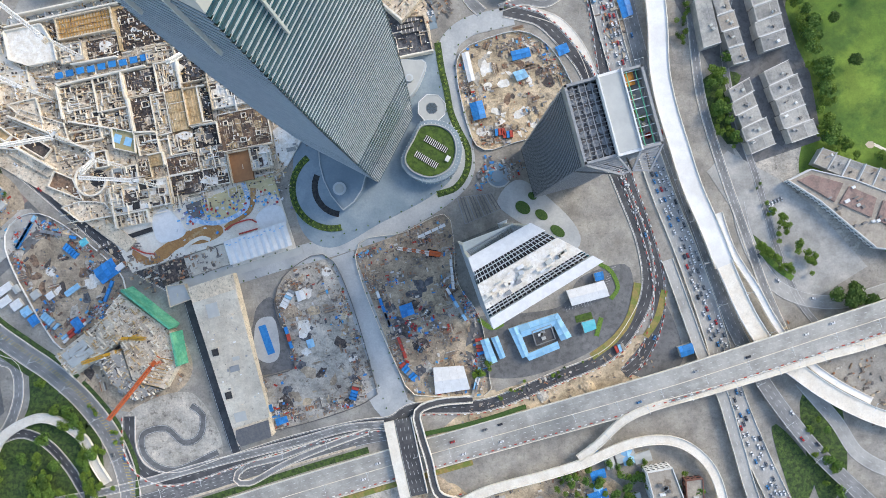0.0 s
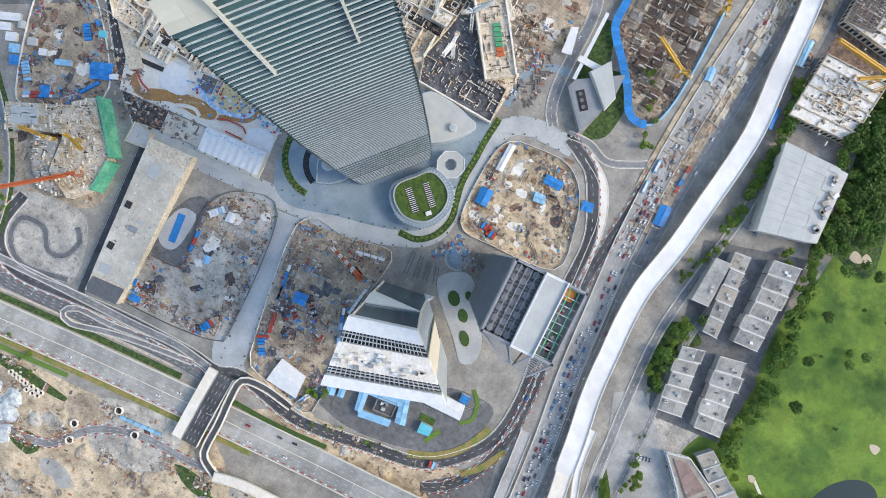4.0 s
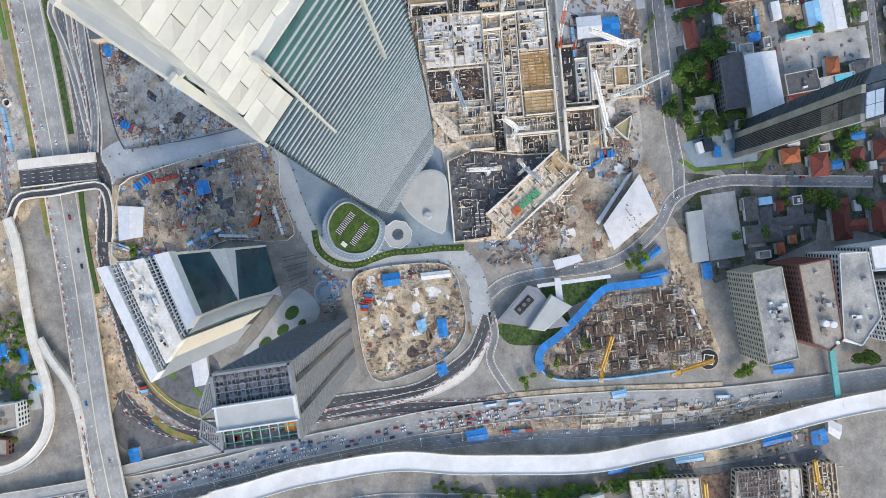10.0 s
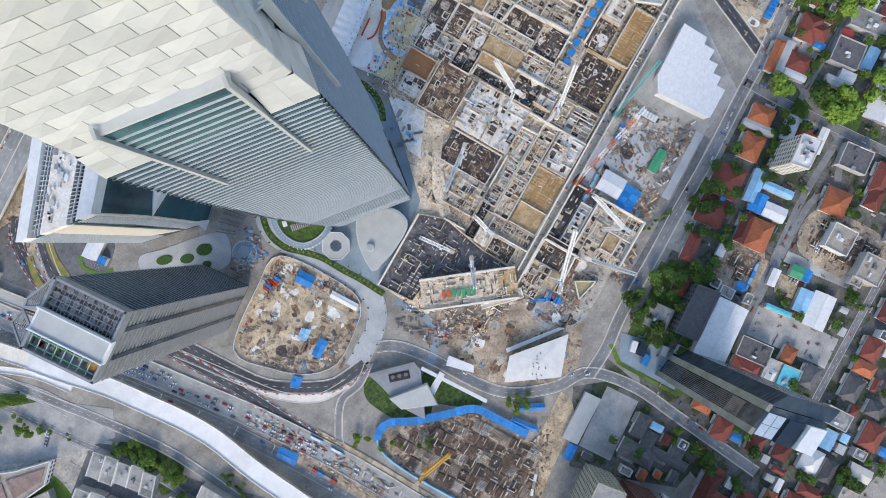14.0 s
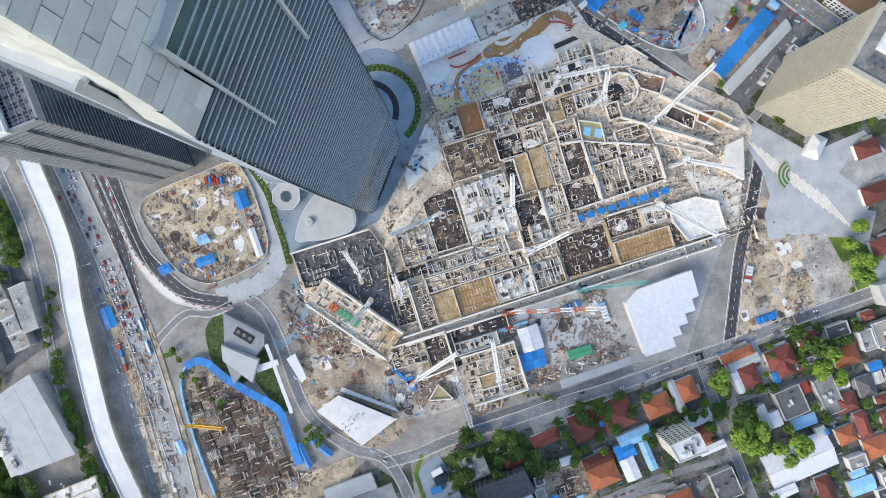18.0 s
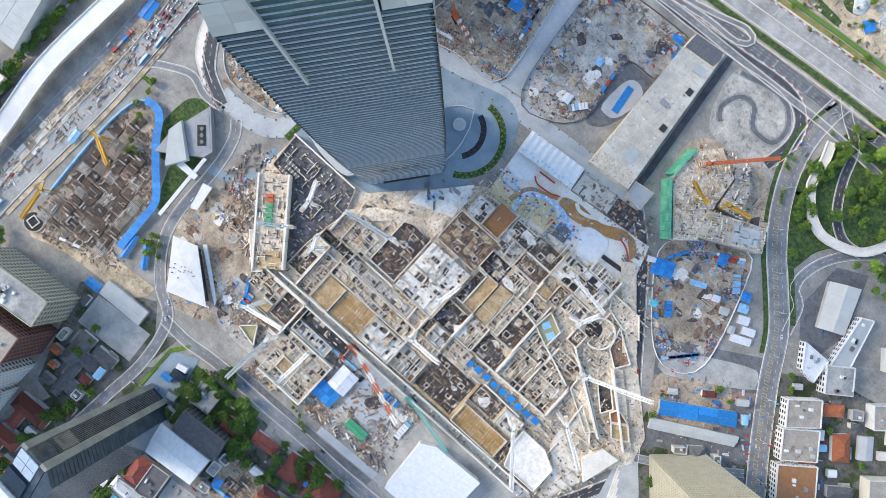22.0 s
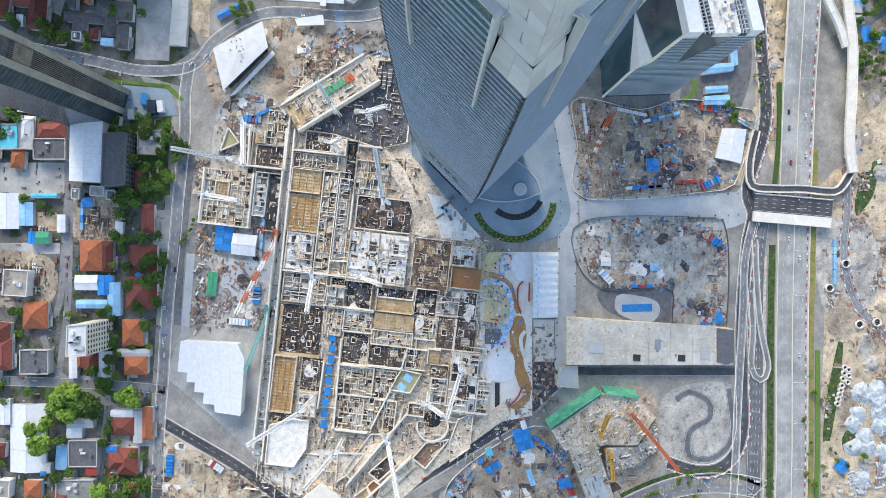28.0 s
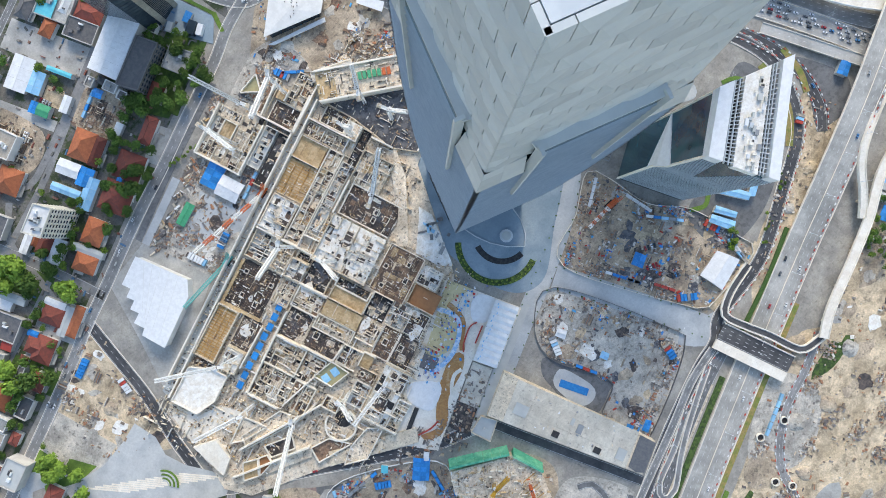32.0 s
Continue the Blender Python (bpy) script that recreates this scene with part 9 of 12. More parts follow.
# sheds and cabins over the lots
SHEDS = (
    ([(19, 108), (15, 123), (26, 126), (30, 111)], 4, 'blue', 'bright blue sheet roof in the ochre lot'),
    ([(14, 141), (8, 166), (14, 168), (20, 143)], 3.5, 'white', 'long white cabin in the ochre lot'),
    ([(-44, -52), (-33, -48), (-30, -58), (-41, -62)], 4, 'blue', 'bright blue roofed store in the earth lot'),
    ([(52, 150), (62, 153), (66, 146), (56, 142)], 4, 'ltblue', 'blue and white tent in the ochre lot'),
    ([(50, 168), (66, 172), (68, 164), (52, 160)], 3, 'blue', 'blue sheeted stack by the ring road'),
    ([(88, 172), (98, 176), (101, 168), (92, 164)], 3, 'blue', 'blue sheeted stack by the ramp'),
    ([(-12, -127), (-14, -104), (12, -102), (18, -122)], 6, 'white', 'white flat warehouse by the road'),
    ([(-124, -82), (-118, -80), (-116, -87), (-122, -89)], 3, 'ltblue', 'cyan hut with red porch in the lot'),
    ([(-134, -40), (-127, -38), (-124, -46), (-131, -49)], 3, 'white', 'white hut in the rubble lot'),
    ([(-162, -140), (-153, -137), (-151, -143), (-160, -146)], 3.5, 'blue', 'blue hut by the deck'),
    ([(-150, -150), (-140, -147), (-138, -152), (-148, -156)], 3.5, 'blue', 'blue shed by the road'),
    ([(-290, -24), (-303, -33), (-309, -24), (-296, -15)], 4, 'blue', 'blue roofed store in the brown yard'),
    ([(-389, 46), (-437, -2), (-447, 7), (-398, 55)], 6, 'blue', 'long bright blue roofed market shed'),
    ([(-397, 61), (-456, 9), (-460, 18), (-403, 69)], 5, 'pale', 'long pale roofed shed beside the market'),
    ([(-392, -134), (-414, -152), (-438, -116), (-418, -101)], 7, 'cream', 'cream roofed bus depot'),
    ([(-230, -300), (-240, -296), (-236, -286), (-226, -290)], 3, 'blue', 'blue hut on waste ground'),
    ([(-202.5, 251.1), (-220.6, 247.3), (-225.0, 268.2), (-206.9, 272.0)], 6, 'white', 'white roofed workshop in the crane yard'),
    ([(-202.1, 272.8), (-222.7, 268.6), (-226.0, 284.0), (-205.4, 288.4)], 4.5, 'blue', 'blue roofed cabin block in the crane yard'),
    ([(-243.9, 274.0), (-264.5, 269.6), (-266.2, 277.8), (-245.6, 282.1)], 4, 'green', 'green roofed cabin in the crane yard'),
    ([(-20, 327), (-35, 343), (-30, 346), (-15, 331)], 4, 'blue', 'blue cabin roof beside the street'),
    ([(-8, 330), (-16, 352), (-11, 354), (-3, 332)], 4, 'blue', 'second blue cabin roof by the dig'),
    ([(-66, 362), (-70, 376), (-27, 387), (-23, 373)], 6, 'pale', 'long lilac-grey roofed shed'),
    ([(-24, 381), (-26, 389), (-12, 393), (-10, 385)], 4, 'blue', 'small blue roof beside the lilac shed'),
    ([(56, 452), (52, 470), (60, 472), (64, 455)], 4, 'blue', 'blue site cabins by the footbridge'),
    ([(119.2, 452.0), (111.4, 475.5), (117.4, 478.8), (127.4, 454.1)], 4, 'blue', 'long blue site canteen roof'),
    ([(109.2, 492.9), (104.3, 505.0), (116.9, 510.5), (121.1, 496.4)], 4, 'blue', 'square blue site roof beside the viaduct'),
    ([(146.5, 379.4), (139.1, 403.1), (144.9, 404.3), (151.3, 381.0)], 4, 'ltblue', 'pale blue stores along the viaduct'),
    ([(95.3, 504.2), (99.9, 517.9), (112.7, 517.1), (107.7, 506.8)], 6, 'white', 'white awning at the foot of the bridge'),
    ([(162, 322), (156, 340), (162, 342), (168, 324)], 4, 'blue', 'blue site office roof beside the viaduct'),
    ([(146, 196), (140, 214), (150, 218), (155, 200)], 4, 'blue', 'blue tarpaulined stack in the roadworks'),
    ([(96, 318), (92, 330), (98, 332), (102, 320)], 3.5, 'ltblue', 'teal cabin in the roadworks'),
    ([(123, -200), (135, -196), (133, -188), (120, -192)], 4.2, 'blue', 'low sheet-roofed hut on the waste ground'),
    ([(135, -215), (130, -198), (122, -201), (128, -218)], 3.8, 'ltblue', 'low sheet-roofed hut on the waste ground'),
    ([(120, -218), (137, -213), (135, -205), (118, -211)], 4.3, 'blue', 'low sheet-roofed hut on the waste ground'),
    ([(130, -180), (126, -170), (118, -173), (121, -183)], 3.9, 'blue', 'low sheet-roofed hut on the waste ground'),
    ([(159, -183), (155, -170), (146, -173), (150, -186)], 4.9, 'ltblue', 'low sheet-roofed hut on the waste ground'),
    ([(166, -218), (163, -208), (156, -210), (160, -220)], 4.6, 'pale', 'low sheet-roofed hut on the waste ground'),
    ([(143, -187), (139, -174), (131, -176), (136, -190)], 4.2, 'pale', 'low sheet-roofed hut on the waste ground'),
    ([(144, -185), (160, -180), (157, -170), (141, -175)], 4.4, 'pale', 'low sheet-roofed hut on the waste ground'),
    ([(160, -185), (174, -181), (171, -172), (157, -177)], 4.3, 'pale', 'low sheet-roofed hut on the waste ground'),
    ([(168, -240), (184, -235), (181, -225), (165, -231)], 3.7, 'cream', 'low sheet-roofed hut on the waste ground'),
    ([(177, -235), (189, -231), (186, -223), (174, -227)], 3.1, 'pale', 'low sheet-roofed hut on the waste ground'),
    ([(206, -225), (201, -211), (194, -213), (198, -227)], 4.0, 'cream', 'low sheet-roofed hut on the waste ground'),
    ([(170, -237), (184, -233), (182, -227), (168, -232)], 4.9, 'white', 'low sheet-roofed hut on the waste ground'),
    ([(198, -232), (195, -222), (186, -225), (189, -235)], 3.7, 'cream', 'low sheet-roofed hut on the waste ground'),
    ([(201, -225), (215, -221), (212, -213), (199, -217)], 4.2, 'pale', 'low sheet-roofed hut on the waste ground'),
    ([(181, -214), (176, -199), (167, -202), (172, -217)], 5.0, 'pale', 'low sheet-roofed hut on the waste ground'),
    ([(183, -227), (178, -211), (169, -214), (174, -230)], 3.0, 'pale', 'low sheet-roofed hut on the waste ground'),
)
SHED_MAT = {"blue": M_BLUE, "white": M_WHITE, "ltblue": M_LTBLUE, "pale": M_PALEROOF, "cream": M_CREAM, "green": M_GREENSHEET, "cyan": M_CYAN}
for pts, h, mk, lab in SHEDS:
    shed("shed", lab, pts, h, SHED_MAT[mk], M_WALLGREY, 4)

# cabins of the brown yard
for mk, pts in (
    ("blue", [(-285.4, -23.8), (-301.2, -35.4), (-309.9, -23.5), (-294.1, -12)]),
    ("blue", [(-316.3, -71.7), (-323, -76.6), (-329.4, -68), (-322.7, -63.1)]),
    ("blue", [(-355, -68.5), (-361.8, -73.4), (-367, -66.3), (-360.3, -61.4)]),
    ("ltblue", [(-361.8, -60.1), (-368.9, -65.3), (-373.6, -59), (-366.5, -53.8)]),
    ("white", [(-370, -54), (-377.9, -59.7), (-382.5, -53.4), (-374.6, -47.7)]),
    ("white", [(-379.9, -50.3), (-389.4, -57.2), (-393.5, -51.7), (-384, -44.8)]),
    ("white", [(-378.9, -38.6), (-393.8, -49.6), (-397.9, -44.1), (-382.9, -33.1)]),
    ("pale", [(-372.2, -41.1), (-376.9, -44.5), (-381, -39), (-376.3, -35.6)]),
    ("ltblue", [(-319.9, -38), (-331.7, -46.7), (-334.6, -42.7), (-322.8, -34.1)]),
    ("white", [(-281.3, -19.6), (-287.6, -24.2), (-290.5, -20.3), (-284.2, -15.7)]),
    ("white", [(-342.1, -45.8), (-347.6, -49.8), (-351.1, -45.1), (-345.6, -41)]),
    ("pale", [(-354.6, -45.2), (-360.9, -49.8), (-365, -44.3), (-358.7, -39.7)]),
    ("cyan", [(-313.2, 0.7), (-318.7, -3.3), (-322.2, 1.4), (-316.7, 5.5)])):
    shed("shed", {"blue": "blue sheet-roofed cabin in the brown yard", "ltblue": "pale blue roofed cabin in the brown yard", "white": "white cabin roof in the brown yard", "pale": "grey cabin roof in the brown yard", "cyan": "teal cabin roof in the brown yard"}[mk], pts, 3.6, SHED_MAT[mk], M_WALLGREY, 3, "shed", "cabins of the brown yard")
# houses along the lanes
HOUSES = (
    (-73, 495, 30, 26, 14, 'red'), (-82, 526, 26, 22, 14, 'red'), (-56, 430, 32, 26, 104, 'dark'), (-70, 453, 36, 14, 104, 'dark'), (-480, 300, 22, 18, 14, 'orange'), (-476, 340, 20, 16, 14, 'red'),
    (-500, 380, 24, 18, 14, 'orange'), (-522, 290, 22, 16, 14, 'red'), (-120, 470, 20, 16, 14, 'red'), (-150, 470, 18, 16, 14, 'dark'), (-178, 470, 24, 14, 14, 'white'), (-130, 500, 18, 14, 14, 'red'),
    (-168, 502, 22, 16, 14, 'dark'), (-205, 470, 16, 12, 14, 'orange'), (-290, 510, 20, 16, 14, 'red'), (-330, 520, 22, 16, 14, 'orange'), (-256, 520, 20, 16, 14, 'red'), (-220, 530, 22, 16, 14, 'dark'),
    (-370, 500, 20, 16, 14, 'red'), (-410, 480, 20, 16, 14, 'orange'), (-446, 450, 24, 18, 14, 'red'), (-300, 560, 24, 16, 14, 'dark'), (-350, 570, 22, 16, 14, 'red'), (-250, 565, 22, 16, 14, 'orange'),
    (-200, 570, 24, 18, 14, 'red'), (-150, 545, 22, 18, 14, 'white'), (-110, 560, 24, 18, 14, 'red'), (-470, 120, 20, 14, 60, 'white'),
)
ROOFS = {"red": (M_TILE, "dark red tiled house with white walls"), "orange": (M_TILEORANGE, "orange tiled house with white walls"), "dark": (M_DARKROOF, "dark roofed house with grey porch"), "white": (M_WALLWHITE, "white roofed house with grey porch")}
for x_, y_, l_, w_, t_, rk in HOUSES:
    m_, lab = ROOFS[rk]
    if l_ > 24:
        house(x_, y_, l_, w_ * 0.62, t_, lab, m_)
        a = radians(t_)
        house(x_ - math.sin(a) * w_ * 0.42 + math.cos(a) * l_ * 0.12, y_ + math.cos(a) * w_ * 0.42 + math.sin(a) * l_ * 0.12, w_ * 0.9, l_ * 0.34, t_ + 90, lab, m_, 5.0)
    else:
        house(x_, y_, l_, w_, t_, lab, m_)
# further blocks of the town, flat roofs on a skewed grid
rng = random.Random(77)
FAR = []
for gx in range(-10, 11):
    for gy in range(-9, 11):
        a = radians(14.5)
        bx, by = -140 + gx * 42, 130 + gy * 38
        x_, y_ = bx + rng.uniform(-5, 5), by + rng.uniform(-4, 4)
        FAR.append((x_, y_))


def zone(x, y):
    """True where a filler house may stand: quarters beyond the mapped blocks."""
    if y > 575 or (y > 432 and x < -300 and not (-480 < x < -390 and 360 < y < 430)):
        return True
    if x < -485 and (y > 120 or y < 0):
        return True
    if x < -430 and y < -110:
        return x < -470
    if x > 150 and y > 540:
        return True
    return x > 330 and y < -230


for x_, y_ in FAR:
    if not zone(x_, y_):
        continue
    t_ = 14.5 if y_ > 0 else -38
    k = rng.random()
    if k < 0.45:
        m_, lab = ROOFS[rng.choice(("red", "orange", "dark", "red"))]
        house(x_, y_, rng.uniform(18, 26), rng.uniform(13, 17), t_, lab, m_)
    else:
        w_, d_ = rng.uniform(9, 13), rng.uniform(8, 12)
        c_, s_ = math.cos(radians(t_)), math.sin(radians(t_))
        pts = [(x_ + c_ * u * w_ - s_ * v * d_, y_ + s_ * u * w_ + c_ * v * d_) for u, v in ((-1, -1), (1, -1), (1, 1), (-1, 1))]
        flat_block("shophouse", rng.choice(("grey flat-roofed shophouse with roof plant", "stained flat-roofed shophouse row", "pale walled low block of shops")), "shophouse", pts, rng.uniform(7, 13), rng.choice((M_WALLGREY, M_WALLWHITE, M_CREAM)), rng.choice((M_GREYROOF, M_TANROOF, M_PALEROOF)), 0, 3, 5, "shophouses")
for pts, lab, rm in (([(-450, -42), (-468, -65), (-486, -50), (-468, -26)], "white shophouse row with brown roof strips", M_TANROOF), ([(-468, -24), (-488, -48), (-508, -30), (-488, -6)], "cream shophouse row by the avenue", M_TANROOF), ([(-490, -2), (-512, -28), (-540, -4), (-516, 20)], "long shophouse row with brown roofs", M_BROWNDECK), ([(-446, -86), (-462, -104), (-480, -88), (-464, -70)], "tall white walled shophouse", M_GREYROOF)):
    flat_block("shophouse", lab, "shophouse", pts, 12, M_WALLWHITE, rm, 3, 5, 3, "shophouses")
flat_block("apartment_block", "white and rust apartment block by the ramp", "apartments", [(165, -187), (186, -183), (198, -214), (174, -220)], 16, M_WALLWHITE, M_TANROOF, 4, 8, 2)
flat_block("shophouse", "red roofed house row by the ramp", "shophouse", [(200, -196), (214, -194), (216, -222), (202, -224)], 9, M_BRICKWALL, M_TANROOF, 2, 3, 2)
# the crowded quarter: houses, shops and sheds wherever the lots leave room


def free(pts):
    """True where an outline meets no road, no building and no open lot."""
    c_ = centre(pts)
    rad = max(math.hypot(p[0] - c_[0], p[1] - c_[1]) for p in pts)
    for _, line, width in ROADS:
        for p in line:
            if abs(p.x - c_[0]) < 60 and math.hypot(p.x - c_[0], p.y - c_[1]) < width / 2 + rad * 0.8 + 1.0:
                return False
    mids = [lerp2(p, q, 0.5) for p, q in zip(pts, pts[1:] + pts[:1])]
    for o in OCC:
        k = centre(o)
        if abs(k[0] - c_[0]) > 90 or abs(k[1] - c_[1]) > 90:
            continue
        if any(inside(p[0], p[1], o) for p in pts + mids + [c_]) or any(inside(p[0], p[1], pts) for p in o + [k]):
            return False
    return True


def inside(x, y, pts):
    r = False
    for (x0, y0), (x1, y1) in zip(pts, pts[1:] + pts[:1]):
        if (y0 > y) != (y1 > y) and x < (x1 - x0) * (y - y0) / (y1 - y0) + x0:
            r = not r
    return r


# the quarter beside the works, plot by plot
for mk, lab, pts in (
    ('lawn', 'green lawn between houses', [(-178, 361.9), (-171.9, 343.5), (-193.5, 336.3), (-199.6, 354.8)]),
    ('lawn', 'grass yard under trees', [(-245.1, 334.5), (-240.1, 319.4), (-271.1, 309.1), (-276.2, 324.2)]),
    ('lawn', 'overgrown garden plot', [(-447.4, 320.2), (-431.6, 272.9), (-454.2, 265.5), (-470.1, 312.7)]),
    ('concrete', 'grey parking yard beside a house', [(-210.3, 346), (-205.6, 331.8), (-237.6, 321.3), (-242.3, 335.4)]),
    ('concrete', 'pale concrete yard of the workshops', [(-218, 501.9), (-195.1, 432.8), (-221, 424.2), (-243.9, 493.4)]),
    ('concrete', 'cement yard between sheds', [(-284.9, 479.9), (-263.6, 415.5), (-273, 412.4), (-294.3, 476.8)]),
    ('sand', 'tan heap of building sand', [(-244.4, 442.8), (-238.9, 426.2), (-254.5, 421.1), (-259.9, 437.7)]),
    ('concrete', 'grey paved lots along the lane', [(-370.4, 368.7), (-359.1, 334.6), (-371.3, 330.6), (-382.7, 364.6)]),
    ('concrete', 'paved forecourt of the white house', [(-387, 327.5), (-375.4, 292.6), (-407.4, 282), (-419.1, 316.9)]),
    ('lawn', 'garden under big trees', [(-381.8, 390.2), (-362.8, 333.4), (-395.8, 322.5), (-414.8, 379.3)]),
    ('gravel', 'gravel yards behind the lane', [(-223.7, 421.3), (-219, 407.1), (-254.3, 395.4), (-259, 409.6)])):
    patch("plot_yard", pts, 0.13, PLOT_MATS[mk], lab, "ground", thick=0.4)
road("grey lane down the quarter", [(-209.9, 423.7), (-256.2, 409), (-313.2, 391.7), (-376.1, 379.4)], 6.0, M_ROAD, 0.22, 0, False)
road("grey cross lane of the quarter", [(-403.9, 456.5), (-386.8, 399), (-367.5, 331.8), (-356.8, 287.1)], 9.0, M_ROAD, 0.24, 0, True)
road("narrow lane past the white house", [(-377.3, 332.8), (-416.3, 324.2), (-466.3, 314)], 5.0, M_ROAD, 0.23, 0, False)
for rk, x_, y_, l_, w_, t_ in (
    ("red", -189, 361.3, 17.9, 13.0, 18),
    ("red", -218.7, 346, 25.4, 11.5, 18),
    ("orange", -264.5, 382.4, 26.9, 19.9, 18),
    ("red", -261.1, 369, 26.9, 10.0, 18),
    ("red", -253.2, 338.8, 24.9, 24.4, 18),
    ("red", -281, 330.9, 27.9, 26.9, 18),
    ("orange", -329.1, 412.9, 23.4, 21.9, 18),
    ("red", -369.8, 427.5, 27.9, 12.0, 18),
    ("red", -352.1, 354, 18.9, 13.0, 18),
    ("orange", -352.9, 362.8, 15.0, 5.5, 18),
    ("orange", -316.6, 327.2, 23.4, 18.4, 18),
    ("orange", -343, 315.9, 20.4, 16.0, 288),
    ("red", -396.7, 309.8, 19.9, 16.0, 288),
    ("orange", -387.7, 290.5, 28.9, 9.0, 18),
    ("red", -425.7, 302.3, 21.9, 15.0, 288),
    ("red", -424.3, 296.6, 23.9, 17.9, 18),
    ("orange", -474.5, 367.6, 16.9, 15.0, 18),
    ("red", -171.9, 449.7, 24.9, 16.0, 288)):
    m_, lab = ROOFS[rk]
    house(x_, y_, l_, w_, t_, lab, m_)
SHED_MAT["red2"] = M_RED
for mk, pts in (
    ("white", [(-285.1, 391.4), (-278.8, 372.2), (-291.4, 368), (-297.7, 387.3)]),
    ("blue", [(-278.9, 372.7), (-274.7, 360), (-291.1, 354.6), (-295.3, 367.3)]),
    ("ltblue", [(-282.2, 362.2), (-278.6, 351.5), (-306.6, 342.2), (-310.2, 353)]),
    ("ltblue", [(-305.2, 383.2), (-296.7, 357.5), (-303.7, 355.2), (-312.2, 380.9)]),
    ("cyan", [(-229.4, 449.8), (-222.1, 427.8), (-226.3, 426.4), (-233.6, 448.4)]),
    ("blue", [(-264.2, 342.2), (-262.6, 337.5), (-268.2, 335.7), (-269.8, 340.4)]),
    ("white", [(-239.2, 479.4), (-233, 460.6), (-262.9, 450.8), (-269.1, 469.5)]),
    ("ltblue", [(-240.3, 457.7), (-236.4, 445.9), (-256, 439.5), (-259.9, 451.2)]),
    ("white", [(-240, 422.4), (-237.7, 415.4), (-252.6, 410.4), (-255, 417.5)]),
    ("blue", [(-261.9, 441.7), (-259.9, 435.6), (-270.2, 432.2), (-272.2, 438.3)]),
    ("green", [(-259.9, 435.6), (-256.2, 424.4), (-266.5, 421), (-270.2, 432.2)]),
    ("white", [(-410.4, 411), (-400.4, 381), (-457.4, 362.2), (-467.4, 392.2)]),
    ("white", [(-408.1, 419.6), (-405.2, 411.2), (-426.7, 404.1), (-429.6, 412.5)]),
    ("pale", [(-406.4, 358.7), (-398.9, 336.2), (-406.4, 333.8), (-413.9, 356.2)]),
    ("white", [(-413.9, 356.2), (-409.5, 343.1), (-417.9, 340.4), (-422.3, 353.5)]),
    ("blue", [(-417.9, 318.5), (-414.8, 309.2), (-420.4, 307.3), (-423.5, 316.7)]),
    ("white", [(-386.7, 324.6), (-380.5, 305.9), (-387, 303.8), (-393.3, 322.5)]),
    ("pale", [(-381.4, 305.6), (-378.9, 298.1), (-405.1, 289.5), (-407.6, 297)]),
    ("white", [(-341.9, 351.9), (-337.9, 339.7), (-359.4, 332.6), (-363.4, 344.8)]),
    ("white", [(-349.7, 375.3), (-347.4, 368.3), (-369.8, 360.9), (-372.1, 367.9)]),
    ("pale", [(-334.5, 335.7), (-325.4, 308.5), (-332, 306.4), (-341, 333.5)]),
    ("blue", [(-219.1, 405.9), (-216.3, 397.5), (-223.7, 395), (-226.5, 403.5)]),
    ("cream", [(-450.1, 368.3), (-447.3, 359.8), (-455.7, 357), (-458.5, 365.5)]),
    ("blue", [(-456.6, 366.1), (-455.1, 361.4), (-458.8, 360.2), (-460.4, 364.9)]),
    ("red2", [(-438.5, 330.5), (-435.3, 321.1), (-444.7, 318), (-447.8, 327.4)])):
    shed("shed", {"blue": "blue sheet-roofed lean-to among houses", "ltblue": "pale blue sheet-roofed store among houses", "pale": "grey sheet-roofed store among houses", "white": "white sheet-roofed hall among houses", "cream": "cream sheet-roofed store among houses", "cyan": "bright cyan sheet canopy in a yard", "green": "green sheet-roofed store in a yard", "red2": "small red sheet-roofed hut"}[mk], pts, 6.0, SHED_MAT[mk], M_WALLGREY, 3)
for mk, pts in (
    ("dark", [(-361.4, 414.7), (-353.7, 391.3), (-373.2, 384.9), (-381, 408.3)]),
    ("dark", [(-183.8, 460.8), (-175.2, 434.6), (-191.9, 429.1), (-200.5, 455.3)]),
    ("teal", [(-181.3, 493.8), (-175.9, 477.4), (-196.3, 470.7), (-201.7, 487)]),
    ("grey", [(-172.1, 478.6), (-168, 466), (-192.1, 458), (-196.3, 470.7)]),
    ("dark", [(-422.5, 350), (-414.7, 326.6), (-436.1, 319.6), (-443.9, 342.9)]),
    ("grey", [(-458.6, 349.5), (-448.4, 319.2), (-464.2, 313.9), (-474.4, 344.3)])):
    flat_block("shophouse", {"dark": "dark flat-roofed house among yards", "teal": "teal flat-roofed house beside a yard", "grey": "grey flat-roofed house with parapets"}[mk], "house", pts, 7.5, M_WALLGREY, {"dark": M_DARKROOF, "teal": M_CYAN, "grey": M_GREYROOF}[mk], 0, 3, 4, "shophouses")
OCC.append([(-218.1, 503.8), (-165.1, 343.2), (-442.9, 249.5), (-497.3, 411.9)])
for p in PLOTS:
    if "plot_yard" in p[0] or "lawn beside" in p[1] or "dark " in p[1][:5]:
        OCC.append([(x_, y_) for x_, y_ in p[4]])
OCC.append([(-124 + 34 * u, 414 + 30 * v) for u, v in ((-0.5, -0.7), (0.7, -0.7), (0.7, 0.5), (-0.5, 0.5))])
TOWN = [(-130, 356), (-300, 314), (-480, 266), (-580, 244), (-590, 420), (-520, 560), (-300, 600), (-70, 600), (-64, 540), (-84, 420)]
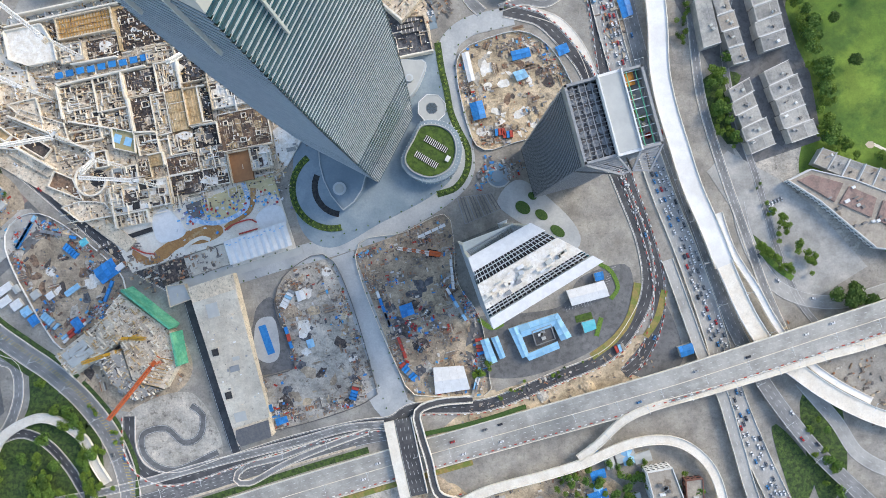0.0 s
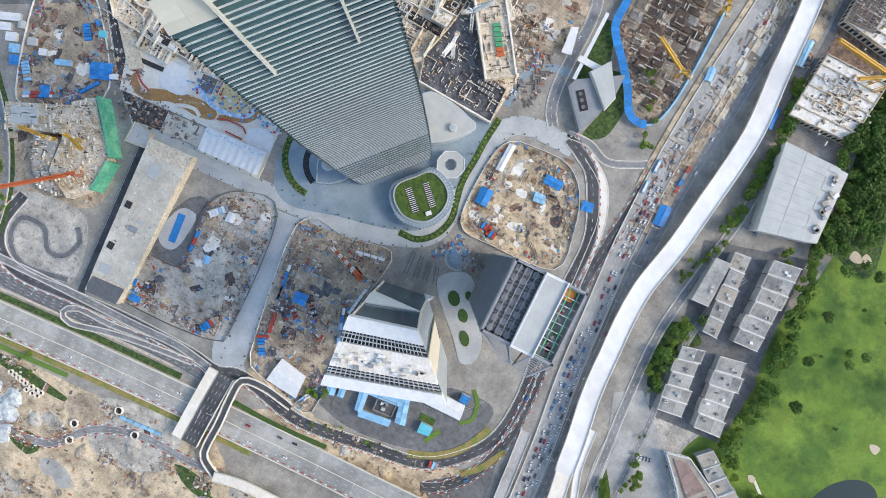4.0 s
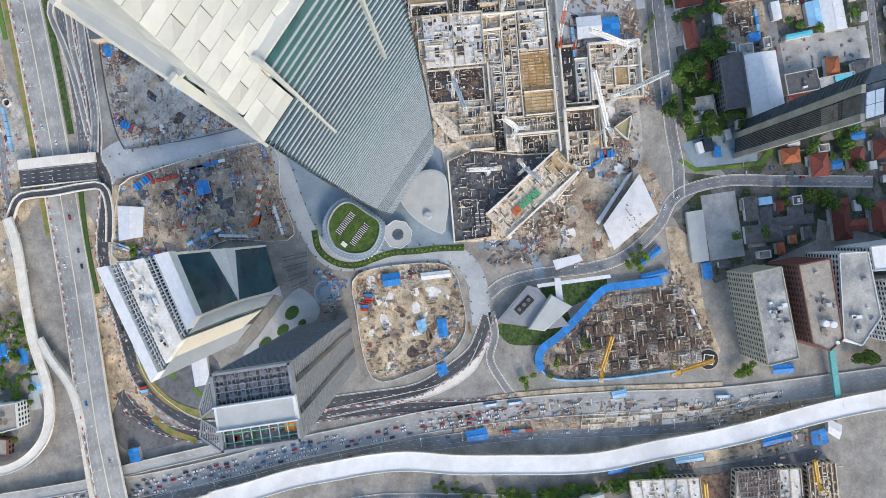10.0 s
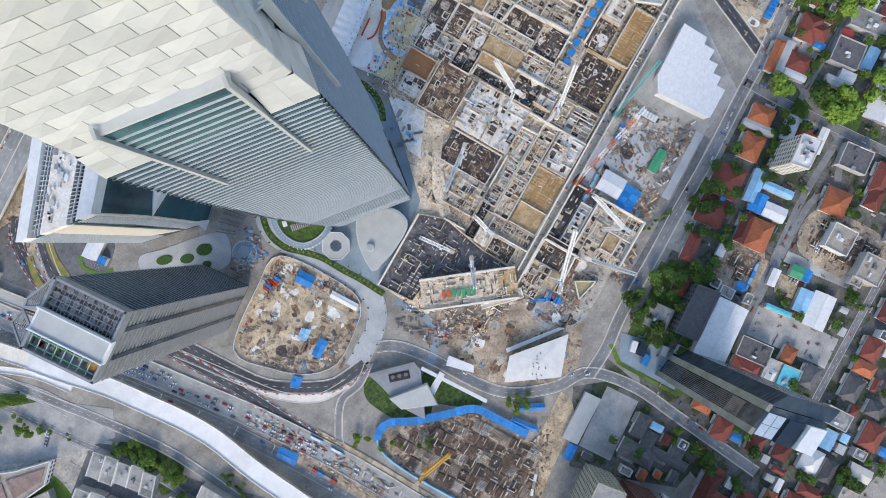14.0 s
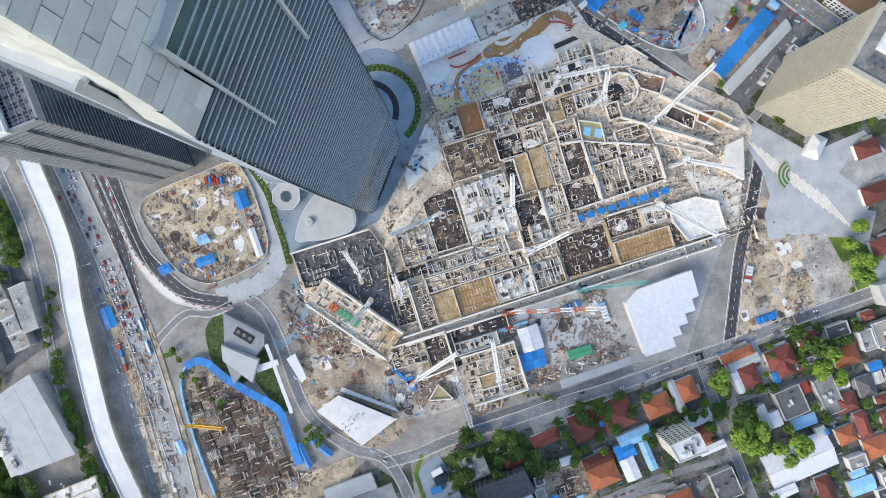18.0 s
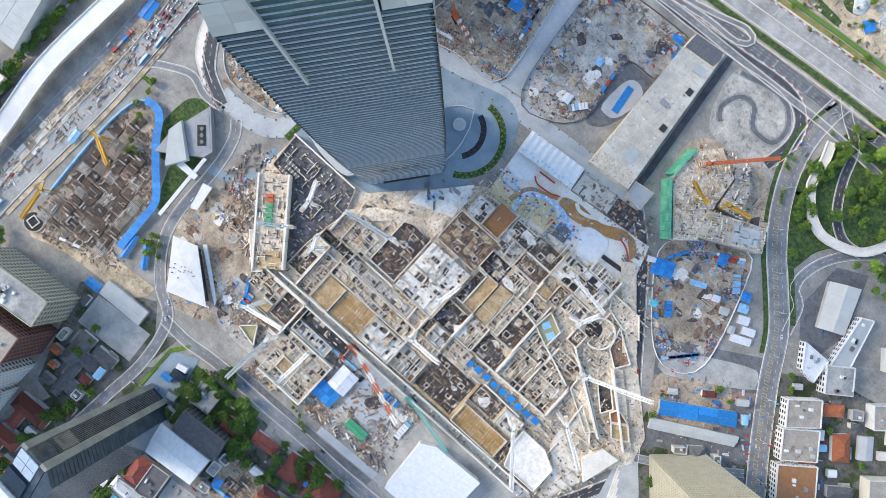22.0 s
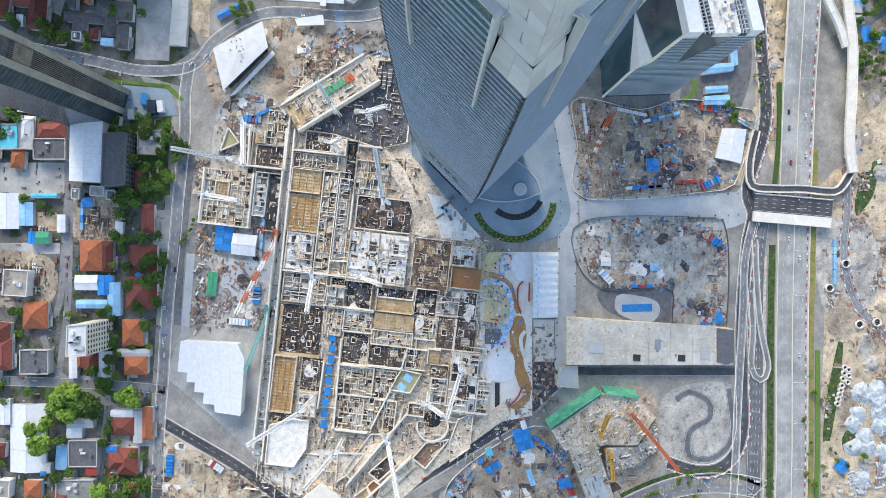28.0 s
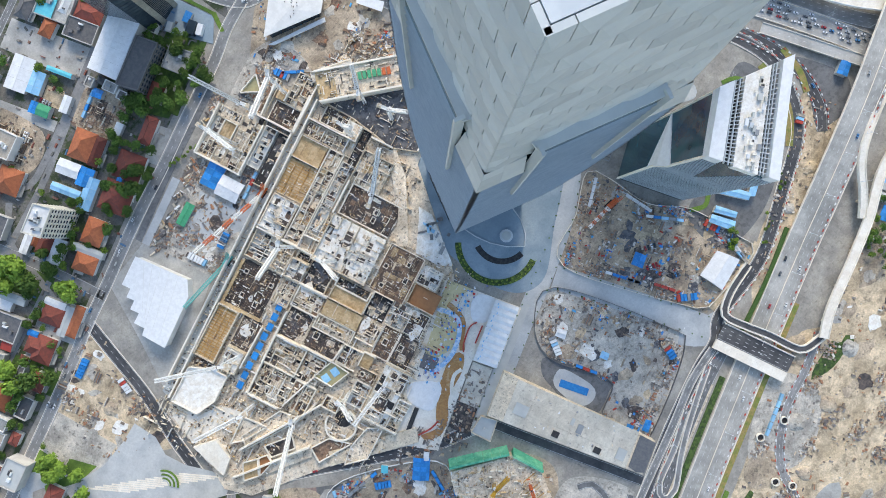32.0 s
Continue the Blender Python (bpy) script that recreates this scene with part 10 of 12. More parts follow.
WEST = [(-372, 24), (-400, -20), (-470, -90), (-620, -160), (-680, 0), (-640, 220), (-500, 200), (-430, 110), (-404, 84)]
patch("ground", TOWN, 0.06, M_YARD, "dark back yards and worn paving between houses", "ground", curve=False)
patch("ground", [(-100, 352), (-86, 372), (-62, 352), (-8, 396), (-30, 436), (-56, 478), (-104, 476)], 0.066, M_YARD, "dark yards behind the hotels", "ground")
patch("ground", WEST, 0.062, M_YARD, "worn paved yards between shophouses", "ground", curve=False)
rng = random.Random(123)
made = 0
for zone_, turn0, tries in (([(-98, 352), (-84, 372), (-62, 354), (-10, 396), (-30, 436), (-56, 478), (-104, 476)], 14.5, 500), (TOWN, 14.5, 4200), (WEST, 50.0, 1200)):
    xs, ys = [p[0] for p in zone_], [p[1] for p in zone_]
    for q in range(tries):
        if made > 290:
            break
        x_, y_ = rng.uniform(min(xs), max(xs)), rng.uniform(min(ys), max(ys))
        big = q < tries * 0.45
        l_, w_ = (rng.uniform(15, 24), rng.uniform(10, 15)) if big else (rng.uniform(7, 13), rng.uniform(5, 9))
        t_ = turn0 + rng.choice((0, 0, 90))
        c_, s_ = math.cos(radians(t_)), math.sin(radians(t_))
        pts = [(x_ + c_ * u * l_ / 2 - s_ * v * w_ / 2, y_ + s_ * u * l_ / 2 + c_ * v * w_ / 2) for u, v in ((-1.08, -1.1), (1.08, -1.1), (1.08, 1.1), (-1.08, 1.1))]
        if not all(inside(p[0], p[1], zone_) for p in pts) or not free(pts):
            continue
        k = rng.random()
        made += 1
        if k < (0.55 if big else 0.3):
            m_, lab = ROOFS[rng.choice(("red", "red", "orange", "dark", "red", "dark"))]
            house(x_, y_, l_, w_, t_, lab, m_, rng.uniform(4.5, 6.5))
        elif k < 0.78:
            mk = rng.choice(("blue", "ltblue", "pale", "white", "pale", "cream"))
            shed("shed", {"blue": "blue sheet-roofed lean-to among houses", "ltblue": "pale blue sheet-roofed store among houses", "pale": "grey sheet-roofed store among houses", "white": "white sheet-roofed store among houses", "cream": "cream sheet-roofed store among houses"}[mk], [lerp2(centre(pts), p, 0.92) for p in pts], rng.uniform(3.5, 6), SHED_MAT[mk], M_WALLGREY, 2, "shed", "small sheds of the quarter")
        else:
            flat_block("shophouse", rng.choice(("grey flat-roofed house with roof tanks", "stained flat-roofed house with parapets")), "house", [lerp2(centre(pts), p, 0.92) for p in pts], rng.uniform(5, 10), rng.choice((M_WALLGREY, M_WALLWHITE)), rng.choice((M_GREYROOF, M_DARKROOF, M_TANROOF, M_GREYROOF)), 0, 1, q, "shophouses")
# foundations in the fenced dig and in the dark lots: cells of rusty starter bars between low walls
for lot, lab, turn_, cu, cv, mats_ in ((5, "crowded foundation cells with rusty bars inside the blue fence", 14.5, 11, 9, (M_RUSTFLOOR, M_REBARFLOOR, M_RUSTFLOOR, M_CONC, M_RUSTFLOOR, M_WHITEDUST)), (15, "rusty foundation grid in the dark yard", 14.5, 9, 8, (M_RUSTFLOOR, M_REBARFLOOR)), (16, "burnt brown foundation grid among houses", 14.5, 9, 8, (M_RUSTFLOOR, M_REBARFLOOR))):
    pts = PLOTS[lot][4]
    c_ = centre(pts)
    fd = thing("foundation", c_[0], c_[1], 0, turn_, lab, "building site")
    rg = random.Random(500 + lot)
    ca, sa = math.cos(radians(turn_)), math.sin(radians(turn_))
    bars, walls = bmesh.new(), bmesh.new()
    for i in range(-8, 9):
        for j in range(-9, 10):
            u, v = i * cu + rg.uniform(-1, 1), j * cv + rg.uniform(-1, 1)
            x_, y_ = c_[0] + ca * u - sa * v, c_[1] + sa * u + ca * v
            if not all(inside(x_ + dx, y_ + dy, pts) for dx in (-7, 7) for dy in (-7, 7)):
                continue
            su, sv, z = cu - rg.uniform(0.4, 2.4), cv - rg.uniform(0.4, 2.4), rg.uniform(0.5, 2.6)
            bm = bmesh.new()
            box(bm, u, v, z / 2, su, sv, z)
            part("pile_cap", bm, rg.choice(mats_), fd)
            for k in range(7):
                beam(bars, (u - su / 2 + su * (k + 0.5) / 7, v - sv / 2, z + 0.2), (u - su / 2 + su * (k + 0.5) / 7, v + sv / 2, z + 0.2), 0.25)
                beam(bars, (u - su / 2, v - sv / 2 + sv * (k + 0.5) / 7, z + 0.35), (u + su / 2 * rg.uniform(0.2, 1), v - sv / 2 + sv * (k + 0.5) / 7, z + 0.35), 0.22)
            for k in range(rg.randrange(1, 4)):
                box(walls, u + rg.uniform(-4, 4), v + rg.uniform(-3, 3), z + 0.8, rg.choice((2, 4, 7)), 0.5, 1.8, rg.choice((0, 90)), mi=rg.choice((0, 1)))
    tagged(part("starter_bar", bars, M_REBARBITS, fd), "", "", "", "stuff")
    tagged(part("wall_stub", walls, [M_CONC, M_WHITECONC], fd), "", "", "", "stuff")
# depot yard beside the market shed
patch("pavement", [(-345, 15), (-416, -51), (-481, 18), (-415, 79)], 0.115, M_ASPHALTPALE, "grey depot yard beside the market shed", "pavement")
patch("pavement", [(-360, 22), (-360, 13), (-410, -32), (-423, -37), (-430, -29), (-426, -19), (-375, 29), (-366, 30)], 0.6, M_GREYYARD, "raised pale concrete platform of the depot", "pavement", thick=0.6, curve=True)
patch("pavement", [(-369, 37), (-437, -26), (-443, -19), (-377, 45)], 0.125, M_BRICKDUST, "reddish strip of the depot yard", "pavement")
# striped corner plaza
patch("pavement", [(-408.3, 99.8), (-424.5, 93.9), (-468.5, 124.7), (-511.6, 163.1), (-514.2, 175.1), (-495.1, 201.7), (-473.4, 193.7), (-445.9, 193.5), (-426.5, 196.1), (-424.2, 174), (-430.7, 157.6), (-426.6, 138.4), (-417.7, 120.3)], 0.5, M_PAVE, "pale striped corner plaza", "pavement")
for q in range(12):
    a = (-420 - q * 5.6, 112 + q * 5.0)
    bm = bmesh.new()
    beam(bm, (a[0] + 6, a[1] - 6, 0.6), (a[0] - 16, a[1] + 26, 0.6), 1.5, 0.16)
    tagged(part("paving_band", bm, M_WHITECONC), "grey stone band in the corner plaza", "paving band", "bands of the corner plaza")
for k in range(6):
    bm = bmesh.new()
    line = [Vector((-452 + (4 + k * 1.8) * math.cos(radians(t)), 142 + (4 + k * 1.8) * math.sin(radians(t)), 0.6 + 0.25 * k)) for t in range(-60, 60, 10)]
    strip(bm, line, 0.7, -0.7, 0.8, 0.2)
    tagged(part("stone_terrace", bm, M_HEDGE if k % 2 else M_PALEROOF), "curved step of the planted terrace", "terrace", "terraces of the plaza")

# garden court between the towers
gc = thing("garden_court", 0, 0, 0, 0, "paved court with dark oval planters", "garden")
bm = bmesh.new()
prism(bm, [(p.x, p.y) for p in smooth([(52, 26), (40, 40), (60, 58), (98, 30), (112, 8), (104, -4), (84, 8)], 4, True)], 0, 0.45)
part("paving", bm, M_PAVE, gc)
for x_, y_, a_, b_ in ((62, 34, 7, 5), (78, 28, 6, 4), (92, 14, 7, 4), (70, 44, 4, 3)):
    bm = bmesh.new()
    prism(bm, disc(x_, y_, a_, b_, -35), 0.3, 1.0)
    part("planter", bm, M_SHRUB, gc)
rr = thing("round_basin", 41, 62, 0, 0, "round blue-grey sunken basin with rim", "basin")
bm = bmesh.new()
prism(bm, disc(0, 0, 11, n=36), 0, 0.8)
part("rim", bm, M_PALEROOF, rr)
bm = bmesh.new()
prism(bm, disc(0, 0, 9.8, n=36), 0.5, 1.0)
part("floor", bm, M_BLUEPAVE, rr)
bm = bmesh.new()
prism(bm, disc(-1, -1, 5.0, n=30), 0.8, 1.6)
part("inner_ring", bm, M_BLUEPLAIN, rr)

# ---- trees and hedges ----


def crown(bm, r, h, n, seed, mi=0):
    """A crown of many small tilted leaf sprays set over uneven lobes, with gaps between them."""
    rg = random.Random(seed)
    lobes = [(rg.uniform(-0.5, 0.5) * r, rg.uniform(-0.5, 0.5) * r, h + rg.uniform(-0.15, 0.3) * r, r * rg.uniform(0.38, 0.62)) for _ in range(7)]
    for q in range(n):
        lx, ly, lz, lr = lobes[q % 7]
        v = Vector((rg.gauss(0, 1), rg.gauss(0, 1), abs(rg.gauss(0, 0.9)) - 0.25))
        v.normalize()
        v *= lr * rg.uniform(0.75, 1.1)
        c_ = Vector((lx, ly, lz)) + v
        s_ = r * rg.uniform(0.10, 0.19)
        a = Vector((rg.uniform(-1, 1), rg.uniform(-1, 1), rg.uniform(-0.5, 0.5))).normalized()
        b = a.cross(v.normalized() + Vector((0.01, 0.02, 0.03))).normalized()
        vs = [bm.verts.new(c_ + a * s_ * u + b * s_ * w + v.normalized() * k) for u, w, k in ((-1, 0, 0), (0, -0.7, 0.1 * s_), (1.1, 0, -0.1), (0, 0.7, 0.1 * s_))]
        bm.faces.new(vs).material_index = mi


def tree_kind(r, h, n, seed, leaf, label):
    bm = bmesh.new()
    prism(bm, disc(0, 0, 0.34, n=7), -0.3, h * 0.7, disc(0, 0, 0.2, n=7))
    rg = random.Random(seed)
    for k in range(4):
        a = rg.uniform(0, 6.28)
        beam(bm, (0, 0, h * 0.5), (math.cos(a) * r * 0.5, math.sin(a) * r * 0.5, h * 0.95), 0.18)
    trunk = bit("trunk", bm, [M_BARK])
    bm = bmesh.new()
    crown(bm, r, h, n, seed)
    # smaller inner sprays in darker green put the crown's own shade into colour
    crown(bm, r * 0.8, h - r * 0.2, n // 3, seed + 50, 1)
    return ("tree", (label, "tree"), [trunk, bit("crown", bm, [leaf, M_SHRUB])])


KINDS = [tree_kind(5.2, 7.0, 420, 1, M_LEAF, "broad dark green shade tree"), tree_kind(4.2, 6.0, 360, 2, M_LEAFB, "round bright green tree"), tree_kind(6.4, 8.5, 480, 3, M_LEAF, "large spreading dark tree"),
         tree_kind(3.2, 4.6, 280, 4, M_LEAFB, "small bright green tree"), tree_kind(2.6, 4.0, 220, 5, M_LEAF, "small dark green tree"), tree_kind(7.6, 9.5, 560, 6, M_LEAFB, "great bright green rain tree")]
rng = random.Random(99)
PLANTED = []


def plant(x, y, k, scale=1.0, z=0.0):
    PLANTED.append((x, y, z, k, scale, scale * rng.uniform(0.9, 1.15), rng.uniform(0, 360)))


def belt(pts, n, spread, kinds, smin=0.8, smax=1.3):
    line = smooth([(p[0], p[1], 0) for p in pts], 4)
    for q in range(n):
        p = line[rng.randrange(len(line))]
        plant(p.x + rng.gauss(0, spread), p.y + rng.gauss(0, spread), rng.choice(kinds), rng.uniform(smin, smax))


belt([(269, 277), (275.4, 252.3), (289.5, 220.9), (305.5, 179.2), (314.9, 138.9), (319.3, 95.5)], 90, 3.6, (0, 1, 3, 1))
belt([(236.2, 394), (252.9, 358.7), (269.5, 323.2), (281.6, 290.6)], 120, 13.0, (0, 2, 0))
belt([(319.4, 89.9), (353, 82.1), (386.6, 74.4), (409, 48.1)], 30, 3.0, (1, 3, 0))
belt([(226.2, 146.6), (223.1, 133.2), (232.6, 104.5), (239.2, 91.3)], 26, 4.0, (1, 3, 0), 0.6, 1.0)
belt([(254.8, 9.8), (271.5, -4), (291, -18.4)], 22, 2.0, (1, 3), 0.6, 0.9)
for x_, y_ in ((330, 208), (322, 196), (345, 226), (356, 232), (350, 218), (310, 236), (318, 150), (340, 160), (330, 262), (318, 290), (350, 268), (380, 170), (392, 230), (410, 260), (372, 290)):
    plant(x_, y_, rng.choice((0, 2, 4)), rng.uniform(0.7, 1.1))
belt([(226, 118), (228, 140), (224, 158)], 16, 3.4, (1, 3, 0))
belt([(196, 236), (194, 260), (184, 300), (176, 330), (160, 372)], 84, 2.6, (1, 0, 3), 0.7, 1.0)
belt([(196, 178), (198, 200), (204, 224)], 26, 1.8, (3, 4), 0.6, 0.9)
belt([(262, 252), (250, 256), (244, 246)], 6, 3.0, (3, 1), 0.6, 0.9)
belt([(276, 34), (288, 14), (300, 0), (310, -12)], 18, 2.4, (1, 3), 0.7, 1.0)
belt([(330, -34), (350, -40), (362, -34)], 10, 4, (0, 2))
belt([(262, 62), (270, 40), (280, 8)], 10, 1.6, (3, 4), 0.6, 0.8)
belt([(228, 340), (232, 370), (226, 410), (228, 450)], 40, 3.5, (0, 1, 2), 0.7, 1.1)
belt([(256, 274), (262, 300), (252, 340)], 40, 3.5, (0, 1, 3), 0.7, 1.1)
belt([(-312, -176), (-314, -196), (-306, -222)], 22, 3, (0, 1, 3), 0.6, 1.0)
belt([(-346, -190), (-350, -215), (-344, -232)], 22, 5, (0, 1, 3), 0.6, 1.0)
belt([(-330, -230), (-346, -262), (-372, -276), (-392, -256)], 26, 6, (0, 1, 5), 0.8, 1.2)
belt([(-346, -200), (-352, -226), (-340, -240)], 14, 7, (0, 2, 1), 0.7, 1.1)
belt([(-300, -200), (-304, -240), (-310, -262)], 16, 4, (1, 3), 0.7, 1.1)
belt([(-330, -150), (-312, -166), (-302, -188)], 14, 4, (1, 0, 3), 0.7, 1.1)
belt([(-400, -170), (-420, -200), (-430, -250), (-410, -300), (-360, -320)], 46, 16, (0, 2, 5, 1))
belt([(-310, -140), (-290, -160), (-280, -190)], 12, 1.8, (3, 4), 0.5, 0.8)
for x_, y_, s_ in ((-393, 366, 1.2), (-384, 350, 1.1), (-400, 354, 1.2), (-431, 372, 1.2), (-424, 384, 0.9), (-370, 313, 1.1), (-456, 307, 1.1), (-462, 296, 1.2), (-450, 287, 1.0), (-470, 318, 1.0)):
    plant(x_, y_, 5, s_)
belt([(-140, 386), (-150, 344), (-196, 356), (-206, 372)], 34, 5, (0, 2, 0), 0.7, 1.1)
belt([(-236, 330), (-262, 328), (-286, 330), (-236, 366)], 30, 6, (0, 2, 4), 0.6, 1.0)
belt([(-300, 352), (-340, 338), (-372, 332), (-404, 330), (-420, 290)], 30, 7, (0, 1, 2), 0.5, 0.9)
belt([(-320, 424), (-360, 416), (-400, 430), (-440, 420)], 24, 9, (0, 1, 2), 0.6, 1.0)
belt([(-100, 444), (-110, 480), (-140, 486), (-190, 484)], 26, 8, (0, 2), 0.7, 1.2)
belt([(-88, 470), (-100, 500), (-104, 540)], 14, 5, (0, 2), 0.7, 1.2)
belt([(-280, 540), (-330, 545), (-380, 530)], 24, 12, (0, 1, 2), 0.7, 1.1)
belt([(-486, 250), (-500, 220), (-490, 190)], 12, 8, (1, 5), 0.7, 1.1)
belt([(-194, 304), (-212, 308), (-230, 313)], 20, 1.0, (3, 3), 0.4, 0.6)
belt([(50, 286), (64, 290), (96, 246), (92, 236), (102, 250)], 12, 3, (1, 3), 0.6, 0.9)
belt([(-8, 322), (-30, 332), (-20, 318)], 12, 2.5, (3, 1), 0.6, 0.9)
belt([(56, 440), (62, 430), (66, 420)], 6, 3, (3, 1), 0.9, 1.2)
belt([(40, 514), (34, 540), (26, 566)], 10, 3, (0, 2), 0.7, 1.0)
belt([(-52, 408), (-56, 420), (-60, 436)], 5, 3, (0,), 0.7, 1.0)
belt([(90, -208), (130, -196), (160, -186), (150, -220), (110, -230), (140, -250), (90, -260)], 110, 8, (1, 0, 3), 0.5, 0.9)
belt([(196, -192), (208, -204), (224, -230)], 12, 5, (1, 0), 0.6, 0.9)
belt([(-216, -300), (-236, -280), (-250, -272), (-160, -252)], 22, 6, (1, 3, 4), 0.4, 0.8)
belt([(30, -108), (24, -112), (36, -100)], 10, 3, (3, 1), 0.5, 0.8)
belt([(40, -128), (70, -118), (100, -104), (124, -90)], 16, 2, (3, 4), 0.35, 0.6)
belt([(308, -140), (322, -180), (330, -205)], 14, 5, (1, 0), 0.6, 1.0)
for x_, y_, k_, s_ in [(-380.0, 356.6, 5, 1.5), (-383.1, 342.4, 2, 1.5), (-391.0, 366.1, 5, 1.1), (-365.3, 307.9, 5, 1.35), (-413.8, 371.7, 5, 1.0), (-430.8, 367.7, 5, 1.1), (-401.2, 373.2, 1, 1.3), (-455.4, 308.1, 5, 1.2), (-450.2, 287.8, 2, 1.5), (-437.0, 276.4, 2, 1.2), (-251.2, 330.9, 2, 1.1), (-263.8, 321.5, 2, 1.2), (-270.8, 327.1, 0, 1.2), (-207.1, 368.0, 2, 0.9), (-243.0, 361.4, 0, 0.9), (-266.9, 362.4, 3, 1.2), (-328.3, 323.8, 3, 1.0), (-323.9, 310.6, 3, 1.0), (-307.4, 319.2, 0, 1.1), (-177.5, 360.5, 0, 1.0), (-174.4, 374.6, 2, 1.0), (-159.5, 353.3, 0, 0.8), (-154.0, 384.0, 2, 1.0), (-356.2, 329.3, 1, 1.0), (-318.7, 384.7, 3, 1.0), (-196.0, 345.5, 0, 0.7), (-223.0, 371.7, 0, 0.8), (-393.4, 396.8, 0, 0.9), (-136.8, 379.2, 0, 0.8)]:
    plant(x_, y_, k_, s_)
# young trees along the boulevard and ring road
for line, off in ((blvd_line, 9.2), (blvd_line, -9.2), (ring_line, 7.4), (ring_line, -7.4)):
    acc = 0.0
    for p, q in zip(side(line, off), side(line, off)[1:]):
        acc += (q - p).length
        if acc > 7.5:
            acc = 0
            plant(p.x, p.y, 4, 0.34 + rng.uniform(-0.05, 0.05), 0.3)
# trees shading the quarter's yards
for zone_, n in ((TOWN, 190), (WEST, 60)):
    xs, ys = [p[0] for p in zone_], [p[1] for p in zone_]
    for q in range(n * 6):
        x_, y_ = rng.uniform(min(xs), max(xs)), rng.uniform(min(ys), max(ys))
        if inside(x_, y_, zone_) and free([(x_ - 2, y_ - 2), (x_ + 2, y_ - 2), (x_ + 2, y_ + 2), (x_ - 2, y_ + 2)]):
            plant(x_, y_, rng.choice((0, 0, 2, 4, 1)), rng.uniform(0.6, 1.05))
            n -= 1
            if n <= 0:
                break
# the 250 nearest the tall tower stand singly, those further out are one wood
for x_, y_ in ((-526.9, 187.5), (-538.5, 195), (-542.5, 179.2), (-553.8, 196.8), (-532, 176.4), (-444.2, 290.4), (-460.7, 297), (-442, 303.4), (-459, 312.4), (-468.7, 287.7), (-322.2, -154.7), (-330.8, -157), (-339.2, -143.6), (-347.3, -166.9), (-353.7, -185.4), (-366.9, -186), (-384.1, -190.5), (-388.9, -204.4), (-406.7, -187.9), (-416.1, -200.2), (-328.3, -142.2), (-352.3, -120.9), (-316.1, -167.3), (-389.8, -214.5), (-429.8, -164.2), (-420.5, -159.7)):
    plant(x_, y_, rng.choice((0, 1, 3)), rng.uniform(0.9, 1.3))
belt([(247.3, 363.5), (244.1, 411.3), (239.5, 452.0), (232.6, 493.0)], 70, 9.0, (0, 2, 0, 1))
belt([(261.6, 320.8), (263.8, 357.8), (271.3, 396.2), (270.2, 416.3)], 40, 7.0, (0, 1, 3))
PLANTED[:] = [p for p in PLANTED if not (-121 < p[0] < -96 and 395 < p[1] < 530) and not (-126 < p[0] < -102 and 350 < p[1] < 400)]
PLANTED.sort(key=lambda p: math.hypot(p[0] - TX, p[1] - TY))
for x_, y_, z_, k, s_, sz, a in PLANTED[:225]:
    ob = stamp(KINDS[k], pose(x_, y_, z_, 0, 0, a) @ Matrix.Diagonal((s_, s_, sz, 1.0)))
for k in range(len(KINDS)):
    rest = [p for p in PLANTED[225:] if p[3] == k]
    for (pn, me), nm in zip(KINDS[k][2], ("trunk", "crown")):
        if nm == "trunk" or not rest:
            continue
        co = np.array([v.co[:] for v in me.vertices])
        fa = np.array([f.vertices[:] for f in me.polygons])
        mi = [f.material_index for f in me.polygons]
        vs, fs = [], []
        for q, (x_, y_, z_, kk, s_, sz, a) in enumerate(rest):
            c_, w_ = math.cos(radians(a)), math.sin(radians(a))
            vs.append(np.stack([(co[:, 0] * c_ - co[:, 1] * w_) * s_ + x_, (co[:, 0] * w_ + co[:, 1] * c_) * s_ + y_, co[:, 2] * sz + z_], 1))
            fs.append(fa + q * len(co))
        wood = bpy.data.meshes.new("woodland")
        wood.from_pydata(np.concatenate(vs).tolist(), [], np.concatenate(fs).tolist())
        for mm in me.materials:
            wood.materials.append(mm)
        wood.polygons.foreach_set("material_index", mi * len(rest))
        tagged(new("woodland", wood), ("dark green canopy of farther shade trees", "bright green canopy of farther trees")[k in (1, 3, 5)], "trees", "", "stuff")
# clipped bushes round the plazas


def bush(x, y, r, z, m_, lab):
    bm = bmesh.new()
    crown(bm, r, r * 0.6, 46, int(x * 13 + y * 7) % 997)
    ob = part("bush", bm, m_)
    ob.matrix_basis = pose(x, y, z)
    return tagged(ob, lab, "bush", "bushes of the plaza")


for t in range(130, 284, 8):
    for r_ in (33.2, 36.0):
        a = radians(t + (3.5 if r_ > 34 else 0))
        bush(-103 + r_ * math.cos(a), 49 + r_ * math.sin(a), 1.4, 1.1, M_BUSH, "clipped yellow-green bush in the curved bed")
bed = smooth([(-13, 176, 0.5), (-9, 152, 0.5), (-5, 136, 0.5), (-1, 116, 0.5), (6, 100, 0.5), (14, 84, 0.5), (13.5, 66, 0.5), (4, 51, 0.5), (-12, 45, 0.5)], 4)
bm = bmesh.new()
strip(bm, bed, 3.0, -2.6, 0.6, 0.05)
tagged(part("planting_bed", bm, M_WOODFLOOR), "dark planted bed with clipped bushes beside the ring road", "flower bed")
for i, p in enumerate(bed):
    if i % 1 == 0:
        bush(p.x + 0.8 * math.sin(i), p.y, 1.5, 0.9, M_BUSH, "clipped yellow-green bush below the lawn roof")
bm = bmesh.new()
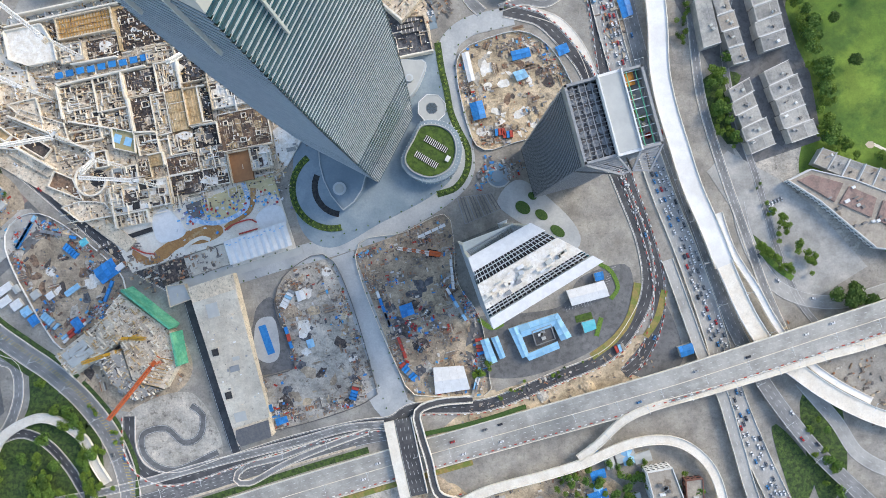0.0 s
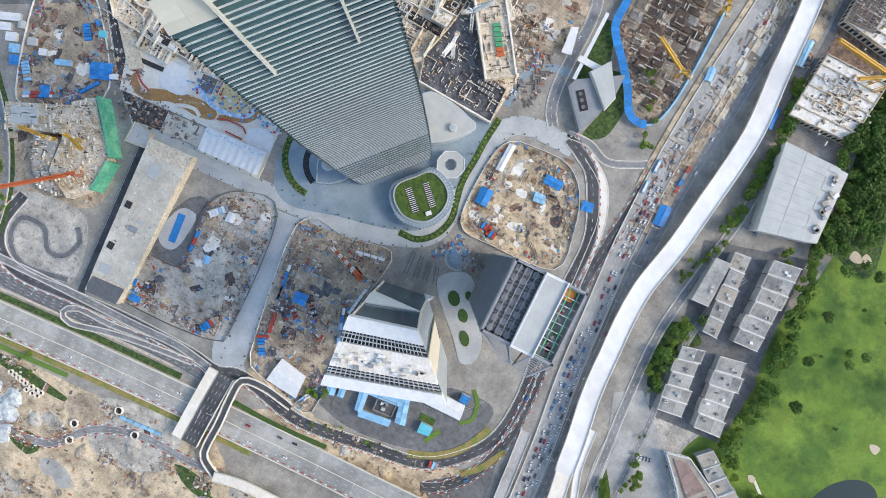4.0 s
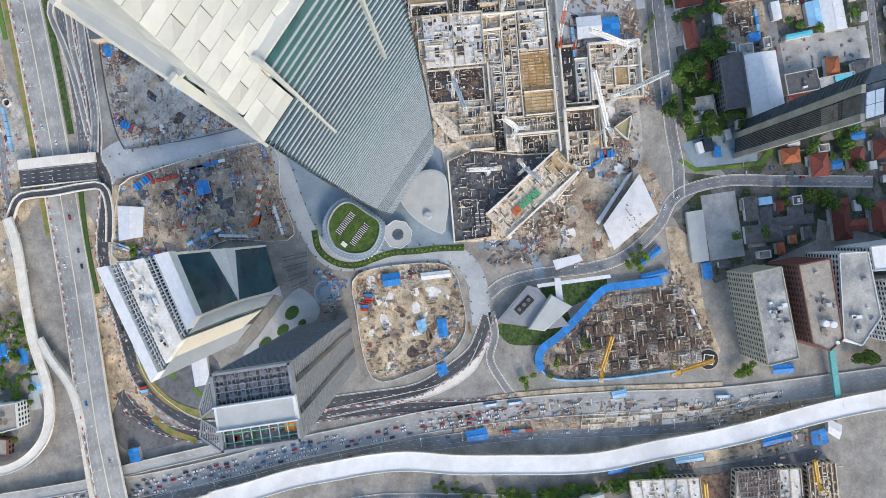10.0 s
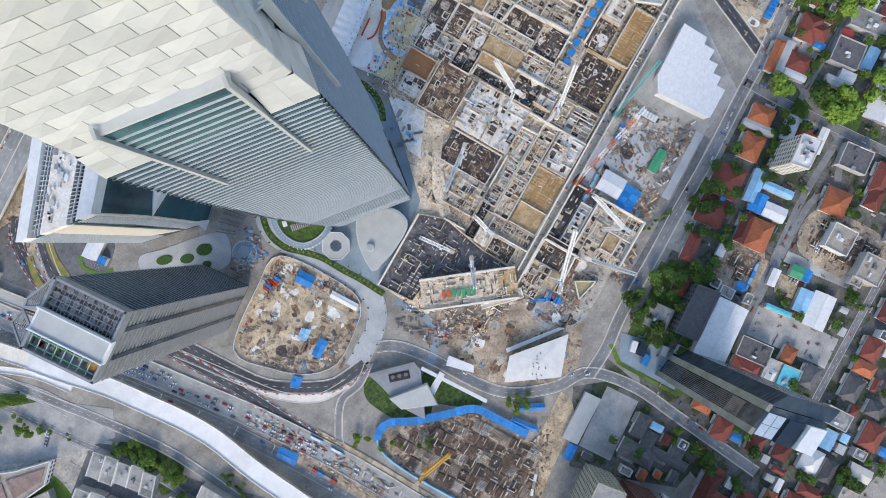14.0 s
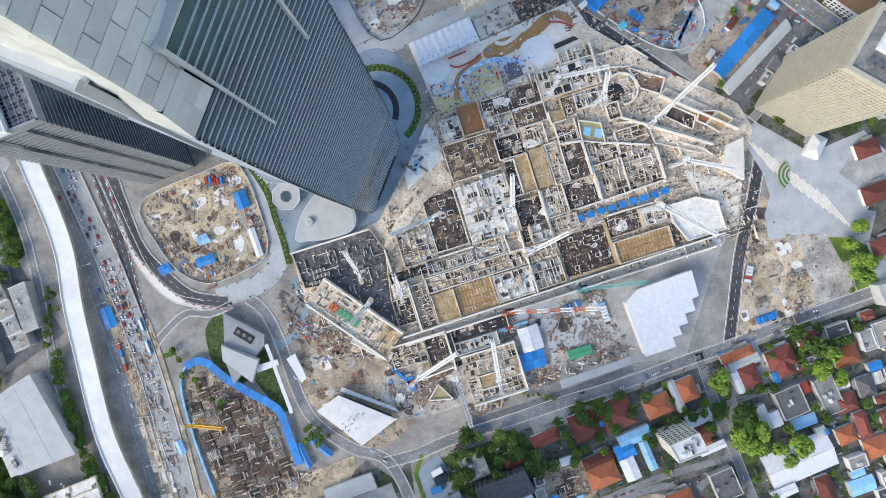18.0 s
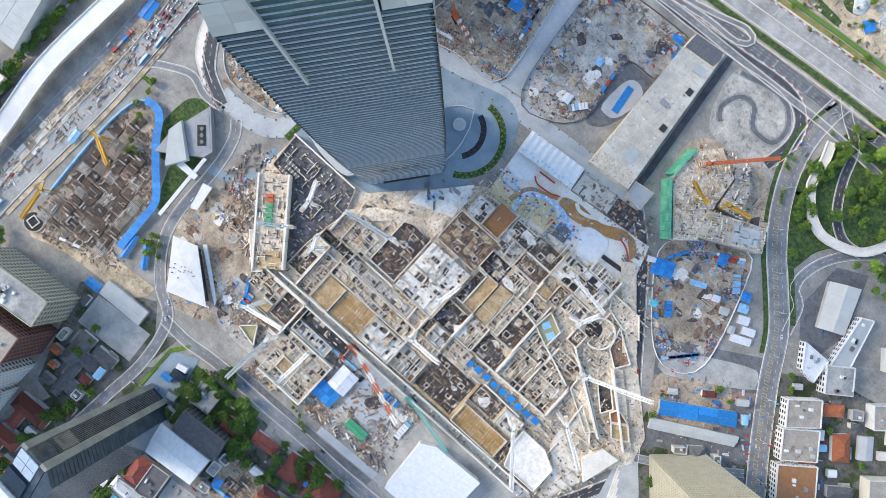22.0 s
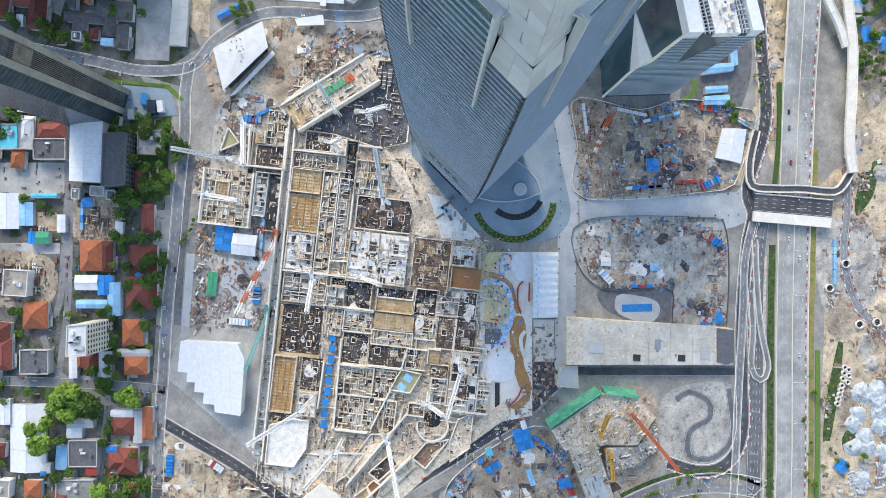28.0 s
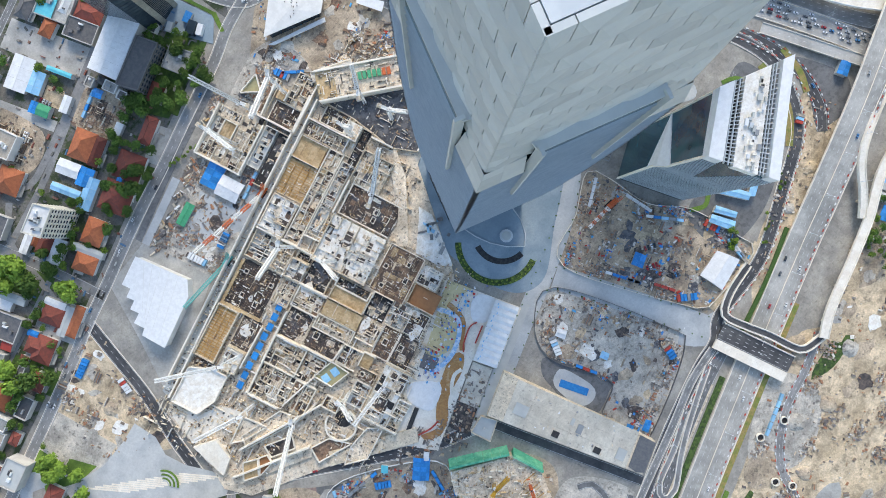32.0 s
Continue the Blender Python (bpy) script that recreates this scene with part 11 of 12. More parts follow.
strip(bm, hedge_line, 1.8, -1.8, 1.4, 1.0)
tagged(part("hedge", bm, M_SHRUB), "dark clipped median hedge", "hedge")

# ---- cars ----
PAINTS = [M_CARWHITE, M_CARSILVER, M_CARBLACK, M_CARRED, M_CARGREY, M_CARBLUE]
CARS = []
for m_, nm in zip(PAINTS, ("white", "silver", "black", "red", "grey", "blue")):
    bm = bmesh.new()
    ringed(bm, [([(-2.2, -0.85), (2.2, -0.85), (2.2, 0.85), (-2.2, 0.85)], 0.3), ([(-2.3, -0.92), (2.3, -0.92), (2.3, 0.92), (-2.3, 0.92)], 0.65), ([(-2.15, -0.86), (2.1, -0.86), (2.1, 0.86), (-2.15, 0.86)], 0.95)])
    for x_ in (-1.4, 1.4):
        for y_ in (-0.82, 0.82):
            box(bm, x_, y_, 0.32, 0.62, 0.22, 0.62, mi=1)
    box(bm, -0.45, 0, 1.43, 1.75, 1.3, 0.08)
    body = bit("body", bm, [m_, M_TYRE])
    bm = bmesh.new()
    ringed(bm, [([(-1.9, -0.8), (1.1, -0.8), (1.1, 0.8), (-1.9, 0.8)], 0.94), ([(-1.35, -0.66), (0.45, -0.66), (0.45, 0.66), (-1.35, 0.66)], 1.40)])
    band = bit("window_band", bm, [M_GLASSDARK])
    CARS.append(("car", (f"{nm} saloon car standing on the road", "car", "cars in traffic"), [body, band]))
bm = bmesh.new()
box(bm, 0, 0, 1.7, 12, 2.5, 2.6)
b1 = bit("body", bm, [M_LTBLUE])
bm = bmesh.new()
box(bm, -0.5, 0, 3.1, 9, 1.8, 0.3)
b2 = bit("roof_unit", bm, [M_WHITE])
bm = bmesh.new()
box(bm, 0, 0, 2.0, 12.06, 2.56, 0.9)
b3 = bit("window_band", bm, [M_GLASSDARK])
bm = bmesh.new()
box(bm, 0, 0, 0.5, 1.0, 0.3, 1.0)
b4 = bit("wheel", bm, [M_TYRE])
bus = ("bus", ("long light blue city bus in the traffic", "bus"), [b1, b2, b3])
rng = random.Random(4)
WEIGHT = (0, 0, 0, 0, 0, 1, 1, 2, 3, 4, 0, 5)
count = 0


def drive(line, off, s, z, k=None):
    """A car on a line, s metres from its start."""
    L = side(line, off)
    for p, q in zip(L, L[1:]):
        d = (q - p).length
        if s <= d:
            c_ = p + (q - p) * (s / d)
            stamp(CARS[k if k is not None else rng.choice(WEIGHT)], pose(c_.x, c_.y, c_.z + z, 0, 0, math.degrees(math.atan2(q.y - p.y, q.x - p.x))))
            return
        s -= d


for lane in range(5):
    off = -9.5 + 0.6 + (19 - 1.2) * (lane + 0.5) / 5
    s = 270.0 + rng.uniform(0, 6)
    while s < 1010 and count < 205:
        dense = s < 760
        if rng.random() < (0.80 if dense and lane < 4 else 0.42):
            drive(hwy_line, off + rng.uniform(-0.4, 0.4), s, 0.02)
            count += 1
        s += rng.uniform(6.0, 9.5) if dense else rng.uniform(9, 20)
for line, lanes, width, n, z in ((ROADS[0][1], 2, 14, 4, 0.02), (hwy_b, 3, 13, 16, 0.02)):
    tot = sum((q - p).length for p, q in zip(line, line[1:]))
    for q in range(n):
        drive(line, -width / 2 + 2 + rng.randrange(lanes) * 3.6, rng.uniform(0.1, 0.9) * tot, z)
for ob, line, width in ROADS:
    lab = ob["label"]
    n = 16 if "expressway" in lab and "wide" in lab else 6 if "avenue" in lab or "town street" in lab else 4 if "station" in lab or "boundary" in lab or "interchange" in lab or "tunnel lane" in lab else 0
    tot = sum((q - p).length for p, q in zip(line, line[1:]))
    for q in range(n):
        drive(line, rng.choice((-1, 1)) * width * rng.uniform(0.12, 0.36), rng.uniform(0.15, 0.9) * tot, 0.04)
for x0, y0, a, n in ((272, 38, -64, 5), (276, 30, 30, 3), (-216, 342, 104, 4), (-226, 346, 104, 4), (220, 250, 66, 5), (-30, -70, 60, 4), (-18, -58, 60, 4), (-24, -90, 60, 3), (-288, 430, 104, 4), (-256, 430, 14, 4), (-420, -112, 40, 4), (-460, 260, 14, 3)):
    for q in range(n):
        c_, s_ = math.cos(radians(a + 90)), math.sin(radians(a + 90))
        stamp(CARS[rng.choice(WEIGHT)], pose(x0 + c_ * 2.9 * q, y0 + s_ * 2.9 * q, 0.3, 0, 0, a))
for x_, y_, a in ((116, 236, 104), (88, 414, 100), (120, 216, 106)):
    stamp(bus, pose(x_, y_, 0.55, 0, 0, a))

# ---- cabins, stores and rubble over the lots ----
BOX = []
for m_, nm in ((M_BLUE, "blue"), (M_WHITE, "white"), (M_GREYMETAL, "grey"), (M_RED, "red"), (M_LTBLUE, "pale blue"), (M_TANROOF, "rusty")):
    bm = bmesh.new()
    box(bm, 0, 0, 1.3, 6.0, 2.4, 2.5)
    for y_ in (-1.15, 1.15):
        box(bm, 0, y_, 2.6, 6.05, 0.16, 0.16)
    box(bm, 3.03, 0, 1.3, 0.1, 2.2, 2.3, mi=1)
    BOX.append(("site_container", (f"{nm} steel site container on bare ground", "container", "site containers"), [bit("body", bm, [m_, M_STEEL])]))


def scatter(name, label, pts, n, sizes, material, seed, z=0.3, hmax=2.0, turn=0, clumps=0, rim=False):
    """Many small loose things over a lot, too small to tell apart: one object."""
    rg = random.Random(seed)
    xs, ys = [p[0] for p in pts], [p[1] for p in pts]
    cl = [(rg.uniform(min(xs), max(xs)), rg.uniform(min(ys), max(ys))) for _ in range(clumps)]
    mid = centre(pts)
    core = [lerp2(mid, p, 0.74) for p in pts]
    bm = bmesh.new()
    done = 0
    for q in range(n * 8):
        if clumps and rg.random() < 0.75:
            c_ = cl[rg.randrange(clumps)]
            x_, y_ = c_[0] + rg.gauss(0, 5.5), c_[1] + rg.gauss(0, 3.5)
        else:
            x_, y_ = rg.uniform(min(xs), max(xs)), rg.uniform(min(ys), max(ys))
        if not inside(x_, y_, pts):
            continue
        if rim and rg.random() < 0.82 and inside(x_, y_, core):
            continue
        L_ = rg.choice(sizes)
        box(bm, x_, y_, z, L_, rg.uniform(0.3, 0.9) * min(L_, 2.2), rg.uniform(0.3, hmax), turn + rg.choice((0, 90, 0, 90, rg.uniform(0, 180))))
        done += 1
        if done >= n:
            break
    return tagged(part(name, bm, material), label, "site stores", "", "stuff")


def boxes(pts, n, seed, turn):
    """Containers and cabins, most of them in rows along the edge of a lot."""
    rg = random.Random(seed)
    c_ = centre(pts)
    for q in range(max(1, n // 4)):
        i = rg.randrange(len(pts))
        a, b = Vector(pts[i]), Vector(pts[(i + 1) % len(pts)])
        d = (b - a).normalized()
        o = Vector(c_) - a.lerp(b, 0.5)
        o.normalize()
        p = a.lerp(b, rg.uniform(0.15, 0.6)) + o * rg.uniform(6, 14)
        side_on = rg.random() < 0.5
        ang = math.degrees(math.atan2(d.y, d.x)) + (90 if side_on else 0)
        col = rg.choice((0, 1, 2, 3, 4, 5, 0, 1, 1, 0, 4))
        for k in range(rg.randrange(3, 7)):
            x_, y_ = p.x + d.x * k * (2.9 if side_on else 6.6), p.y + d.y * k * (2.9 if side_on else 6.6)
            if inside(x_, y_, pts):
                stamp(BOX[col if rg.random() < 0.6 else rg.randrange(6)], pose(x_, y_, 0.12, 0, 0, ang + rg.uniform(-3, 3)))


P = [p[4] for p in PLOTS]
# tracks, spoil and scrub over the waste ground
rg = random.Random(61)
xs, ys = [p[0] for p in P[6]], [p[1] for p in P[6]]
blob = 0
for q in range(400):
    x_, y_ = rg.uniform(min(xs), max(xs)), rg.uniform(min(ys), max(ys))
    if not inside(x_, y_, P[6]) or blob > 54:
        continue
    blob += 1
    r_ = rg.uniform(5, 19)
    pts = [(x_ + r_ * rg.uniform(0.6, 1.3) * math.cos(k * 0.785), y_ + r_ * rg.uniform(0.3, 0.9) * math.sin(k * 0.785)) for k in range(8)]
    m_, lab = rg.choice(((M_GRAVEL, "patch of grey gravel on the waste ground"), (M_DIRT, "patch of dark trodden earth"), (M_WOODFLOOR, "patch of green scrub on the waste ground"), (M_GREYYARD, "patch of spilt concrete on the ground"), (M_DIRT, "patch of dark trodden earth"), (M_DRYGRASS, "patch of dry grass on the waste ground")))
    patch("ground_patch", pts, 0.12 + 0.004 * blob, m_, lab, "ground", thick=0.3, curve=True)
LOTS = ((P[0], 1700, 14, 16), (P[1], 1700, 40, 16), (P[2], 900, 8, -74), (P[3], 1200, 34, 40), (P[4], 520, 6, 30), (P[5], 2200, 5, 14), (P[6], 4200, 10, 20), (P[7], 420, 3, 20), (P[8], 380, 10, 14), (P[10], 420, 8, 104), (P[11], 1800, 30, 14), (P[13], 160, 4, 40), (P[14], 260, 4, 52), (P[15], 420, 2, 14), (P[16], 300, 1, 14))
for i, (pts, n, nb, tr) in enumerate(LOTS):
    scatter("rubble", "scattered timber, pipes, rubble and plant on bare ground", pts, n, (0.4, 0.6, 0.9, 1.3, 2.0, 3.4), M_STORES if i in (3, 11) else M_BROWNBITS if i in (5, 13, 14) else M_LOTBITS, 200 + i, 0.4, 1.8, tr, max(3, n // 60), i in (0, 1, 2, 3, 4))
    boxes(pts, nb, 300 + i, tr)
scatter("litter", "litter, bins, tanks and lean-tos behind the houses", [(-130, 350), (-480, 256), (-520, 420), (-460, 560), (-110, 620), (-60, 560), (-96, 420)], 1100, (1, 1.6, 2.4, 4.0, 5.0), M_TOWNBITS, 401, 0.6, 2.4, 14)
scatter("rubble", "roadside stores and rubble beside the highway", [(134, 160), (152, 160), (130, 300), (100, 480), (78, 480), (96, 380), (110, 260)], 420, (1, 1.6, 3, 6), M_LOTBITS, 402, 0.6, 1.6, 104)
scatter("rubble", "stores and rubble along the works boundary", [(-20, 190), (0, 200), (-6, 240), (-50, 262), (-96, 268), (-100, 240)], 420, (1, 1.6, 3, 5), M_LOTBITS, 403, 0.8, 2.0, 40)
scatter("rubble", "pipes and gear in the court beside the tower", [(20, 44), (34, 56), (60, 60), (66, 76), (30, 80), (22, 60)], 160, (1, 1.6, 3, 4), M_STORES, 404, 0.8, 1.6, 20)
scatter("rubble", "stores beside the deck and canopy", [(-250, -40), (-200, -20), (-196, 0), (-250, -10), (-290, 10), (-310, -4), (-260, -44)], 300, (1, 1.6, 3, 4), M_LOTBITS, 405, 1.4, 1.8, 20)
scatter("rubble", "rubble in the interchange yards", [(280, -60), (420, -90), (460, -160), (360, -150), (300, -110)], 260, (1, 1.6, 3, 5), M_LOTBITS, 406, 0.5, 1.4, 20)
scatter("rubble", "grey heaps of broken concrete on waste ground", [(-199, -293), (-140, -320), (-200, -400), (-300, -360), (-250, -290)], 700, (1.5, 2.5, 4.0, 6.0), M_RUBBLE, 407, 0.6, 2.2, 30, 14)
scatter("rubble", "small things in yards of the western quarter", [(-372, 20), (-420, -20), (-480, -80), (-560, 0), (-540, 120), (-470, 60), (-440, 60), (-404, 72)], 420, (1, 1.6, 3, 5), M_STORES, 408, 0.5, 1.8, 50)
for i, n, sd in ((0, 420, 420), (1, 900, 421), (2, 260, 422), (4, 300, 423)):
    scatter("rubble", "blue, white and rusty stores heaped in the lot", P[i], n, (0.8, 1.4, 2.2, 3.4), M_STORES, sd, 0.5, 1.6, 16, 12, True)
# mounds of soil
rng = random.Random(14)
for x_, y_, r_ in ((-60, -250, 9), (-90, -284, 7), (-30, -262, 8), (20, -246, 8), (60, -258, 10), (100, -262, 8), (-140, -290, 7), (120, -120, 6), (80, -128, 5), (-430, 220, 7), (-420, 190, 6), (-336, 6, 6), (-20, 262, 5), (-86, 300, 6), (38, 372, 6), (0, -112, 5), (-92, -60, 4), (44, 120, 5), (70, 112, 5), (-230, -340, 10), (-270, -330, 9)):
    bm = bmesh.new()
    top = bm.verts.new((rng.uniform(-1, 1), rng.uniform(-1, 1), r_ * 0.28))
    rings = []
    for j, (f, g) in enumerate(((0.45, 0.22), (0.8, 0.09), (1.05, -0.05))):
        rings.append([bm.verts.new((r_ * f * (1 + rng.uniform(-0.2, 0.2)) * math.cos(a * 0.5236), r_ * f * (1 + rng.uniform(-0.2, 0.2)) * math.sin(a * 0.5236), r_ * g * (1 + rng.uniform(-0.15, 0.15)))) for a in range(12)])
    for a in range(12):
        bm.faces.new((top, rings[0][a], rings[0][(a + 1) % 12]))
        for j in (0, 1):
            bm.faces.new((rings[j][a], rings[j + 1][a], rings[j + 1][(a + 1) % 12], rings[j][(a + 1) % 12]))
    ob = part("soil_mound", bm, rng.choice((M_DIRT, M_SAND, M_GRAVEL)))
    ob.matrix_basis = pose(x_, y_, 0.2)
    tagged(ob, "heap of loose soil on bare ground", "soil heap", "soil heaps")
# waste ground beyond the bridge: pale hardstanding, a churned circle, rings of pipe and white spoil heaps
for lab, mk, pts in (("pale churned hardstanding on the waste ground", "gravel", [(-40.3, -208.5), (-24.9, -245.6), (-56.6, -271.6), (-92.3, -273.2), (-112.4, -243.9), (-88.1, -223.4)]), ("brown churned circle of piling work", "dirt", [(p[0], p[1]) for p in disc(-110, -254.4, 19, 15, n=12)]), ("long planted strip on the waste ground", "wood", [(-130.8, -257.2), (-130.5, -261.2), (-170.9, -270.6), (-215.4, -277.1), (-218.2, -271.9), (-178.6, -262.8)])):
    patch("plot_dirt" if mk != "wood" else "plot_grass", pts, {"gravel": 0.33, "dirt": 0.43, "wood": 0.47}[mk], PLOT_MATS[mk], lab, "ground", thick=0.4, curve=True)
RING = [(-150.8, -268.5, 2.3), (-151.6, -272.4, 2.3), (-155.7, -269.6, 2.3), (-156.3, -273.9, 2.3), (-160.6, -270.2, 2.3), (-162.2, -274.9, 2.3), (-166.5, -271.2, 2.3), (-170.6, -271.5, 2.3), (-174.6, -271.8, 2.3), (-178.7, -272.1, 2.3), (-182.7, -272.4, 2.3), (-65.2, -241.0, 3.6), (-89.7, -234.3, 3.6), (-111.4, -268.8, 3.6), (-104.8, -282.5, 3.6)]
for x_, y_, r_ in RING:
    ob = thing("concrete_pipe", x_, y_, 0, 0, "pale precast concrete ring standing on the earth", "pipe", "precast rings")
    bm = bmesh.new()
    for k in range(14):
        a0, a1 = math.tau * k / 14, math.tau * (k + 1) / 14
        prism(bm, [(r * math.cos(a), r * math.sin(a)) for r, a in ((r_ - 0.7, a0), (r_, a0), (r_, a1), (r_ - 0.7, a1))], 0.3, 2.6)
    part("ring", bm, M_WHITECONC, ob)
    # black floor puts the shade inside the ring into colour
    bm = bmesh.new()
    prism(bm, disc(0, 0, r_ - 0.75, n=14), 0.3, 0.7)
    part("shaft_floor", bm, M_DARK, ob)
rng = random.Random(91)
for x_, y_ in [(-166.1, -291.3), (-168.2, -299.9), (-194.3, -292.4), (-216.2, -341.4), (-168.6, -318.0), (-176.6, -309.6), (-167.3, -288.6), (-237.5, -314.1), (-218.1, -337.7), (-165.6, -318.8), (-210.2, -309.6), (-223.6, -334.8), (-155.2, -319.2), (-209.7, -324.0), (-168.6, -305.4), (-161.4, -301.4), (-221.6, -344.0), (-178.5, -310.7), (-196.7, -334.4), (-220.8, -341.2), (-188.9, -312.3), (-189.0, -316.7), (-184.6, -293.9), (-152.4, -315.0), (-214.0, -298.0), (-202.7, -305.7)]:
    bm = bmesh.new()
    pk = [(x_ + rng.uniform(-5, 5), y_ + rng.uniform(-5, 5), rng.uniform(1.2, 3.2)) for _ in range(7)]
    rim = [(x_ + rng.uniform(4, 11) * math.cos(math.tau * q / 11), y_ + rng.uniform(4, 11) * math.sin(math.tau * q / 11), 0.2) for q in range(11)]
    vs = [bm.verts.new(p) for p in pk + rim]
    bmesh.ops.convex_hull(bm, input=vs)
    tagged(part("spoil_heap", bm, M_SHEETING), "white sheeted spoil heap on the waste ground", "spoil heap", "spoil heaps")
# dust, mud and pale spills over the earth lots
LOT_MATS = [M_GRAVEL, M_DIRT, M_SAND, M_REBARFLOOR, M_WHITEDUST, M_CELLAR, M_RUSTFLOOR]
for i, n, pick, sd in ((0, 44, (2, 0, 3, 5, 4, 1), 11), (1, 60, (2, 3, 5, 6, 1, 0), 12), (2, 52, (4, 1, 3, 0, 6, 4), 13), (3, 44, (3, 5, 0, 6, 4), 14), (4, 40, (2, 4, 3, 6, 0), 15), (5, 40, (2, 4, 3, 6), 16), (11, 40, (4, 0, 3, 5), 17), (14, 24, (3, 5, 0), 18), (8, 30, (4, 0, 3, 1), 19), (6, 60, (4, 0, 1, 3, 2), 20), (10, 24, (2, 3, 0), 21)):
    pts = P[i]
    rg = random.Random(sd)
    xs, ys = [p[0] for p in pts], [p[1] for p in pts]
    bm = bmesh.new()
    done = 0
    for q in range(n * 9):
        x_, y_, r_ = rg.uniform(min(xs), max(xs)), rg.uniform(min(ys), max(ys)), rg.uniform(1.5, 8.5)
        if done >= n or not all(inside(x_ + r_ * dx, y_ + r_ * dy, pts) for dx, dy in ((1.2, 0), (-1.2, 0), (0, 1.2), (0, -1.2))):
            continue
        el, an = rg.uniform(0.35, 1.0), rg.uniform(0, math.tau)
        ring_ = []
        for k in range(11):
            a, rr = math.tau * k / 11, r_ * rg.uniform(0.6, 1.15)
            u, v = rr * math.cos(a), rr * el * math.sin(a)
            ring_.append((x_ + u * math.cos(an) - v * math.sin(an), y_ + u * math.sin(an) + v * math.cos(an)))
        prism(bm, ring_, 0.1, 0.262 + 0.0035 * done, mi=rg.choice(pick))
        done += 1
    tagged(part("ground_patch", bm, LOT_MATS), "patches of mud, dust and spilt sand on a lot", "ground", "", "stuff")
    # bundles of bars, pipes and planks laid in rows
    bm = bmesh.new()
    for q in range(n // 2):
        x_, y_, an, L_ = rg.uniform(min(xs), max(xs)), rg.uniform(min(ys), max(ys)), radians(rg.choice((16, 106, 16, 106, rg.uniform(0, 180)))), rg.uniform(4, 11)
        if not inside(x_, y_, pts):
            continue
        for k in range(rg.randrange(3, 9)):
            ox, oy = -math.sin(an) * k * 0.75, math.cos(an) * k * 0.75
            e = rg.uniform(0.75, 1.0) * L_ / 2
            beam(bm, (x_ + ox - math.cos(an) * e, y_ + oy - math.sin(an) * e, 0.7), (x_ + ox + math.cos(an) * e, y_ + oy + math.sin(an) * e, 0.7), 0.45, 0.5)
    tagged(part("pipe_bundle", bm, M_LOTBITS if i not in (2, 4) else M_BROWNBITS), "bundled bars, pipes and planks in rows", "site stores", "", "stuff")
# crane yard between the works and the street
patch("road", [(-150.8, 327.2), (-247, 305.9), (-299.2, 291.8), (-300.4, 297.6), (-248.3, 312.2), (-152, 333)], 0.34, M_ASPHALTPALE, "dark lane inside the works fence", "road")
patch("pavement", [(-235.5, 299.2), (-297.6, 284.1), (-299, 290.8), (-237.2, 306.4)], 0.36, M_PAVE, "pale concrete lane of the crane yard", "pavement")
patch("pavement", [(-197.3, 236.7), (-233.1, 228.2), (-273, 251), (-273.7, 265.9), (-242.8, 273), (-231.4, 279.9), (-226, 251.5), (-200.5, 248.2)], 0.34, M_PAVE, "pale concrete hardstanding of the crane yard", "pavement")
scatter("site_stores", "cabins, pallets and stores along the works fence", [(-155, 312), (-210, 294), (-300, 271), (-302, 281), (-236, 297), (-155, 325)], 300, (1.0, 1.5, 2.5, 4.0, 6.0), M_LOTBITS, 811, 0.6, 2.6, -13, 9)
scatter("site_stores", "white and blue cabins along the works fence", [(-155, 316), (-210, 297), (-300, 275), (-301, 281), (-236, 297), (-155, 325)], 46, (2.5, 4.0, 6.0), M_CLUTTER, 812, 0.9, 2.8, -13)
scatter("site_stores", "steel and timber stores in the crane yard", [(-190, 243), (-245, 231), (-275, 250), (-268, 268), (-232, 276), (-228, 250), (-195, 250)], 170, (1.0, 2.0, 3.0, 5.0), M_LOTBITS, 813, 0.5, 1.8, -13, 7)
# sandy track and stores beside the dig
patch("ground", [(-51.5, 347.6), (-53.8, 356), (-20.7, 370.3), (22.6, 380.7), (36.3, 390.3), (43.8, 377.9), (4.9, 363.1), (-28.5, 353.5)], 0.36, M_SAND, "sandy haul track beside the dig", "ground", curve=True)
scatter("site_stores", "timber and steel stores beside the haul track", [(-20, 373), (22, 383), (36, 392), (66, 395), (58, 376), (30, 372), (0, 358), (-24, 352)], 260, (1.0, 1.5, 2.5, 4.0), M_LOTBITS, 814, 0.6, 1.8, 15, 8)
# service road and earth south of the new viaduct
patch("road", [(165.7, 341.2), (152.3, 408.9), (124.1, 499.2), (126.1, 506.9), (134.1, 503), (160.6, 410), (172.3, 344.6)], 0.30, M_ASPHALTPALE, "dark service road behind the viaduct", "road")
patch("ground", [(139.2, 405), (125.4, 452.5), (134.9, 456.2), (147.9, 408)], 0.26, M_SAND, "sandy ground beside the viaduct", "ground")
scatter("site_stores", "stores along the service road", [(150, 345), (136, 400), (118, 450), (104, 500), (122, 500), (136, 456), (152, 400), (166, 343)], 260, (1.0, 1.5, 2.5, 4.0), M_LOTBITS, 815, 0.6, 1.8, 15, 8)
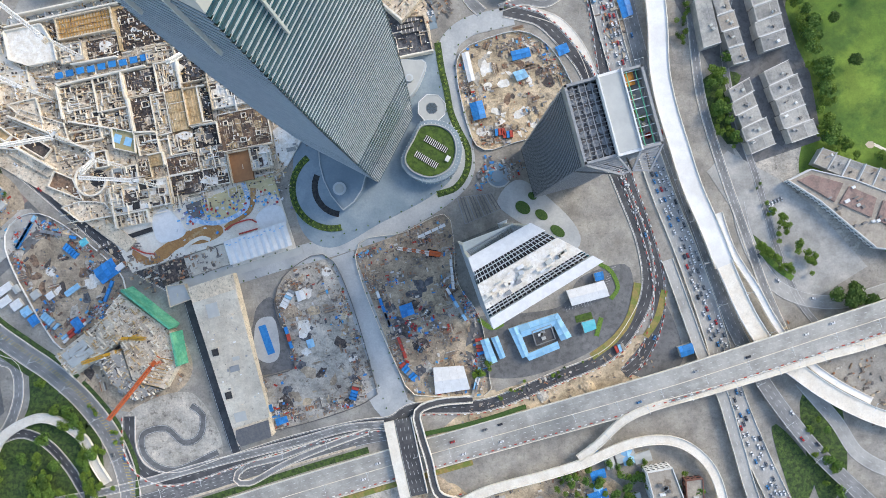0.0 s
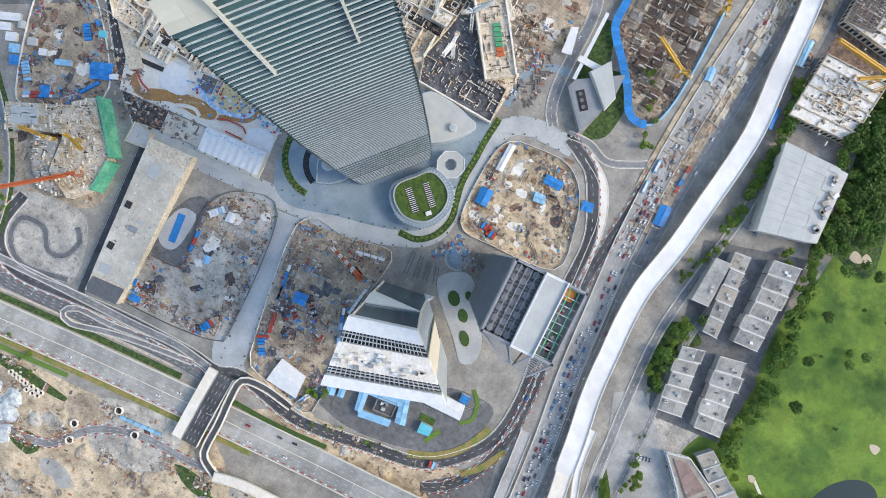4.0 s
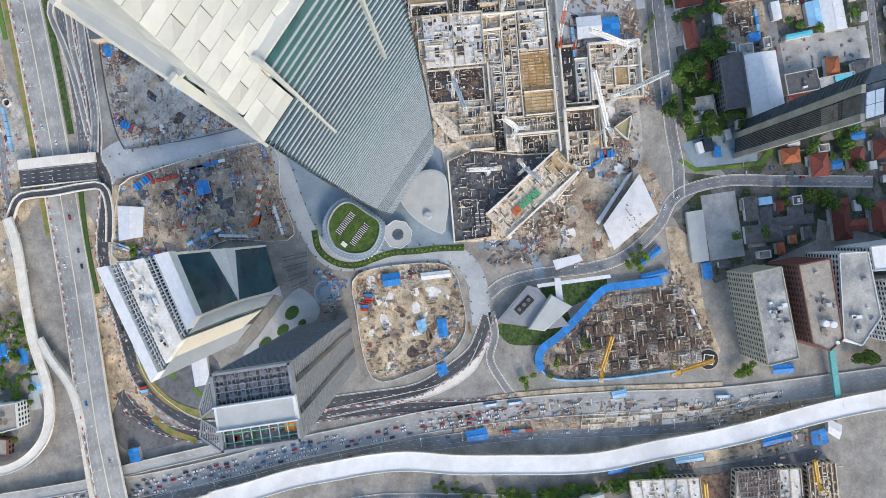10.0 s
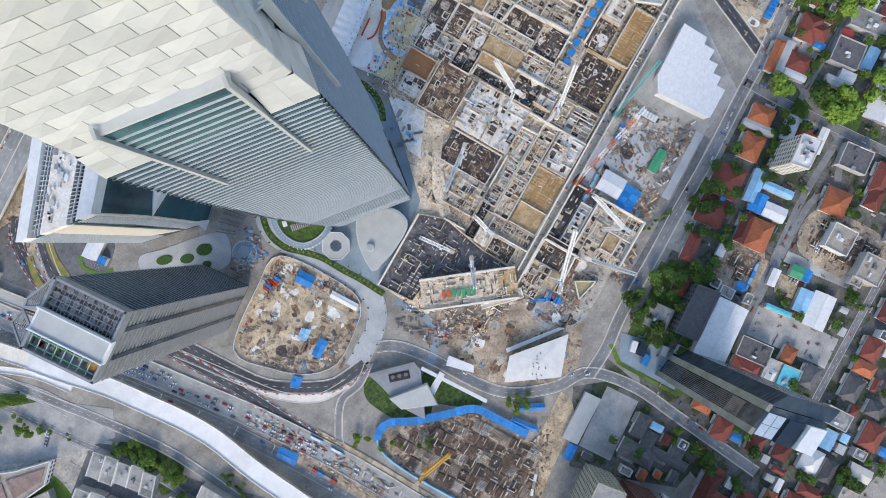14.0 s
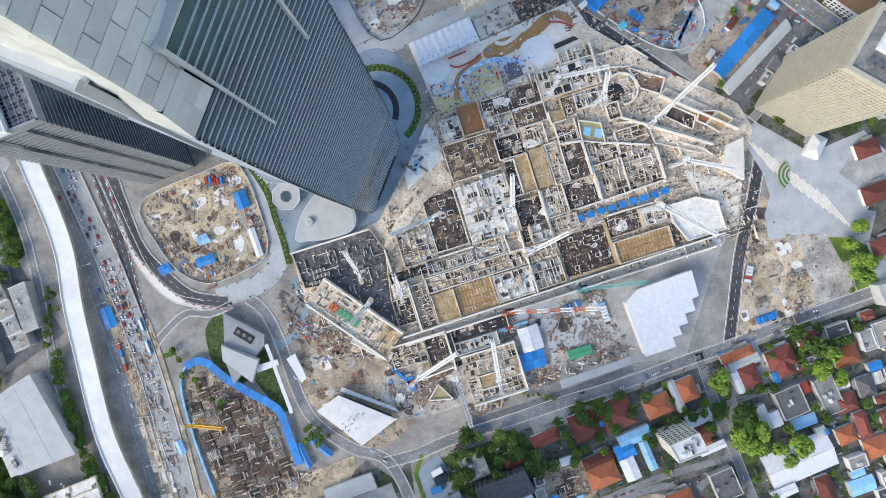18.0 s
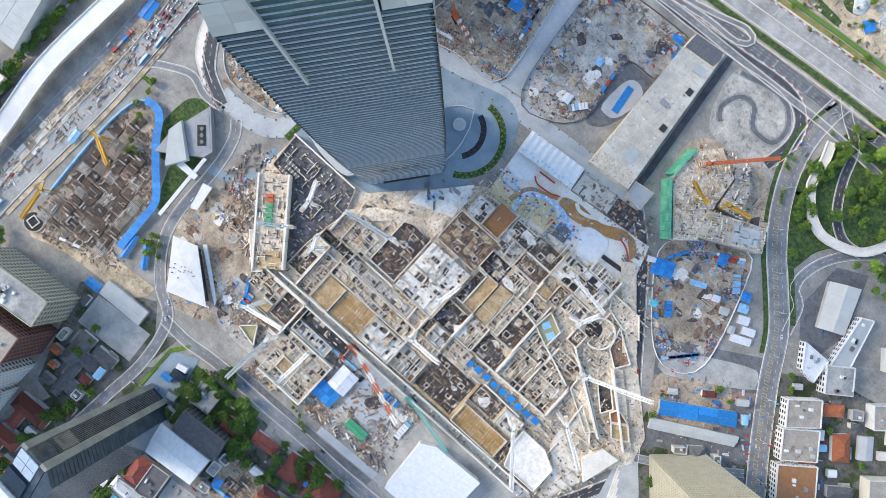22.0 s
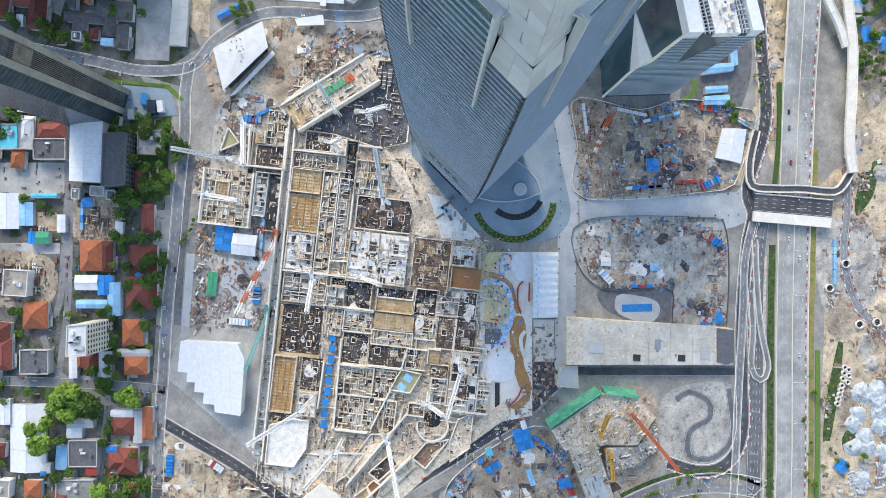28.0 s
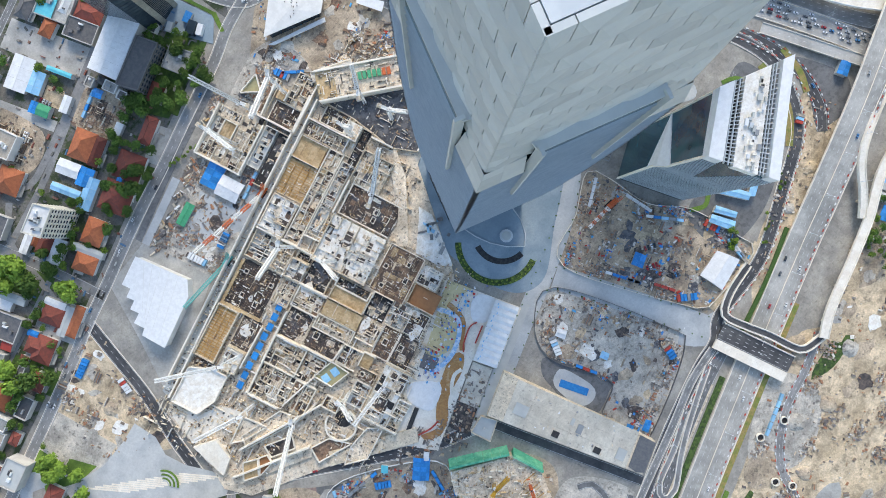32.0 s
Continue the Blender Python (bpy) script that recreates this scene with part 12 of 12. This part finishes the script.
# pergola roof of the garden between the two office towers
PG = [(12.5, 19.3), (5.3, 41.7), (34.1, 45.5), (42.5, 32.4)]
perg = thing("pergola", 0, 0, 0, 0, "dark slatted pergola over the podium garden", "pergola")
for e in (0.0, 1.0):
    a, b = lerp2(PG[0], PG[1], e), lerp2(PG[3], PG[2], e)
    bm = bmesh.new()
    beam(bm, (a[0], a[1], 4.2), (b[0], b[1], 4.2), 0.5, 0.6)
    part("rail", bm, M_GREYMETAL, perg)
for k in range(12):
    a, b = lerp2(PG[0], PG[3], k / 11), lerp2(PG[1], PG[2], k / 11)
    bm = bmesh.new()
    beam(bm, (a[0], a[1], 4.8), (b[0], b[1], 4.8), 0.8, 0.4)
    part("slat", bm, M_STEEL if k % 3 else M_GREYMETAL, perg)
for p_ in PG:
    bm = bmesh.new()
    beam(bm, (p_[0], p_[1], 0), (p_[0], p_[1], 4.0), 0.5)
    part("post", bm, M_STEEL, perg)

# lots and planting beside the corner plaza and the bus depot
for nm, pts, z_, m_, lab in (
    ("plot_yard", [(-451.4, 195.8), (-478.7, 195.1), (-500.4, 203.1), (-499.6, 245.9), (-461.4, 254)], 0.36, M_GRAVEL, "tan dusty parking lot behind the plaza"),
    ("plot_grass", [(-476.8, 198), (-497.5, 201.2), (-523.6, 218.3), (-519.7, 223.1), (-497.1, 211.3), (-502.5, 217.7), (-518.7, 241.9), (-497.3, 246.4), (-493.9, 219.5), (-486.8, 221)], 0.44, M_GRASS, "yellow-green planting round the drive"),
    ("pavement", [(-499.2, 209.3), (-530.7, 227.8), (-545.6, 216.1), (-550, 225.2), (-537.5, 236.4), (-520, 240.4), (-504.3, 230.3)], 0.40, M_PAVE, "pale curved drive"),
    ("pavement", [(-468.5, 124.7), (-515, 109.9), (-546.2, 143.4), (-519, 174.1)], 0.32, M_PAVE, "pale paving beside the office slab"),
    ("plot_yard", [(-490.3, 145.1), (-513.7, 115.2), (-539.9, 137.2), (-516.9, 164.5)], 0.40, M_GREYYARD, "grey-green worn lot beside the office slab"),
    ("plot_yard", [(-395.8, -103.2), (-387.6, -147.7), (-409.6, -166), (-440.3, -118.9), (-440.9, -90.1), (-418.2, -85)], 0.22, M_ASPHALTPALE, "grey yard round the bus depot"),
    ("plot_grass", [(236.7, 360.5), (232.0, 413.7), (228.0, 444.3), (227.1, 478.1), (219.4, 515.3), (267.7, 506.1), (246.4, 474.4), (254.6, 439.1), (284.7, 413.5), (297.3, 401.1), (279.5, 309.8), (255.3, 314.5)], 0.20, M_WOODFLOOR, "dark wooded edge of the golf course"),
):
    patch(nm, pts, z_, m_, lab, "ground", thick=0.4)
flat_block("office_block", "white office building beside the avenue", "office building", [(-437.8, -67.8), (-420.3, -84.1), (-445.4, -89.8), (-452.1, -69)], 9, M_WHITE, M_WHITE, 2, 4, 31)
flat_block("terraced_shops", "row of narrow white shophouses", "shophouses", [(-448.9, -89.6), (-431.7, -135.1), (-440.3, -142.3), (-462.3, -98.8)], 9, M_WHITE, M_PALEROOF, 3, 6, 32)

# hoardings round the lots
for pts, m_ in ((P[2], M_WHITE), (P[1], M_WHITECONC), (P[0], M_STEEL), (P[3], M_WHITE)):
    line = smooth([(p[0], p[1], 0.2) for p in pts], 8, True)
    ob = thing("hoarding", 0, 0, 0, 0, "low sheet hoarding round a bare lot", "fence")
    for p, q in zip(line, line[1:] + line[:1]):
        d = (q - p) * 0.985
        bm = bmesh.new()
        beam(bm, p + Vector((0, 0, 1.0)), p + d + Vector((0, 0, 1.0)), 0.35, 2.0)
        part("hoarding_sheet", bm, m_, ob)
# lamp posts
bm = bmesh.new()
beam(bm, (0, 0, 0), (0, 0, 10), 0.28)
for s_ in (-1, 1):
    beam(bm, (0, 0, 9.9), (0, s_ * 3.0, 10.4), 0.2)
pole = bit("pole", bm, [M_FIN])
bm = bmesh.new()
for s_ in (-1, 1):
    box(bm, 0, s_ * 3.2, 10.4, 0.5, 1.2, 0.2)
heads = [bit("lamp_head", bm, [M_WHITE])]
lamp = ("street_lamp", ("slim grey twin-arm street lamp by the road", "street lamp", "street lamps"), [pole] + heads)
for ob, line, width in ROADS:
    lab = ob["label"]
    if not ("expressway" in lab or "avenue" in lab or "free-flowing" in lab or "boulevard" in lab):
        continue
    acc = 0
    for p, q in zip(line, line[1:]):
        acc += (q - p).length
        if acc > 34 and -560 < p.x < 420 and -360 < p.y < 620:
            acc = 0
            d = q - p
            s_ = side([p, q], 0.0 if "wide" in lab else width / 2 - 0.4)[0]
            stamp(lamp, pose(s_.x, s_.y, p.z, 0, 0, math.degrees(math.atan2(d.y, d.x))))
